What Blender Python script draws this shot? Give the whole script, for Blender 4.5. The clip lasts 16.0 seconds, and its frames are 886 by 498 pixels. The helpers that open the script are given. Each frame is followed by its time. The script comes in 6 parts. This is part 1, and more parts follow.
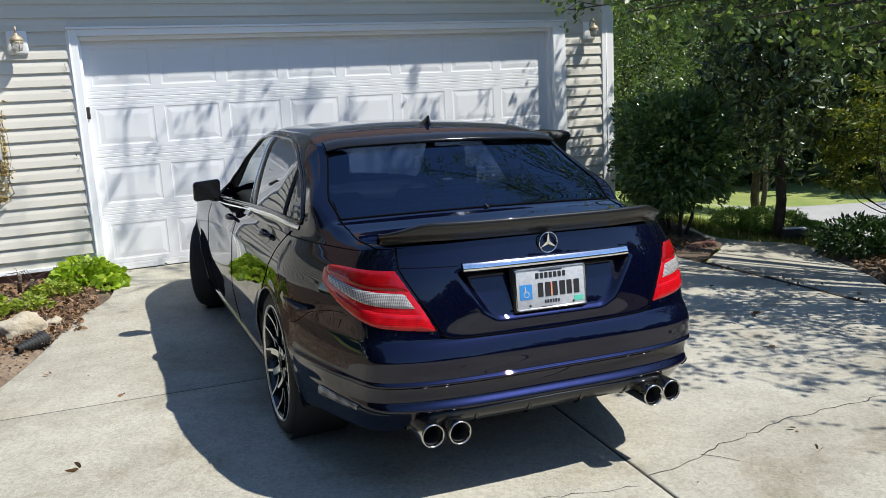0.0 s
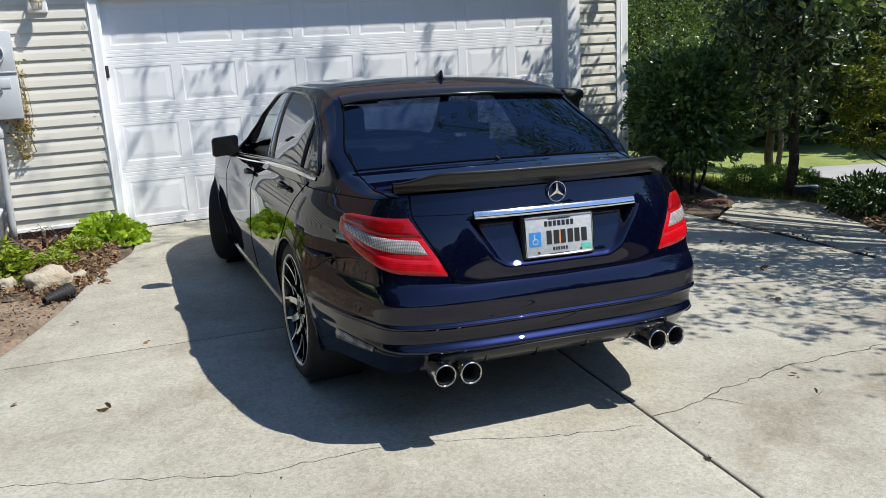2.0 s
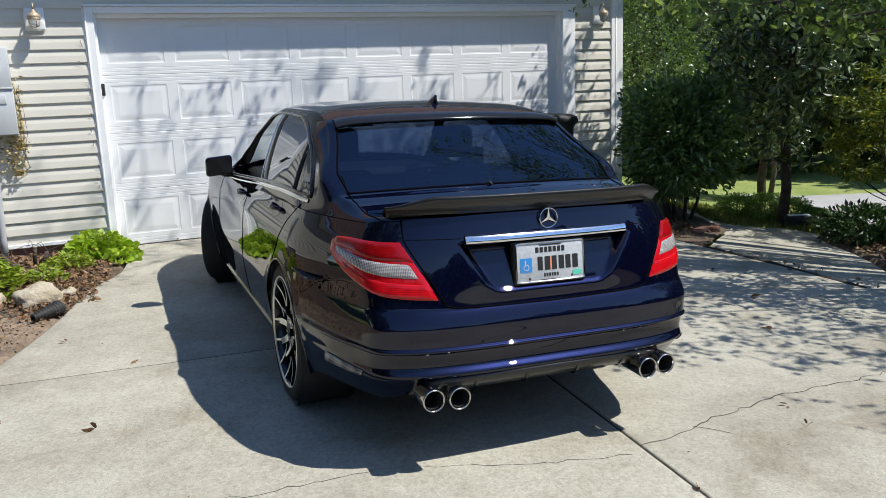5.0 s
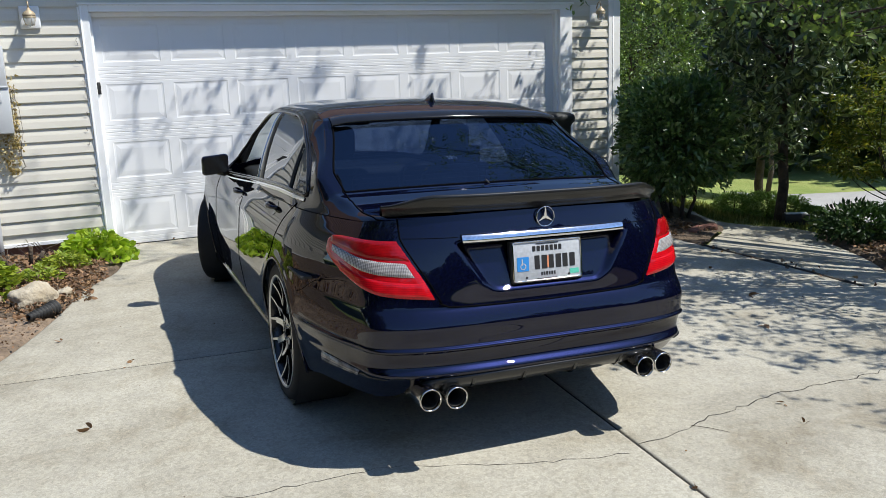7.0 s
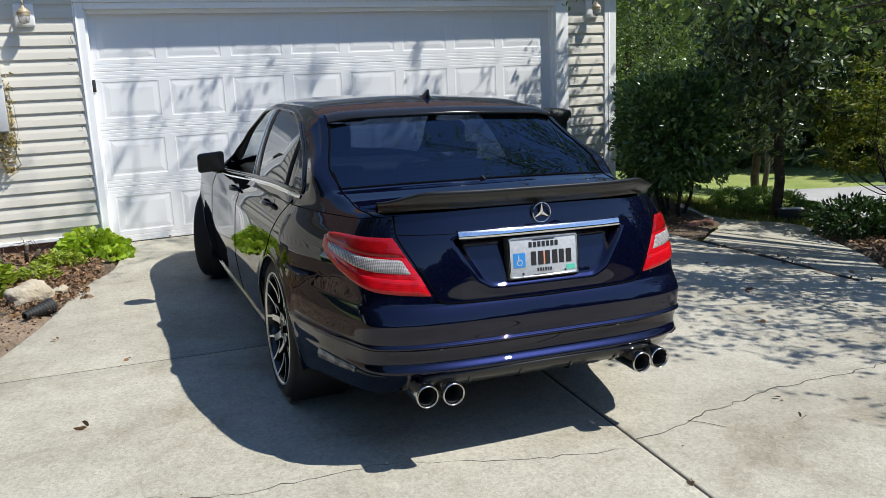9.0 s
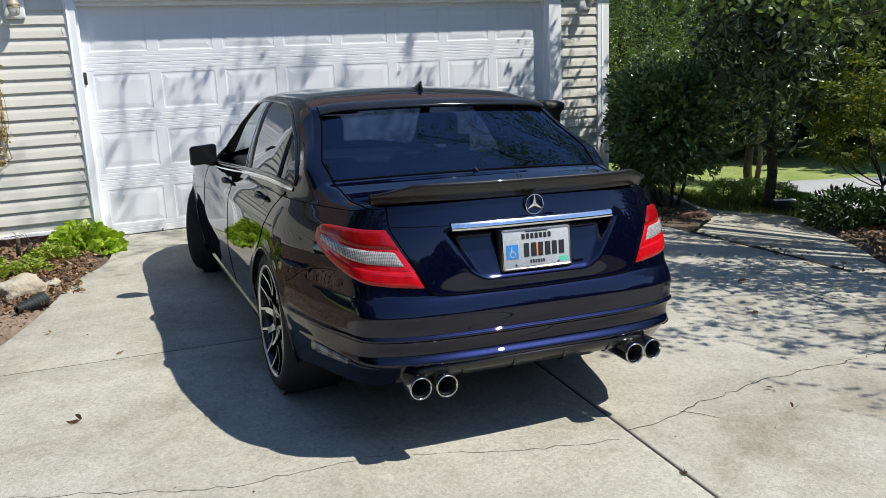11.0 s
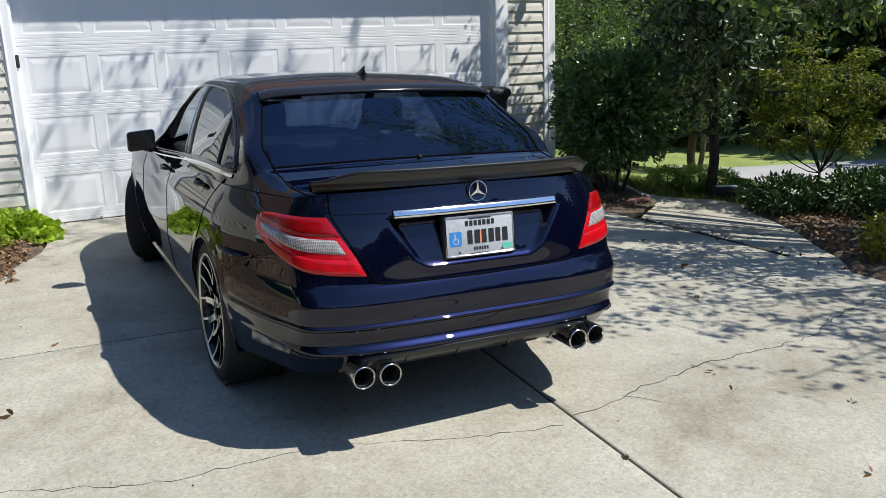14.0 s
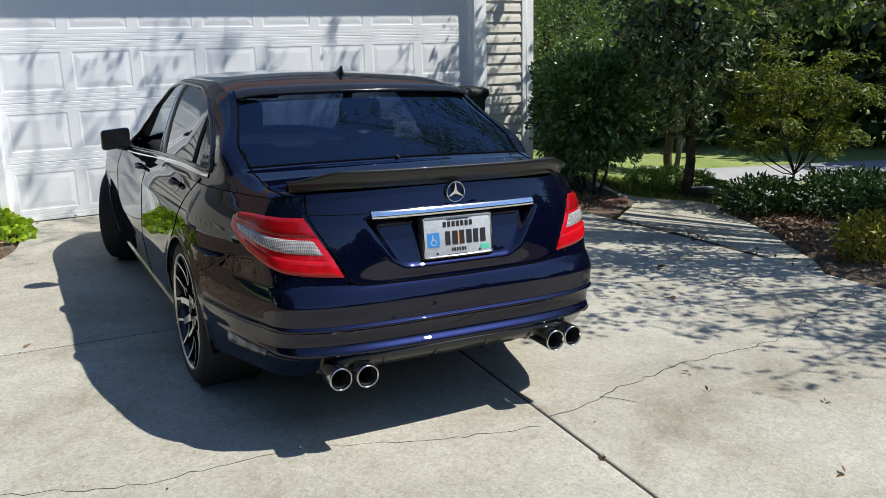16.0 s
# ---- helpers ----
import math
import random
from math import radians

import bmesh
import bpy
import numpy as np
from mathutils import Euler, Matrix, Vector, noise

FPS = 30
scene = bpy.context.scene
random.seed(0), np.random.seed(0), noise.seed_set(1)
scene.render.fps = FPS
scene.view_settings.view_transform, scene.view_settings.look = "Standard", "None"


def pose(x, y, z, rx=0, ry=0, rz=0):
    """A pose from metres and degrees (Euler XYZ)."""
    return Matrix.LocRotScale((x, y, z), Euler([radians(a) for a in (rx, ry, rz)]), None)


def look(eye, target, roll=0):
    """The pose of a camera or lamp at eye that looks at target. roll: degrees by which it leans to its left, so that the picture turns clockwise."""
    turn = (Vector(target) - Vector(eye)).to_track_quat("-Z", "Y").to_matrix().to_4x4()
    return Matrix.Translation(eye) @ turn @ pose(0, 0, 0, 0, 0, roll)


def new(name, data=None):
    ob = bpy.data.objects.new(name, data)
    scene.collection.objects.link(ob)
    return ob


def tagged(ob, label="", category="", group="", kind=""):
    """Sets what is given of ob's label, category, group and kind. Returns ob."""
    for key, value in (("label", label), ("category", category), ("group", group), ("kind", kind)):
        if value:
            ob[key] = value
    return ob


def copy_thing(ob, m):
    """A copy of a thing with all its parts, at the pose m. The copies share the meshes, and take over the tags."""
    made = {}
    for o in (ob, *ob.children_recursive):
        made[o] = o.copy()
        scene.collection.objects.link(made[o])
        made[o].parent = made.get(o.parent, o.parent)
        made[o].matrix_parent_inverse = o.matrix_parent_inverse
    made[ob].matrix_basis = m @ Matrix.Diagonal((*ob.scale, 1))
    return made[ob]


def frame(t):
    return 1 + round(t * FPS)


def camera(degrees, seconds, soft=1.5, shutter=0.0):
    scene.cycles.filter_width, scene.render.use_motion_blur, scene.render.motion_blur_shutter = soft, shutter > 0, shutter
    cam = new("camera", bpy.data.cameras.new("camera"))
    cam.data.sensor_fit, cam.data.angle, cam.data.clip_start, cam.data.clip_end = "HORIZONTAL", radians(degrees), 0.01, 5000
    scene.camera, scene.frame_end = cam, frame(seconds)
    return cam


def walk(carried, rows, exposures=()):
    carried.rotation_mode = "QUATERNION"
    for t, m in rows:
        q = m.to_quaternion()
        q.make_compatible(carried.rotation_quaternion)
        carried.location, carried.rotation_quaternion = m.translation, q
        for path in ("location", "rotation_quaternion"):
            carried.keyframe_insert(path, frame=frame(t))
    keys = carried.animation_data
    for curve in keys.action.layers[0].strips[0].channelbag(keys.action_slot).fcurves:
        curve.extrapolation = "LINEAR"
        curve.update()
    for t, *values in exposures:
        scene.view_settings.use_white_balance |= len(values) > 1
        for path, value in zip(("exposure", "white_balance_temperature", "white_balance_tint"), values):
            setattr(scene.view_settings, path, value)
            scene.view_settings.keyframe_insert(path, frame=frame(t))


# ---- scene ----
cam = camera(56.2, 16.0, soft=0.8)
PATH = [
    (0, (-0.247, -8.275, 1.505), (0.561, -6.484, 1.132), -3.0),
    (0.5, (-0.257, -8.295, 1.482), (0.567, -6.517, 1.08), -2.7),
    (1, (-0.256, -8.346, 1.467), (0.562, -6.579, 1.01), -2.7),
    (1.5, (-0.278, -8.389, 1.465), (0.515, -6.613, 0.997), -2.7),
    (2, (-0.295, -8.396, 1.474), (0.47, -6.605, 1.015), -3.2),
    (2.5, (-0.299, -8.406, 1.481), (0.425, -6.597, 1.031), -3.5),
    (3, (-0.296, -8.406, 1.482), (0.432, -6.596, 1.042), -3.3),
    (3.5, (-0.281, -8.402, 1.481), (0.467, -6.599, 1.046), -3.2),
    (4, (-0.283, -8.4, 1.484), (0.484, -6.601, 1.065), -2.6),
    (6.5, (-0.278, -8.389, 1.479), (0.514, -6.598, 1.074), -2.1),
    (7, (-0.274, -8.387, 1.48), (0.516, -6.596, 1.069), -2.2),
    (7.5, (-0.27, -8.387, 1.478), (0.519, -6.597, 1.063), -2.3),
    (8, (-0.274, -8.386, 1.479), (0.517, -6.596, 1.064), -2.4),
    (8.5, (-0.27, -8.388, 1.483), (0.523, -6.601, 1.065), -2.5),
    (9, (-0.271, -8.386, 1.478), (0.525, -6.599, 1.059), -2.4),
    (11.5, (-0.265, -8.387, 1.475), (0.547, -6.613, 1.034), -2.5),
    (12, (-0.253, -8.387, 1.475), (0.568, -6.618, 1.031), -2.3),
    (12.5, (-0.243, -8.383, 1.471), (0.581, -6.618, 1.017), -2.0),
    (13, (-0.237, -8.381, 1.47), (0.637, -6.642, 1.009), -1.8),
    (13.5, (-0.238, -8.382, 1.474), (0.67, -6.662, 1.006), -1.8),
    (14, (-0.231, -8.373, 1.471), (0.679, -6.656, 0.998), -2.0),
    (14.5, (-0.228, -8.368, 1.479), (0.7, -6.661, 1.005), -1.9),
    (15, (-0.209, -8.369, 1.48), (0.752, -6.681, 1.005), -1.7),
    (15.5, (-0.222, -8.367, 1.48), (0.745, -6.681, 1.008), -1.5),
    (16, (-0.225, -8.365, 1.475), (0.731, -6.674, 0.999), -1.5),
]
EXPOSURES = [(0, 0.40), (1, 0.35), (4, 0.31), (8, 0.34), (16, 0.32)]
walk(cam, [(t, look(e, g, r)) for t, e, g, r in PATH], EXPOSURES)

# ---- world, sun ----
SUN_TRAVEL = Vector((-0.53, 0.42, -1.0)).normalized()
sun_from = -SUN_TRAVEL
world = bpy.data.worlds.new("sky")
scene.world = world
world.use_nodes = True
wn = world.node_tree
sky = wn.nodes.new("ShaderNodeTexSky")
sky.sky_type = "NISHITA"
sky.sun_disc = False
sky.sun_elevation = math.asin(sun_from.z)
sky.sun_rotation = math.atan2(sun_from.x, sun_from.y)
sky.air_density, sky.dust_density, sky.ozone_density = 1.0, 0.15, 5.0
clear = wn.nodes.new("ShaderNodeMix")
clear.data_type, clear.blend_type = "RGBA", "MULTIPLY"
clear.inputs[0].default_value, clear.inputs[7].default_value = 1.0, (0.93, 0.985, 1.06, 1)
wn.links.new(sky.outputs[0], clear.inputs[6])
wn.links.new(clear.outputs[2], wn.nodes["Background"].inputs[0])
wn.nodes["Background"].inputs[1].default_value = 0.135
sun_data = bpy.data.lights.new("sun", "SUN")
sun_data.energy, sun_data.angle, sun_data.color = 5.0, radians(0.55), (1.0, 0.98, 0.925)
sun = new("sun", sun_data)
sun.matrix_world = look((0, 0, 30), Vector((0, 0, 30)) + SUN_TRAVEL)

# ---- materials ----
def material(name, base=(0.5, 0.5, 0.5), rough=0.5, metal=0.0, **more):
    m = bpy.data.materials.new(name)
    m.use_nodes = True
    p = m.node_tree.nodes["Principled BSDF"]
    p.inputs["Base Color"].default_value = (*base, 1)
    p.inputs["Roughness"].default_value = rough
    p.inputs["Metallic"].default_value = metal
    for k, v in more.items():
        p.inputs[k.replace("_", " ")].default_value = v
    return m


def node(m, kind, **inputs):
    n = m.node_tree.nodes.new("ShaderNode" + kind)
    for k, v in inputs.items():
        n.inputs[k.replace("_", " ")].default_value = v
    return n


def link(m, a, b):
    m.node_tree.links.new(a, b)


def coords(m, scale=(1, 1, 1), kind="Object"):
    tc = node(m, "TexCoord")
    mp = node(m, "Mapping")
    mp.inputs["Scale"].default_value = scale
    link(m, tc.outputs[kind], mp.inputs[0])
    return mp.outputs[0]


def ramp(m, fac, stops):
    r = node(m, "ValToRGB")
    e = r.color_ramp.elements
    while len(e) < len(stops):
        e.new(0.5)
    for el, (pos, col) in zip(e, stops):
        el.position, el.color = pos, (*col, 1)
    link(m, fac, r.inputs[0])
    return r.outputs[0]


def mix(m, fac, a, b, mode="MIX"):
    n = m.node_tree.nodes.new("ShaderNodeMix")
    n.data_type, n.blend_type = "RGBA", mode
    for sock, v in ((n.inputs[0], fac), (n.inputs[6], a), (n.inputs[7], b)):
        if isinstance(v, (int, float)):
            sock.default_value = v
        elif isinstance(v, tuple):
            sock.default_value = (*v, 1)
        else:
            link(m, v, sock)
    return n.outputs[2]


def shader(m):
    return m.node_tree.nodes["Principled BSDF"]


def bump(m, height, strength=0.3, distance=0.01):
    b = node(m, "Bump", Strength=strength, Distance=distance)
    link(m, height, b.inputs["Height"])
    link(m, b.outputs[0], shader(m).inputs["Normal"])
    return b


def noisy(name, c1, c2, scale, rough=0.8, detail=6, bump_strength=0.2, bump_dist=0.01, fine=None, kind="Object", mottle=0.35, **more):
    """A surface whose colour wanders between two tones, with a fine relief."""
    m = material(name, c1, rough, **more)
    v = coords(m, kind=kind)
    n1 = node(m, "TexNoise", Scale=scale, Detail=detail)
    n2 = node(m, "TexNoise", Scale=fine or scale * 9, Detail=4)
    link(m, v, n1.inputs[0]), link(m, v, n2.inputs[0])
    c = ramp(m, n1.outputs[0], [(0.3, c1), (0.7, c2)])
    c = mix(m, mottle, c, ramp(m, n2.outputs[0], [(0.3, (0.6, 0.6, 0.6)), (0.7, (1.25, 1.25, 1.25))]), "MULTIPLY")
    link(m, c, shader(m).inputs["Base Color"])
    bump(m, n2.outputs[0], bump_strength, bump_dist)
    return m


def concrete_material():
    m = material("concrete", (0.45, 0.42, 0.36), 0.9)
    v = coords(m)
    big = node(m, "TexNoise", Scale=0.8, Detail=7, Roughness=0.62)
    mid = node(m, "TexNoise", Scale=4.5, Detail=8, Roughness=0.7)
    fine = node(m, "TexNoise", Scale=170, Detail=4, Roughness=0.7)
    for n in (big, mid, fine):
        link(m, v, n.inputs[0])
    spots = node(m, "TexVoronoi", Scale=22)
    link(m, v, spots.inputs[0])
    c = ramp(m, big.outputs[0], [(0.3, (0.282, 0.262, 0.212)), (0.5, (0.355, 0.335, 0.276)), (0.72, (0.415, 0.396, 0.332))])
    c = mix(m, 0.5, c, ramp(m, mid.outputs[0], [(0.32, (0.78, 0.77, 0.75)), (0.6, (1.08, 1.08, 1.08))]), "MULTIPLY")
    c = mix(m, 0.8, c, ramp(m, fine.outputs[0], [(0.3, (0.72, 0.72, 0.71)), (0.7, (1.24, 1.24, 1.24))]), "MULTIPLY")
    c = mix(m, 0.55, c, ramp(m, spots.outputs[0], [(0.03, (0.55, 0.52, 0.48)), (0.09, (1, 1, 1))]), "MULTIPLY")
    stain = node(m, "TexNoise", Scale=1.6, Detail=10, Roughness=0.75, Distortion=0.6)
    link(m, v, stain.inputs[0])
    c = mix(m, 0.6, c, ramp(m, stain.outputs[0], [(0.36, (0.72, 0.66, 0.56)), (0.47, (1.0, 0.99, 0.96)), (0.60, (1.06, 1.06, 1.06))]), "MULTIPLY")
    chips = node(m, "TexVoronoi", Scale=75)
    link(m, v, chips.inputs[0])
    c = mix(m, 0.6, c, ramp(m, chips.outputs["Color"], [(0.1, (0.75, 0.74, 0.72)), (0.5, (1.0, 1.0, 1.0)), (0.95, (1.22, 1.2, 1.17))]), "MULTIPLY")
    link(m, c, shader(m).inputs["Base Color"])
    bump(m, fine.outputs[0], 0.45, 0.005)
    return m


CONCRETE = concrete_material()
DOOR_WHITE = noisy("door_white_paint", (0.79, 0.79, 0.785), (0.76, 0.76, 0.755), 1.3, 0.42, bump_strength=0.0, fine=260, mottle=0.06)
TRIM_WHITE = noisy("trim_white_paint", (0.90, 0.90, 0.89), (0.87, 0.87, 0.86), 2.2, 0.45, bump_strength=0.0, fine=90, mottle=0.06)
SIDING = noisy("beige_vinyl", (0.70, 0.665, 0.575), (0.64, 0.605, 0.52), 0.9, 0.5, bump_strength=0.05, bump_dist=0.002, fine=120, mottle=0.10)
BRICK = noisy("brick_foundation", (0.22, 0.10, 0.07), (0.16, 0.08, 0.06), 7, 0.9, bump_strength=0.5)

# ---- building helpers ----
def mesh_of(name, verts, faces, mats, smooth=True, index=None):
    me = bpy.data.meshes.new(name)
    me.from_pydata([tuple(v) for v in verts], [], faces)
    for m in mats if isinstance(mats, (list, tuple)) else [mats]:
        me.materials.append(m)
    if smooth:
        me.polygons.foreach_set("use_smooth", [True] * len(me.polygons))
    if index is not None:
        me.polygons.foreach_set("material_index", index)
    me.update()
    return me


def outward(data, middle):
    """Turns the faces of a shell so that they look away from its middle line."""
    V = np.array(data[0], float)
    F = []
    for q in data[1]:
        p = V[q]
        n = np.cross(p[1] - p[0], p[2] - p[0]) if len(q) == 3 else np.cross(p[2] - p[0], p[3] - p[1])
        c = p.mean(0)
        F.append(q[::-1] if n @ (c - middle(c)) < 0 else q)
    return data[0], F


def part(name, data, mat, parent, label="", smooth=True):
    """Links a bmesh, or a pair of vertices and faces, as one mesh object under a thing or a part."""
    if isinstance(data, tuple):
        me = mesh_of(name, data[0], data[1], mat, smooth)
    else:
        me = bpy.data.meshes.new(name)
        data.to_mesh(me)
        data.free()
        for m in mat if isinstance(mat, (list, tuple)) else [mat]:
            me.materials.append(m)
        if smooth:
            me.polygons.foreach_set("use_smooth", [True] * len(me.polygons))
    ob = new(name, me)
    ob.parent = parent
    if label:
        ob["label"] = label
    return ob


def empty(name, m=None, label="", category="", group="", kind=""):
    ob = new(name)
    ob.empty_display_size = 0.1
    if m is not None:
        ob.matrix_basis = m
    return tagged(ob, label, category, group, kind)


def grid(P, keep=None, flip=False):
    """Vertices and faces of a sheet of points (n, m, 3); keep: which of its cells to make."""
    n, m = P.shape[:2]
    used, verts, faces = {}, [], []
    flat = P.reshape(-1, 3)

    def at(i):
        if i not in used:
            used[i] = len(verts)
            verts.append(flat[i])
        return used[i]
    for i in range(n - 1):
        for j in range(m - 1):
            if keep is None or keep[i, j]:
                q = [i * m + j, (i + 1) * m + j, (i + 1) * m + j + 1, i * m + j + 1]
                faces.append([at(k) for k in (q[::-1] if flip else q)])
    return verts, faces


def join(*pieces):
    verts, faces = [], []
    for v, f in pieces:
        k = len(verts)
        verts += list(v)
        faces += [[i + k for i in q] for q in f]
    return verts, faces


def tube(points, radius, sides=8, closed=False, flat=1.0):
    """A round bar along points; radius: one number or one per point."""
    P = np.array(points, float)
    n = len(P)
    rad = np.broadcast_to(np.asarray(radius, float), (n,))
    verts, faces = [], []
    ref = None
    for i in range(n):
        a, b = (P[i - 1], P[(i + 1) % n]) if closed else (P[max(i - 1, 0)], P[min(i + 1, n - 1)])
        t = (b - a) / (np.linalg.norm(b - a) + 1e-12)
        if ref is None:
            ref = np.array((0, 0, 1.0)) if abs(t[2]) < 0.9 else np.array((1.0, 0, 0))
        u = np.cross(t, ref)
        u /= np.linalg.norm(u) + 1e-12
        w = np.cross(u, t)
        ref = w
        for k in range(sides):
            g = 2 * math.pi * k / sides
            verts.append(P[i] + rad[i] * (math.cos(g) * u * flat + math.sin(g) * w))
    for i in range(n if closed else n - 1):
        j = (i + 1) % n
        for k in range(sides):
            l = (k + 1) % sides
            faces.append([i * sides + k, i * sides + l, j * sides + l, j * sides + k])
    if not closed:
        faces += [list(range(sides))[::-1], [(n - 1) * sides + k for k in range(sides)]]
    return verts, faces


def lathe(profile, axis="x", sides=40, centre=(0, 0, 0), close=False):
    """A turned form: profile of (along, radius)."""
    verts, faces = [], []
    n = len(profile)
    for a, r in profile:
        for k in range(sides):
            g = 2 * math.pi * k / sides
            c, s = r * math.cos(g), r * math.sin(g)
            p = {"x": (a, c, s), "y": (c, a, s), "z": (c, s, a)}[axis]
            verts.append(np.array(p) + centre)
    for i in range(n if close else n - 1):
        j = (i + 1) % n
        for k in range(sides):
            l = (k + 1) % sides
            faces.append([i * sides + k, j * sides + k, j * sides + l, i * sides + l])
    return verts, faces


def boxed(x0, x1, y0, y1, z0, z1, bevel=0.0):
    """A block with bevelled edges, as a bmesh."""
    bm = bmesh.new()
    bmesh.ops.create_cube(bm, size=1, matrix=Matrix.Translation(((x0 + x1) / 2, (y0 + y1) / 2, (z0 + z1) / 2)) @ Matrix.Diagonal((x1 - x0, y1 - y0, z1 - z0, 1)))
    if bevel:
        bmesh.ops.bevel(bm, geom=list(bm.edges), offset=bevel, segments=2, affect="EDGES", profile=0.5)
    return bm


def extruded(outline, y0, y1, bevel=0.0):
    """A plate: an outline of (x, z) between two depths."""
    n = len(outline)
    verts = [(x, y0, z) for x, z in outline] + [(x, y1, z) for x, z in outline]
    faces = [list(range(n)), list(range(2 * n - 1, n - 1, -1))] + [[i, i + n, (i + 1) % n + n, (i + 1) % n] for i in range(n)]
    return verts, faces


def gz(x, y):
    """Height of the ground: it falls to the right, and further down to the road."""
    k = max(float(soft(0.15, 1.9, -y)), float(soft(5.75, 6.6, x)))
    near = -0.029 * max(-6.0, min(x, 8.0)) * (k if x > 0 else 1) + 0.0021 * max(y, -12.0) * k
    return near - 1.5 * float(soft(0, 9.5, x - 6.5))

# ---- the car's form: x across, y forward from the rear axle, z up from the ground ----
def spline(x, pts):
    """A smooth curve through a few (x, y) pairs, with no overshoot."""
    p = np.array(pts, float)
    px, py = p[:, 0], p[:, 1]
    d = np.diff(py) / np.diff(px)
    t = np.concatenate(([d[0]], np.where(d[:-1] * d[1:] > 0, 2 * d[:-1] * d[1:] / np.where(d[:-1] + d[1:] == 0, 1, d[:-1] + d[1:]), 0), [d[-1]]))
    x = np.clip(np.asarray(x, float), px[0], px[-1])
    i = np.clip(np.searchsorted(px, x, "right") - 1, 0, len(px) - 2)
    h = px[i + 1] - px[i]
    u = (x - px[i]) / h
    return (py[i] * (1 + 2 * u) * (1 - u) ** 2 + t[i] * h * u * (1 - u) ** 2 + py[i + 1] * u * u * (3 - 2 * u) + t[i + 1] * h * u * u * (u - 1))


def soft(a, b, x):
    k = np.clip((np.asarray(x, float) - a) / (b - a), 0, 1)
    return k * k * (3 - 2 * k)


POWER, CORNER_Y = 3.6, -0.15
_th = np.linspace(0, math.pi / 2, 2001)
_arc = np.concatenate(([0], np.cumsum(np.hypot(np.diff(np.sin(_th) ** (2 / POWER)), np.diff(np.cos(_th) ** (2 / POWER))))))
_arc /= _arc[-1]


def power(z):
    """How square the tail's corners are in plan, by height."""
    return spline(z, [(0.14, 3.6), (0.42, 4.2), (0.57, 4.3), (0.68, 3.9), (0.80, 3.5), (0.93, 3.4), (1.03, 3.4)])


HALF_WIDTH = [(0.14, 0.80), (0.20, 0.835), (0.30, 0.862), (0.42, 0.882), (0.52, 0.893), (0.60, 0.890), (0.72, 0.885), (0.79, 0.880), (0.82, 0.872), (0.88, 0.850), (0.93, 0.822), (1.03, 0.76)]
REAR = [(0.14, 0.88), (0.22, 0.912), (0.26, 0.944), (0.30, 0.978), (0.335, 1.008), (0.36, 1.028), (0.388, 1.054), (0.395, 1.066), (0.402, 1.068), (0.432, 1.047), (0.445, 1.046), (0.488, 1.056), (0.494, 1.070), (0.499, 1.0735), (0.504, 1.072), (0.512, 1.062),
        (0.53, 1.062), (0.585, 1.068), (0.60, 1.064), (0.64, 1.044), (0.652, 1.036), (0.66, 1.034), (0.75, 1.030), (0.85, 1.016), (0.92, 1.000), (0.97, 0.984), (1.03, 0.960)]
WHEELS = [(0.0, 0.335), (2.76, 0.335)]


def belt(y):
    return spline(y, [(-1.02, 1.005), (-0.93, 0.985), (-0.75, 0.962), (-0.4, 0.952), (0.0, 0.945), (0.6, 0.930), (1.6, 0.910), (2.4, 0.895), (3.0, 0.84), (3.5, 0.70)])


def drawn_in(ux, uy):
    """Above the bumper the flanks draw in towards the tail before they turn the corner."""
    line, k = 1.010 - 0.245 * np.clip(uy, 0, 1) ** 1.25, 0.05
    h = np.clip(0.5 + 0.5 * (line - ux) / k, 0, 1)
    return line + (ux - line) * h - k * h * (1 - h)


def wall(s, z):
    """The body's upright skin: s runs from the middle of the tail (0) round the corner (1) and forward; its sign is the side."""
    s, z = np.broadcast_arrays(np.asarray(s, float), np.asarray(z, float))
    a = np.abs(s)
    q = np.clip(a, 0, 1)
    th, n = np.interp(q, _arc, _th), power(z)
    ux, uy = np.sin(th) ** (2 / n), np.clip(np.cos(th), 0, 1) ** (2 / n)
    w, r = spline(z, HALF_WIDTH), spline(z, REAR)
    y = np.where(a <= 1, CORNER_Y - (r + CORNER_Y) * uy, CORNER_Y + (a - 1) * 2.0)
    ux = ux + (drawn_in(ux, uy) - ux) * (0.80 + 0.20 * soft(0.35, 0.72, z))
    x = w * ux * (1 - 0.34 * np.clip((y - 2.5) / 1.1, 0, 1) ** 2.3)
    for yw, zw in WHEELS:
        d = np.hypot(y - yw, z - zw)
        x = x + 0.006 * np.exp(-((d - 0.360) / 0.035) ** 2) * np.where(a > 0.7, 1, 0)
    # crease that runs from the wheel arch round to the tail
    ridge = soft(0.514, 0.498, z) * soft(0.36, 0.49, z)
    x = x + 0.011 * ridge * soft(-0.30, -0.42, y) * soft(0.55, 0.75, a)
    # recess round the number plate: it leans in towards its top
    flank = (0.266 + (z - 0.70) * 0.62) - np.abs(x) - 0.030 * soft(0.745, 0.700, z)
    dip = soft(0.0, 0.016, np.minimum(z - 0.700, 0.899 - z)) * soft(0.0, 0.034, flank)
    y = y + (0.010 + 0.052 * np.clip((z - 0.70) / 0.19, 0, 1)) * dip * np.where(a < 0.6, 1, 0)
    return np.stack([x * np.sign(s + 1e-12), y, z], -1)


def wall_y_to_s(y):
    return 1 + (y - CORNER_Y) / 2.0


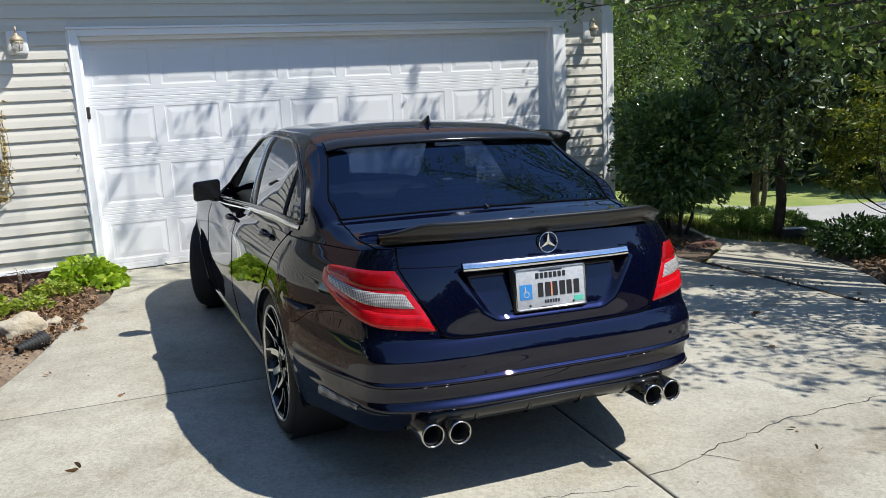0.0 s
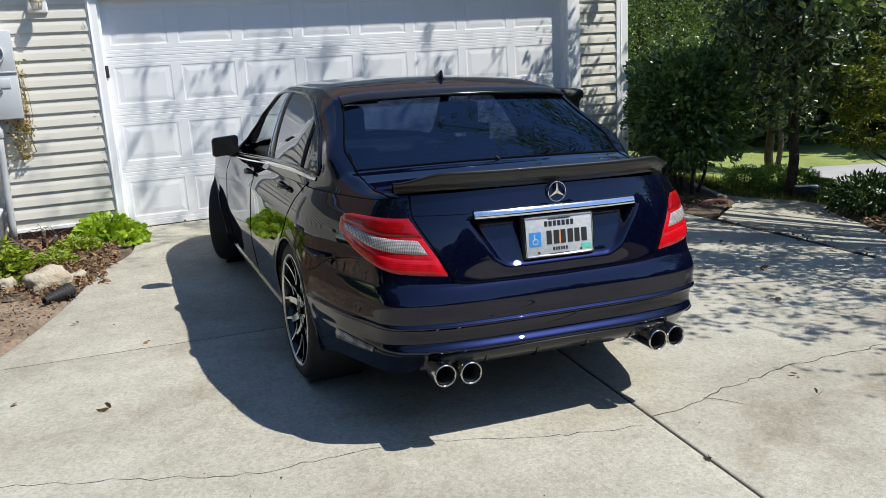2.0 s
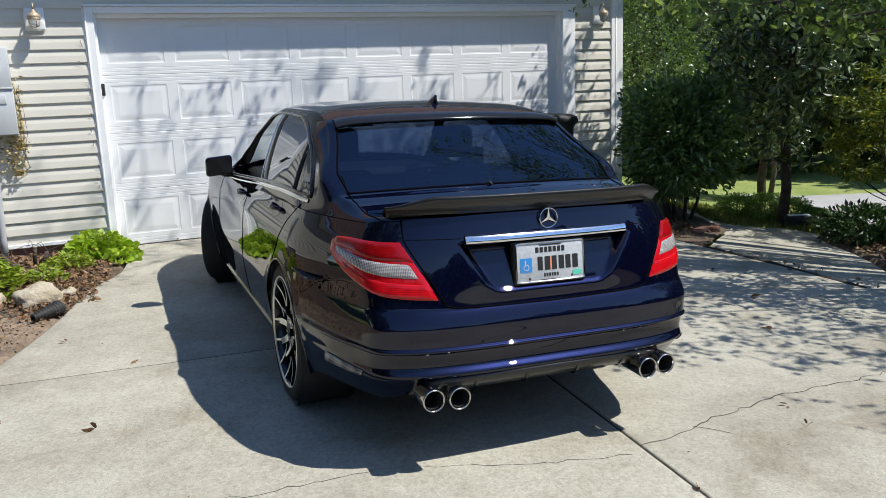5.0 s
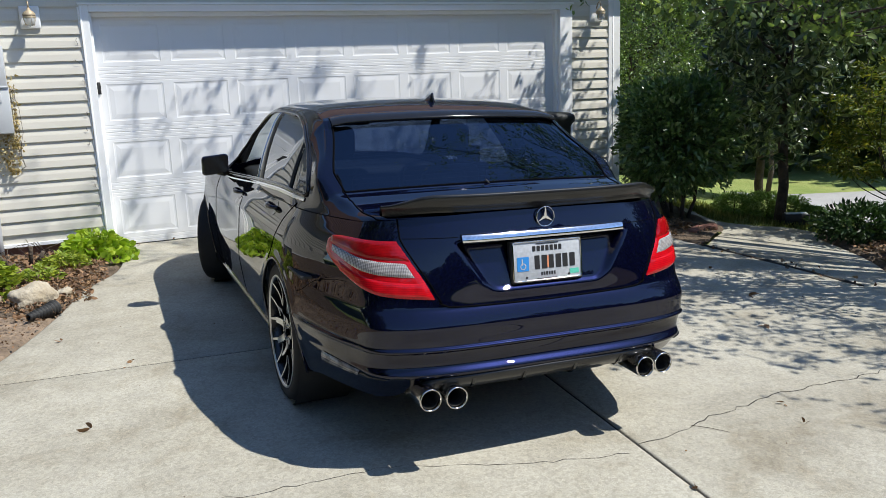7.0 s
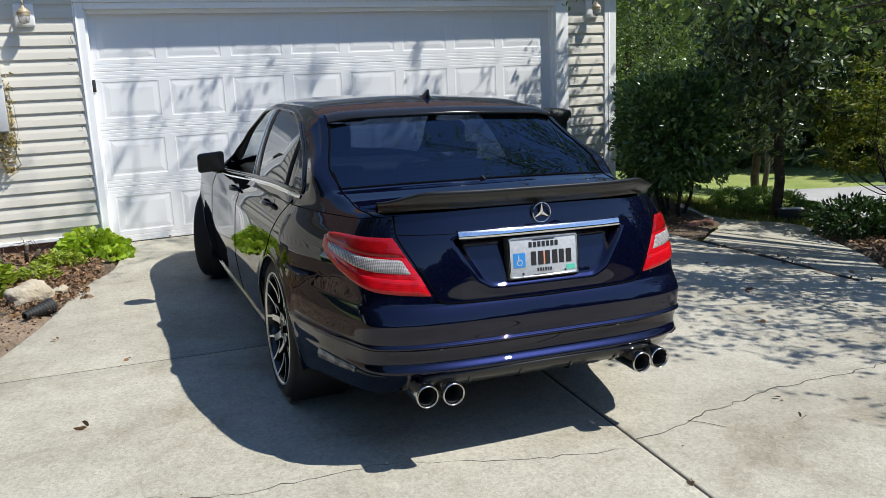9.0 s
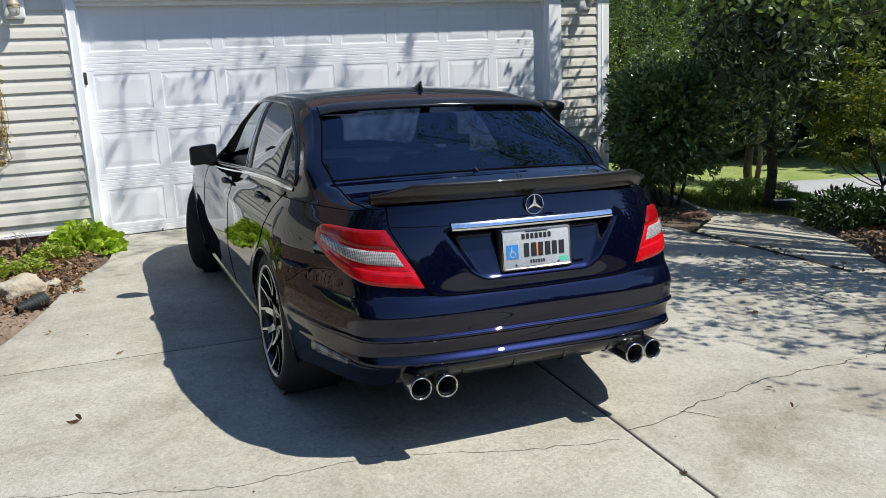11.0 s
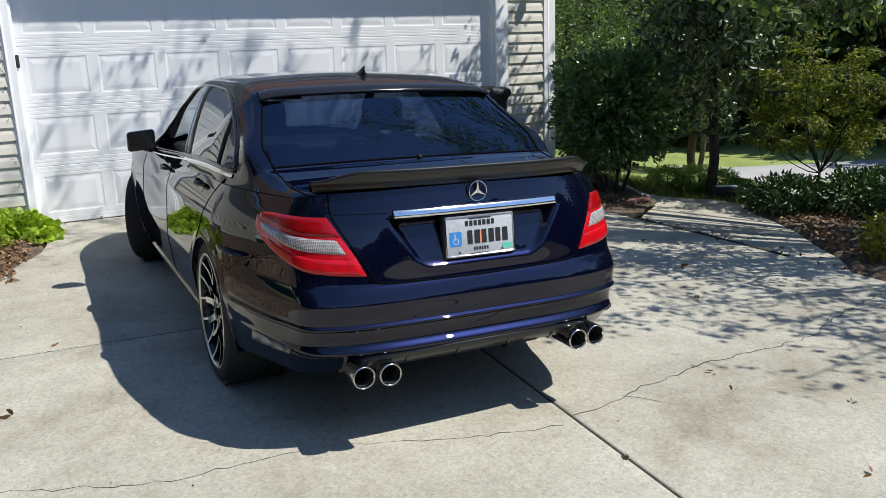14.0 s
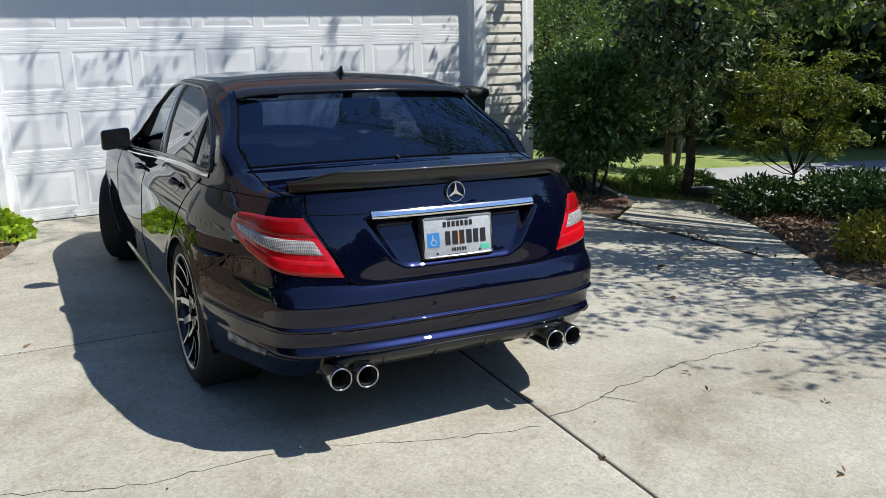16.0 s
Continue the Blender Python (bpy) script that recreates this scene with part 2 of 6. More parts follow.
def side_x(y):
    """Half width at the belt line, at a given y."""
    y = np.asarray(y, float)
    z = belt(y)
    w, r = spline(z, HALF_WIDTH), spline(z, REAR)
    u = np.clip((CORNER_Y - y) / (r + CORNER_Y), 0, 0.9999)
    n = power(z)
    return w * drawn_in((1 - u ** n) ** (1 / n), u) * (1 - 0.34 * np.clip((y - 2.5) / 1.1, 0, 1) ** 2.3)


GLASS_LOW, GLASS_HIGH, SCREEN_HIGH, SCREEN_LOW = -0.47, -0.04, 1.42, 2.30


def upper(f, v):
    """The upper skin: f runs along the car, v from the belt (0) over the roof rail (0.5) to the middle (1)."""
    f, v = np.broadcast_arrays(np.asarray(f, float), np.asarray(v, float))
    zb, xb = belt(f), side_x(f)
    xt = np.minimum(spline(f, [(-1.02, 0.60), (-0.70, 0.700), (-0.47, 0.722), (-0.04, 0.622), (0.5, 0.604), (1.1, 0.600), (1.42, 0.582), (2.30, 0.70), (3.0, 0.66), (3.5, 0.5)]), 0.91 * xb)
    zt = spline(f, [(-1.02, 0.996), (-0.72, 0.990), (-0.62, 1.0030), (-0.54, 1.0215), (-0.470, 1.0380), (-0.448, 1.0546), (-0.405, 1.0872), (-0.320, 1.1500), (-0.233, 1.2096), (-0.147, 1.2660), (-0.074, 1.3114), (-0.040, 1.3320), (0.10, 1.3580), (0.25, 1.3710), (0.5, 1.377), (1.0, 1.376), (1.42, 1.358), (1.85, 1.215), (2.30, 0.965), (3.0, 0.90), (3.5, 0.74)])
    zc = spline(f, [(-1.02, 1.006), (-0.72, 1.001), (-0.62, 1.0145), (-0.54, 1.0345), (-0.470, 1.0520), (-0.448, 1.0693), (-0.405, 1.1031), (-0.320, 1.1679), (-0.233, 1.2289), (-0.147, 1.2860), (-0.074, 1.3315), (-0.040, 1.3520), (0.10, 1.3840), (0.25, 1.4030), (0.5, 1.4120), (1.0, 1.411), (1.42, 1.393), (1.85, 1.255), (2.30, 0.995), (3.0, 0.93), (3.5, 0.76)])
    bow = spline(f, [(-1.02, 0.0), (-0.8, 0.02), (-0.47, 0.035), (-0.04, 0.085), (0.5, 0.0), (1.1, 0.0), (1.42, -0.08), (2.30, -0.16), (3.0, -0.05), (3.5, 0)])
    lo = np.clip(v * 2, 0, 1)
    hi = np.clip(v * 2 - 1, 0, 1)
    x = np.where(v < 0.5, xb + (xt - xb) * lo, xt * (1 - hi))
    z = np.where(v < 0.5, zb + (zt - zb) * lo, zt + (zc - zt) * (1 - (1 - hi) ** 2))
    # towards the tail the shoulder rolls smoothly from the upright skin into the deck
    wx = (spline(zb + 0.004, HALF_WIDTH) - spline(zb - 0.012, HALF_WIDTH)) / 0.016
    chord = np.hypot(xt - xb, zt - zb)
    n0 = np.sqrt(1 + wx * wx)
    e0x, e0z = wx / n0 * chord * 1.15, 1 / n0 * chord * 1.15
    n1 = np.hypot(xt, 2 * (zc - zt))
    pil = soft(-0.44, -0.12, f)
    e1x = (-xt / n1) * (1 - pil) * chord + (xt - xb) * pil
    e1z = (2 * (zc - zt) / n1) * (1 - pil) * chord + (zt - zb) * pil
    u2, u3 = lo * lo, lo * lo * lo
    h0, h1, g0, g1 = 2 * u3 - 3 * u2 + 1, 3 * u2 - 2 * u3, u3 - 2 * u2 + lo, u3 - u2
    roll = soft(-0.10, -0.36, f) * np.where(v < 0.5, 1, 0)
    x = x + (xb * h0 + xt * h1 + e0x * g0 + e1x * g1 - x) * roll
    z = z + (zb * h0 + zt * h1 + e0z * g0 + e1z * g1 - z) * roll
    # convex side, rounded rail
    out = (1 - roll) * np.sin(math.pi * lo) * np.where(v < 0.5, 1, 0)
    x, z = x + 0.016 * out, z + 0.006 * out
    k = np.exp(-((v - 0.5) / 0.06) ** 2) * soft(-0.50, -0.20, f)
    x, z = x - 0.012 * k, z - 0.012 * k
    y = f + bow * np.clip(x / 0.6, 0, 1.2) ** 2
    return np.stack([x, y, z], -1)


def paint_material():
    m = material("blue_black_paint", (0.006, 0.008, 0.055), 0.36, 0.6, Coat_Weight=1.0, Coat_Roughness=0.01, Coat_IOR=1.5)
    v = coords(m)
    flake = node(m, "TexVoronoi", Scale=900)
    link(m, v, flake.inputs[0])
    c = ramp(m, flake.outputs["Color"], [(0.0, (0.0014, 0.0020, 0.0090)), (1.0, (0.0050, 0.0068, 0.030))])
    link(m, c, shader(m).inputs["Base Color"])
    shader(m).inputs["Specular IOR Level"].default_value = 0.0
    shader(m).inputs["Specular Tint"].default_value = (0.02, 0.03, 0.12, 1)
    dust = node(m, "TexNoise", Scale=6, Detail=8, Roughness=0.7)
    link(m, v, dust.inputs[0])
    r = ramp(m, dust.outputs[0], [(0.4, (0.0, 0.0, 0.0)), (0.8, (0.018, 0.018, 0.018))])
    link(m, r, shader(m).inputs["Coat Roughness"])
    return m


def carbon_material():
    m = material("carbon_fibre", (0.015, 0.015, 0.016), 0.45, 0.0, Coat_Weight=0.7, Coat_Roughness=0.02)
    shader(m).inputs["Specular IOR Level"].default_value = 0.15
    v = coords(m, (280, 280, 280))
    ck = node(m, "TexChecker", Scale=1.0)
    link(m, v, ck.inputs[0])
    ck.inputs[1].default_value, ck.inputs[2].default_value = (0.018, 0.018, 0.018, 1), (0.006, 0.006, 0.006, 1)
    link(m, ck.outputs[0], shader(m).inputs["Base Color"])
    return m


def tint_glass(name, tint, gloss_tint=(1, 1, 1), ior=1.5):
    """Thin tinted glass: it lets part of the light straight through and mirrors the rest."""
    m = bpy.data.materials.new(name)
    m.use_nodes = True
    t = m.node_tree
    t.nodes.remove(t.nodes["Principled BSDF"])
    tr, gl, lw, pw, ma, mx = (t.nodes.new("ShaderNode" + k) for k in ("BsdfTransparent", "BsdfGlossy", "LayerWeight", "Math", "Math", "MixShader"))
    tr.inputs[0].default_value = (*tint, 1)
    gl.inputs[0].default_value, gl.inputs["Roughness"].default_value = (*gloss_tint, 1), 0.005
    lw.inputs[0].default_value = 0.5
    pw.operation, ma.operation = "POWER", "MULTIPLY_ADD"
    f0 = ((ior - 1) / (ior + 1)) ** 2 * 1.8
    pw.inputs[1].default_value = 5.0
    ma.inputs[1].default_value, ma.inputs[2].default_value = 1 - f0, f0
    t.links.new(lw.outputs["Facing"], pw.inputs[0])
    t.links.new(pw.outputs[0], ma.inputs[0])
    t.links.new(ma.outputs[0], mx.inputs[0])
    t.links.new(tr.outputs[0], mx.inputs[1])
    t.links.new(gl.outputs[0], mx.inputs[2])
    t.links.new(mx.outputs[0], t.nodes["Material Output"].inputs[0])
    return m


PAINT = paint_material()
CARBON = carbon_material()
# the sky's deep blue is put into the rear glass's gloss colour
GLASS_DARK = tint_glass("dark_tinted_glass", (0.075, 0.105, 0.18), (0.60, 0.76, 1.0), 1.60)
GLASS_SIDE = tint_glass("very_dark_side_glass", (0.025, 0.028, 0.032), (0.95, 0.97, 1.0), 1.62)
GLASS_CLEAR = tint_glass("light_tinted_glass", (0.75, 0.8, 0.78))
CHROME = noisy("chrome", (0.82, 0.82, 0.83), (0.74, 0.74, 0.75), 12, 0.07, bump_strength=0.0, metal=1.0)
STEEL = noisy("polished_steel", (0.62, 0.60, 0.57), (0.52, 0.50, 0.47), 30, 0.16, bump_strength=0.02, metal=1.0)
SOOT = noisy("sooty_metal", (0.02, 0.019, 0.018), (0.01, 0.01, 0.01), 20, 0.85)
BLACK_GLOSS = noisy("black_gloss_plastic", (0.010, 0.010, 0.011), (0.014, 0.014, 0.014), 9, 0.12, bump_strength=0.0)
BLACK_MATT = noisy("black_plastic", (0.014, 0.014, 0.014), (0.022, 0.022, 0.021), 14, 0.65)
RUBBER = noisy("tyre_rubber", (0.012, 0.012, 0.012), (0.020, 0.019, 0.018), 9, 0.8, bump_strength=0.25, bump_dist=0.003)
RIM_BLACK = noisy("rim_black_paint", (0.010, 0.010, 0.011), (0.016, 0.016, 0.016), 20, 0.25, bump_strength=0.0)
RIM_CUT = noisy("machined_alloy", (0.72, 0.72, 0.70), (0.62, 0.62, 0.60), 25, 0.30, bump_strength=0.02, metal=0.8)
CLOTH_DARK = noisy("dark_leather", (0.018, 0.017, 0.017), (0.028, 0.026, 0.025), 12, 0.6)
SEAM = material("gap_and_crease", (0.002, 0.002, 0.002), 0.9)
shader(SEAM).inputs["Specular IOR Level"].default_value = 0.05


def lens_material(name, c, rough, lines, ribs, depth):
    """Moulded lamp plastic: fine level lines, crossed by upright ribs where it has them."""
    m = material(name, c, rough, 0.0, Coat_Weight=0.6, Coat_Roughness=0.03)
    shader(m).inputs["Specular IOR Level"].default_value = 0.15
    v = coords(m)
    w = node(m, "TexWave", Scale=lines, Distortion=0.15)
    w.bands_direction = "Z"
    link(m, v, w.inputs[0])
    blot = node(m, "TexNoise", Scale=38, Detail=3)
    link(m, v, blot.inputs[0])
    col = ramp(m, w.outputs[0], [(0.2, tuple(k * depth for k in c)), (0.7, c)])
    if ribs:
        u = node(m, "TexWave", Scale=ribs, Distortion=0.1)
        u.bands_direction = "X"
        link(m, v, u.inputs[0])
        col = mix(m, 0.8, col, ramp(m, u.outputs[0], [(0.15, (0.45, 0.45, 0.46)), (0.55, (1.1, 1.1, 1.1))]), "MULTIPLY")
    col = mix(m, 0.6, col, ramp(m, blot.outputs[0], [(0.35, (0.66, 0.64, 0.62)), (0.6, (1.1, 1.1, 1.1))]), "MULTIPLY")
    link(m, col, shader(m).inputs["Base Color"])
    bump(m, w.outputs[0], 0.12, 0.001)
    return m


LENS_RED = lens_material("red_lamp_plastic", (0.52, 0.004, 0.010), 0.25, 42, 0, 0.82)
LENS_DEEP = lens_material("deep_red_lamp_plastic", (0.30, 0.003, 0.006), 0.2, 60, 0, 0.85)
LENS_CLEAR = lens_material("ribbed_clear_lens", (0.44, 0.42, 0.41), 0.2, 62, 52, 0.55)
LENS_SMOKED = lens_material("smoked_reflector_plastic", (0.24, 0.23, 0.22), 0.12, 30, 12, 0.6)
PLATE_WHITE = noisy("plate_enamel", (0.46, 0.475, 0.50), (0.41, 0.43, 0.45), 8, 0.35, bump_strength=0.0)
INK = material("black_ink", (0.015, 0.015, 0.016), 0.5)
PLATE_BLUE = material("blue_ink", (0.03, 0.22, 0.55), 0.4)
PLATE_PEACH = material("peach_ink", (0.70, 0.26, 0.13), 0.4)
PLATE_GREEN = material("green_sticker", (0.10, 0.50, 0.36), 0.4)


# ---- the car ----
car = empty("car", pose(1.39969, -4.609, -0.0504, 0.07, 1.667, -1.714), "dark blue sedan with carbon spoiler parked on concrete driveway", "car")


def seam_z(a):
    """Height of the gap above the rear bumper."""
    return spline(a, [(0, 0.648), (0.25, 0.656), (0.285, 0.672), (0.423, 0.688), (0.516, 0.710), (0.59, 0.735), (0.75, 0.70), (0.90, 0.615), (1.0, 0.60)])


def skirt_z(a):
    """Lower edge of the painted skin."""
    return spline(a, [(0, 0.392), (0.26, 0.388), (0.33, 0.368), (0.375, 0.318), (0.405, 0.292), (0.43, 0.288), (0.52, 0.292), (0.75, 0.282), (0.92, 0.225), (1.2, 0.20), (2.4, 0.19), (2.9, 0.20)])


def lamp_in(z):
    """Where the tail lamp's inner edge stands on the skin."""
    return np.interp(z, [0.674, 0.915], [0.278, 0.420])


def arch_gap(y, z):
    return min(math.hypot(y - yw, z - zw) for yw, zw in WHEELS)


ARCH = 0.352
door_back = lambda z: spline(z, [(0.2, 0.46), (0.45, 0.33), (0.60, 0.20), (0.75, 0.07), (0.90, -0.06), (1.0, -0.17)])
door_mid = lambda z: spline(z, [(0.2, 1.06), (0.5, 1.08), (0.9, 1.03)])
door_front = lambda z: spline(z, [(0.2, 2.02), (0.6, 2.06), (0.95, 2.0)])


def panel_of(s, y, z):
    a = abs(s)
    if a <= 1.02 and z < float(seam_z(a)) and y < -0.02:
        return "rear_bumper"
    if a < 0.5 and z >= float(seam_z(a)) and a < float(lamp_in(z)):
        return "trunk_lid"
    side = "left" if s < 0 else "right"
    if y < float(door_back(z)):
        return "quarter_panel " + side
    if y < float(door_mid(z)):
        return "rear_door " + side
    if y < float(door_front(z)):
        return "front_door " + side
    return "front_fender " + side


# upright skin, split into its panels
s_rear = np.linspace(0, 1, 151)
s_side = 1 + np.linspace(0, 3.6, 181)[1:] / 2.0
s_half = np.concatenate((s_rear, s_side))
s_all = np.concatenate((-s_half[::-1], s_half[1:]))
# level rows from the bumper's lower edge up, closest about the creases
bands = ((0.400, 22), (0.520, 40), (0.660, 28), (None, 60))
rows = sum(n for _, n in bands) + 1
a_all = np.abs(s_all)
y_mid = wall(s_all, 0.9)[:, 1]
low, top = skirt_z(a_all), belt(y_mid)
steps, start = [], np.minimum(low, 0.399)
for z_end, n in bands:
    stop = top if z_end is None else np.full(len(low), z_end)
    steps += [start + (stop - start) * i / n for i in range(n)]
    start = stop
Z = np.maximum(np.stack(steps + [top], 1), low[:, None])
SG = np.repeat(s_all[:, None], rows, 1)
# draw the vertices next to a wheel arch onto its circle
Y = wall(SG, Z)[..., 1]
for yw, zw in WHEELS:
    d = np.hypot(Y - yw, Z - zw)
    near = (np.abs(d - ARCH) < 0.011) & (np.abs(SG) > 0.72)
    f = np.where(near, ARCH / np.maximum(d, 1e-6), 1)
    Z = np.where(near, zw + (Z - zw) * f, Z)
    Y = np.where(near, yw + (Y - yw) * f, Y)
    SG = np.where(near & (np.abs(SG) > 1), np.sign(SG) * (1 + (Y - CORNER_Y) / 2.0), SG)
SKIN = wall(SG, Z)
cells = {}
for i in range(len(s_all) - 1):
    for j in range(rows - 1):
        p = SKIN[i:i + 2, j:j + 2].reshape(4, 3).mean(0)
        if arch_gap(p[1], p[2]) < ARCH - 0.002 and abs(s_all[i]) > 0.7:
            continue
        name = panel_of((s_all[i] + s_all[i + 1]) / 2, p[1], p[2])
        cells.setdefault(name, []).append((i, j))
PANEL = {}


def sheet(P, chosen):
    keep = np.zeros((P.shape[0] - 1, P.shape[1] - 1), bool)
    for i, j in chosen:
        keep[i, j] = True
    return grid(P, keep)


# upper skin: roof, pillars, deck
f_rows = np.unique(np.concatenate((np.linspace(-0.952, GLASS_LOW, 30), np.linspace(GLASS_LOW, GLASS_HIGH, 30), np.linspace(GLASS_HIGH, SCREEN_HIGH, 74), np.linspace(SCREEN_HIGH, SCREEN_LOW, 45), np.linspace(SCREEN_LOW, 3.45, 30))))
v_half = np.concatenate((np.linspace(0, 0.44, 34), np.linspace(0.45, 0.55, 13), np.linspace(0.56, 1, 28)))
TOP_L = upper(f_rows[:, None], v_half[None, :]) * np.array((-1, 1, 1))
TOP = np.concatenate((TOP_L, (TOP_L * np.array((-1, 1, 1)))[:, ::-1][:, 1:]), 1)
v_all = np.concatenate((v_half, v_half[::-1][1:]))


def dlo_top(y):
    return spline(y, [(-0.22, 1.03), (-0.14, 1.10), (-0.05, 1.155), (0.07, 1.222), (0.28, 1.296), (0.60, 1.338), (1.0, 1.342), (1.30, 1.325), (1.55, 1.262), (1.75, 1.155), (1.93, 0.99)])


def dlo_low(y):
    return spline(y, [(-0.22, 1.008), (0.08, 1.008), (0.74, 0.985), (1.65, 0.935), (1.95, 0.925)])


def on_side(y, z):
    """The point of the cabin's side (left) at a height; y is met by sliding along the sheet."""
    f = y
    for _ in range(6):
        v = np.linspace(0, 0.56, 80)
        P = upper(f, v)
        vz = np.interp(z, P[:, 2], v)
        q = upper(f, vz)
        f = f + (y - q[1])
    return q


top_cells = {}
for i in range(len(f_rows) - 1):
    fm = (f_rows[i] + f_rows[i + 1]) / 2
    for j in range(len(v_all) - 1):
        v = (v_all[j] + v_all[j + 1]) / 2
        p = TOP[i:i + 2, j:j + 2].reshape(4, 3).mean(0)
        right = "right" if p[0] > 0 else "left"
        if v < 0.5 and -0.2 < p[1] < 1.93 and dlo_low(p[1]) + 0.008 < p[2] < dlo_top(p[1]) - 0.008:
            continue
        if v > 0.525 and GLASS_LOW < fm < GLASS_HIGH:
            name = "rear_window"
        elif v > 0.525 and SCREEN_HIGH < fm < SCREEN_LOW:
            name = "windshield"
        elif fm < GLASS_LOW and abs(p[0]) < 0.655:
            name = "trunk_lid"
        elif fm > SCREEN_LOW:
            name = "hood"
        elif v > 0.46 and GLASS_HIGH < fm < SCREEN_HIGH:
            name = "roof"
        elif p[2] < dlo_low(p[1]) + 0.004 and p[1] > -0.15:
            name = ("rear_door " if p[1] < door_mid(0.9) else "front_door ") + right if p[1] < 2.0 else "front_fender " + right
        else:
            name = "quarter_panel " + right
        top_cells.setdefault(name, []).append((i, j))

LABELS = {"trunk_lid": "glossy dark blue boot lid", "rear_bumper": "dark blue bumper with sharp creases", "roof": "dark roof panel", "rear_window": "dark tinted rear glass"}
for name in sorted(set(cells) | set(top_cells)):
    pieces = []
    if name in cells:
        pieces.append(sheet(SKIN, cells[name]))
    if name in top_cells:
        pieces.append(sheet(TOP, top_cells[name]))
    kind = name.split()[0]
    mat = {"rear_window": GLASS_DARK, "windshield": GLASS_CLEAR}.get(kind, PAINT)
    PANEL[name] = part(kind, outward(join(*pieces), lambda c: np.array((0, min(max(c[1], -0.3), 2.8), 0.55))), mat, car, LABELS.get(kind, ""))

# black rubber edge round the rear glass
edge_f = np.linspace(GLASS_LOW, GLASS_HIGH, 26)
side_l = upper(edge_f, 0.528) * np.array((-1, 1, 1))
foot_v = np.concatenate((np.linspace(0.528, 1, 24), np.linspace(1, 0.528, 24)[1:]))
foot = upper(GLASS_LOW, foot_v) * np.stack((np.where(np.arange(47) < 24, -1, 1), np.ones(47), np.ones(47)), -1)
side_r = (side_l * np.array((-1, 1, 1)))
ring = np.concatenate((side_l[::-1], foot[1:-1], side_r))
part("glass_seal", tube([tuple(p + (0, 0, 0.0005)) for p in ring], 0.0045, 6), SEAM, PANEL["rear_window"], "black rubber seal")

# heating wires behind the rear glass
WIRE = material("heating_wire", (0.10, 0.05, 0.03), 0.6)
for f in np.linspace(-0.43, -0.27, 8):
    half = upper(f, np.linspace(0.57, 1, 14)) - (0, -0.004, 0.006)
    part("heating_wire", tube(np.concatenate((half * np.array((-1, 1, 1)), half[::-1][1:])), 0.0009, 4), WIRE, PANEL["rear_window"])

# nose
nose = np.array([SKIN[0] * (1 - u) + SKIN[-1] * u + np.array((0, 0.16 * math.sin(math.pi * u), 0)) for u in np.linspace(0, 1, 24)])
part("front_bumper", outward(grid(nose), lambda c: np.array((0, 3.0, 0.5))), PAINT, car)

# gaps between panels
def ribbon(points, width=0.005):
    P = np.array(points, float)
    return tube(P, width / 2, 5)


def skin_line(pairs, out=0.0):
    return [wall(s, z) for s, z in pairs]


def seam(pairs, parent, width=0.005):
    part("gap_and_crease", ribbon(skin_line(pairs), width), SEAM, parent)


for sg in (-1, 1):
    zz = np.linspace(0.672, 0.985, 24)
    seam([(sg * (lamp_in(z) if z < 0.915 else 0.420 + (z - 0.915) * 0.30), z) for z in zz], PANEL["trunk_lid"], 0.007)
    aa = np.linspace(0.59, 0.90, 20)
    seam([(sg * a, seam_z(a)) for a in aa], PANEL["rear_bumper"], 0.003)
    side = "left" if sg < 0 else "right"
    zz = np.linspace(0.40, 0.99, 26)
    seam([(sg * float(wall_y_to_s(door_back(z))), z) for z in zz if door_back(z) > -0.14], PANEL["rear_door " + side])
    zz = np.linspace(0.22, 0.94, 20)
    seam([(sg * float(wall_y_to_s(door_mid(z))), z) for z in zz], PANEL["front_door " + side])
    seam([(sg * float(wall_y_to_s(door_front(z))), z) for z in np.linspace(0.22, 0.90, 16)], PANEL["front_fender " + side])
seam([(s, float(seam_z(abs(s)))) for s in np.linspace(-0.285, 0.285, 60)], PANEL["trunk_lid"], 0.008)
# crease beside the chrome bar: its shade is laid on as a thin black line
for sg in (-1, 1):
    seam([(sg * a, 0.915) for a in np.linspace(0.270, 0.415, 14)], PANEL["trunk_lid"], 0.003)
# edge of the boot lid along the deck
for sg in (-1, 1):
    line = []
    for y in np.linspace(-0.95, -0.34, 22):
        x = spline(y, [(-0.95, 0.615), (-0.7, 0.652), (-0.34, 0.655)])
        f = y - 0.035 * (x / 0.6) ** 2 * float(soft(-0.8, -0.47, y))
        v = np.linspace(0, 1, 160)
        P = upper(f, v)
        vv = v[np.argmin(np.abs(P[:, 0] - x))]
        q = upper(f, vv)
        line.append((sg * q[0], q[1], q[2] + 0.0005))
    part("gap_and_crease", tube(line, 0.003, 5), SEAM, PANEL["trunk_lid"])

# wheel arch lips
for sg in (-1, 1):
    for w, (yw, zw) in enumerate(WHEELS):
        pts = []
        for g in np.linspace(-0.30, math.pi + 0.30, 50):
            y, z = yw + ARCH * math.cos(g), zw + ARCH * math.sin(g)
            if z < 0.23:
                continue
            a = float(wall_y_to_s(y)) if y > CORNER_Y else None
            if a is None:
                ss = np.linspace(0.5, 1, 200)
                a = ss[np.argmin(np.abs(wall(ss, z)[:, 1] - y))]
            p = wall(sg * a, z)
            pts.append(p - np.array((sg * 0.004, 0, 0)))
        part("arch_lip", tube(pts, 0.007, 6), PAINT, PANEL[("quarter_panel " if w == 0 else "front_fender ") + ("left" if sg < 0 else "right")])

